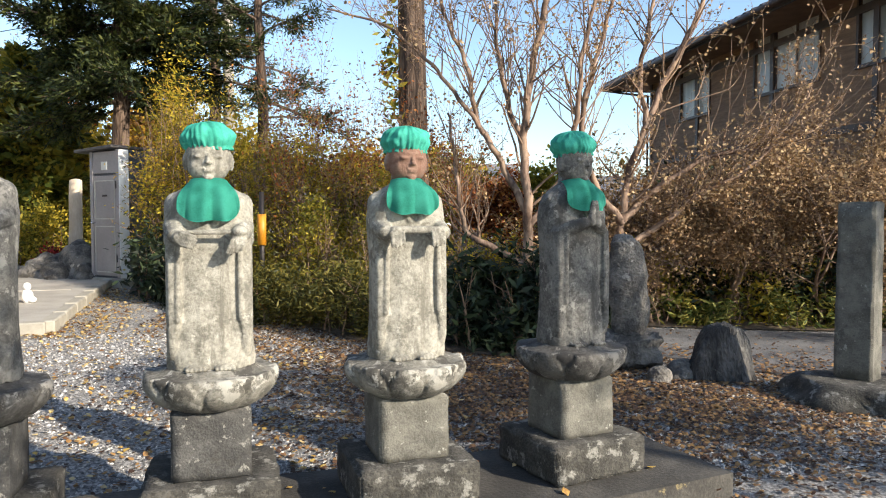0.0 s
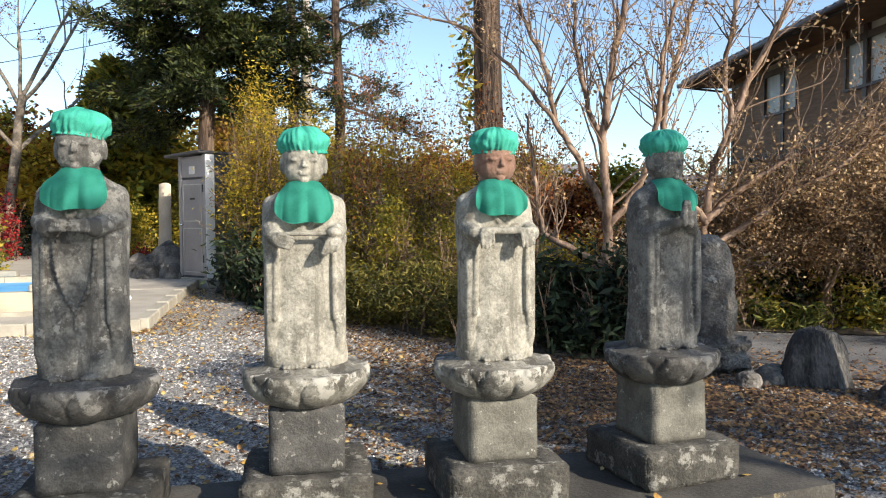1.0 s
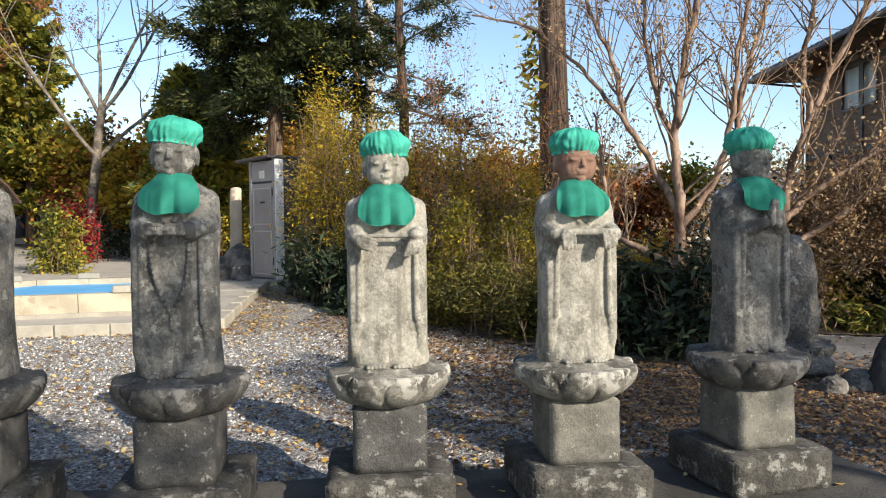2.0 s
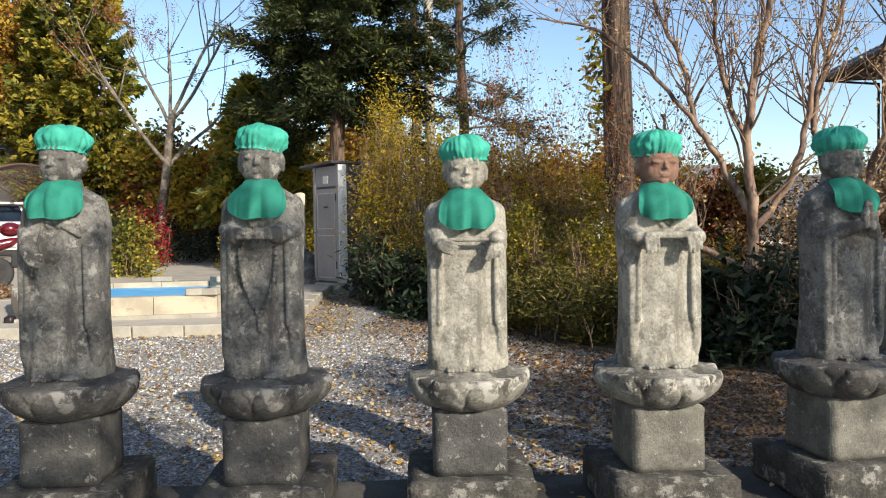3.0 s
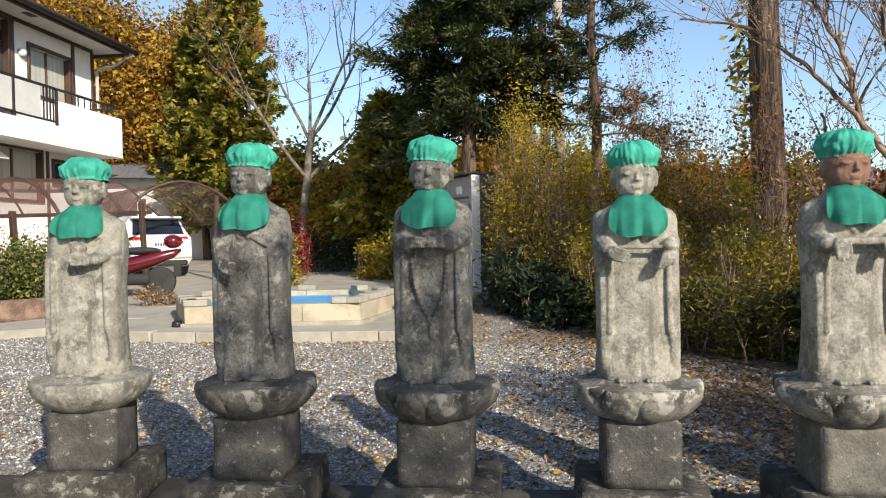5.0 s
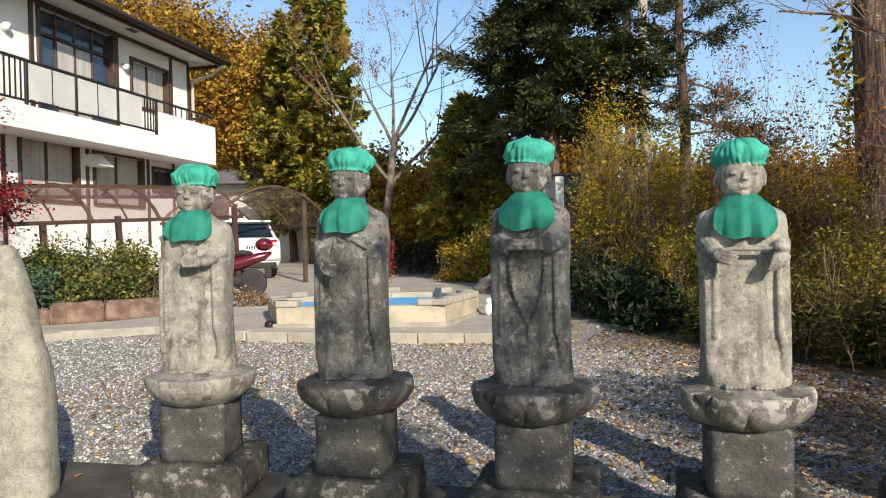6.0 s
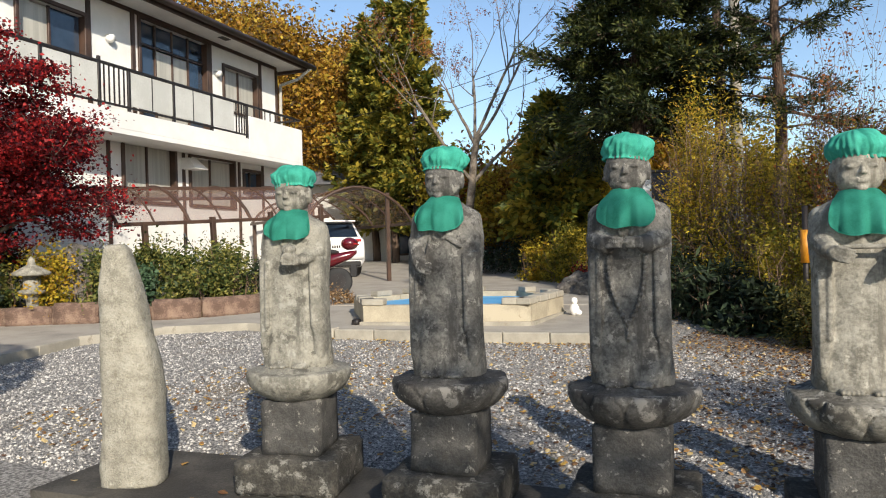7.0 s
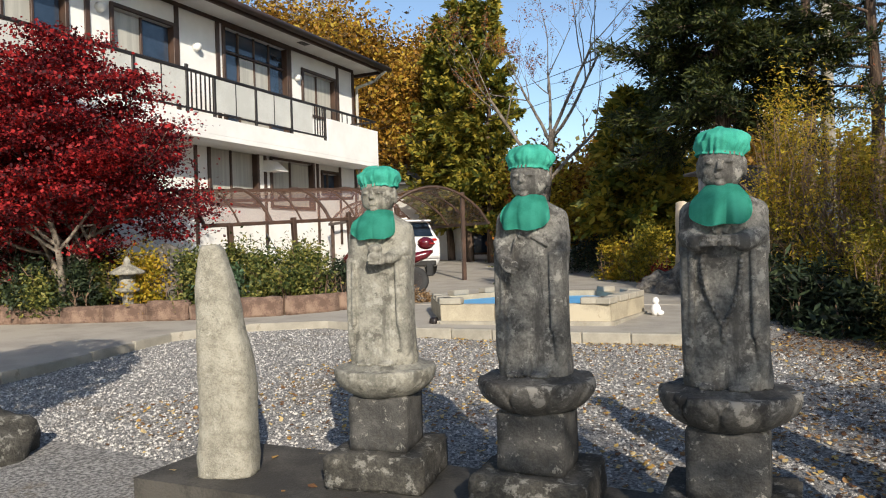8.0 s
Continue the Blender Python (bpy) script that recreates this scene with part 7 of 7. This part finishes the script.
def litter(name, pts, size, material, label, seed, lift=0.010):
    nrng = np.random.default_rng(seed)
    n = len(pts)
    x, y = pts[:, 0], pts[:, 1]
    z = np.array([ground_z(a, b) + (0.104 if inside(TERRACE, a, b) else 0.014 if inside(ROAD, a, b) else 0.0) for a, b in zip(x, y)]) + lift
    ang = nrng.uniform(0, 6.28, n)
    L = size * nrng.uniform(0.55, 1.35, n)
    t1, t2 = nrng.normal(0, 0.25, n), nrng.normal(0, 0.25, n)
    u = np.stack([np.cos(ang), np.sin(ang), t1], 1)
    v = np.stack([-np.sin(ang), np.cos(ang), t2], 1)
    c = np.stack([x, y, z], 1)
    out = []
    for a, b, k in ((-0.5, 0, 0), (-0.1, 0.42, 0.12), (0.32, 0.30, 0.05), (0.5, 0, 0.10), (0.32, -0.30, 0.05), (-0.1, -0.42, 0.12)):
        p = c + u * (a * L)[:, None] + v * (b * L)[:, None]
        p[:, 2] += k * L * nrng.uniform(0.3, 1.5, n)
        out.append(p)
    V = np.stack(out, 1).reshape(-1, 3)
    F = [(6 * i, 6 * i + 1, 6 * i + 2, 6 * i + 3, 6 * i + 4, 6 * i + 5) for i in range(n)]
    tagged(finish_mesh(name, mesh_from(name, V.tolist(), F), material, smooth=False), label, "leaves", kind="stuff")


def scatter_leaves():
    nrng = np.random.default_rng(411)
    a = nrng.normal(size=(26000, 2)) * (1.6, 1.0) + (1.3, 5.0)
    b = np.stack([nrng.uniform(-3.4, 1.4, 20000), nrng.uniform(4.0, 8.8, 20000)], 1)
    b = b[(b[:, 1] > 4.7 - 1.0 * b[:, 0] * (b[:, 0] < 0) + nrng.normal(0, 0.35, len(b)))]
    litter("brown_leaf_litter", np.vstack([a, b]), 0.030, M_LEAF_B, "brown and orange fallen leaves under the trees", 412)
    c = np.stack([nrng.uniform(-6.5, 0.2, 3200), nrng.uniform(2.0, 8.0, 3200)], 1)
    d = []
    for k in range(60):
        cx, cy = nrng.uniform(-6.4, -0.5), nrng.uniform(2.0, 6.5)
        d.append(nrng.normal(size=(26, 2)) * 0.22 + (cx, cy))
    e = np.stack([nrng.uniform(-8, -3.9, 1300), nrng.normal(0, 0.14, 1300)], 1)
    e[:, 1] += 5.95 + 0.38 * (e[:, 0] + 8.0) * (e[:, 0] > -8) * 0.85
    f = np.stack([nrng.normal(0, 0.35, 1600), nrng.uniform(7.0, 11.0, 1600)], 1)
    f[:, 0] += -3.75 - 0.30 * (f[:, 1] - 7.0)
    pts = np.vstack([c] + d + [e, f])
    keep = [not inside(TERRACE, x, y) for x, y in pts]
    litter("yellow_leaf_litter", pts[np.array(keep)], 0.034, M_LEAF_Y, "yellow fallen leaves on the gravel", 413)
    g = np.stack([nrng.uniform(-5.2, 1.2, 40), nrng.uniform(0, 1, 40)], 1)
    g[:, 1] = 2.95 + 0.28 * g[:, 0] + nrng.uniform(-0.3, 0.4, 40)
    litter("plinth_leaves", g[(g[:, 0] > -4.3)], 0.045, M_LEAF_Y, "a few yellow leaves on the plinth", 414, 0.128)


scatter_leaves()

# ---- paving slabs of the forecourt ----
def build_paving():
    pave = bpy.data.objects["pavement"]
    meshes = []
    for k in range(4):
        bm = boxed(-0.445, 0.445, -0.215, 0.215, -0.03, 0.006, 0.005)
        me = bpy.data.meshes.new("paving_slab")
        bm.to_mesh(me)
        bm.free()
        me.materials.append(M_PAVE)
        meshes.append(me)
    rng = random.Random(601)
    u, v = Vector((0.902, 0.431)), Vector((-0.431, 0.902))
    inner = [(-4.2, 7.42), (-4.85, 9.3), (-5.4, 11.0), (-9.4, 12.5), (-9.6, 8.6), (-9.3, 6.6), (-8.6, 6.2), (-7.11, 6.3)]
    pool = [(-7.25, 6.5), (-5.0, 7.55), (-5.25, 9.1), (-6.6, 10.05), (-8.25, 9.4), (-8.5, 7.6)]
    for i in range(-14, 15):
        for j in range(-16, 17):
            c = Vector((-7.0, 8.5)) + u * (i * 0.9 + 0.45 * (j % 2)) + v * (j * 0.44)
            if not all(inside(inner, c.x + u.x * a + v.x * b, c.y + u.y * a + v.y * b) for a in (-0.4, 0.4) for b in (-0.2, 0.2)):
                continue
            if any(inside(pool, c.x + u.x * a + v.x * b, c.y + u.y * a + v.y * b) for a in (-0.45, 0, 0.45) for b in (-0.22, 0.22)):
                continue
            ob = new("paving_slab", meshes[rng.randint(0, 3)])
            ob.parent = pave
            ob.matrix_basis = pose(c.x, c.y, ground_z(c.x, c.y) + 0.102 + rng.uniform(-0.0015, 0.0015), math.degrees(0.025) * 0.6, math.degrees(0.025) * 0.55, math.degrees(math.atan2(u.y, u.x)))


build_paving()
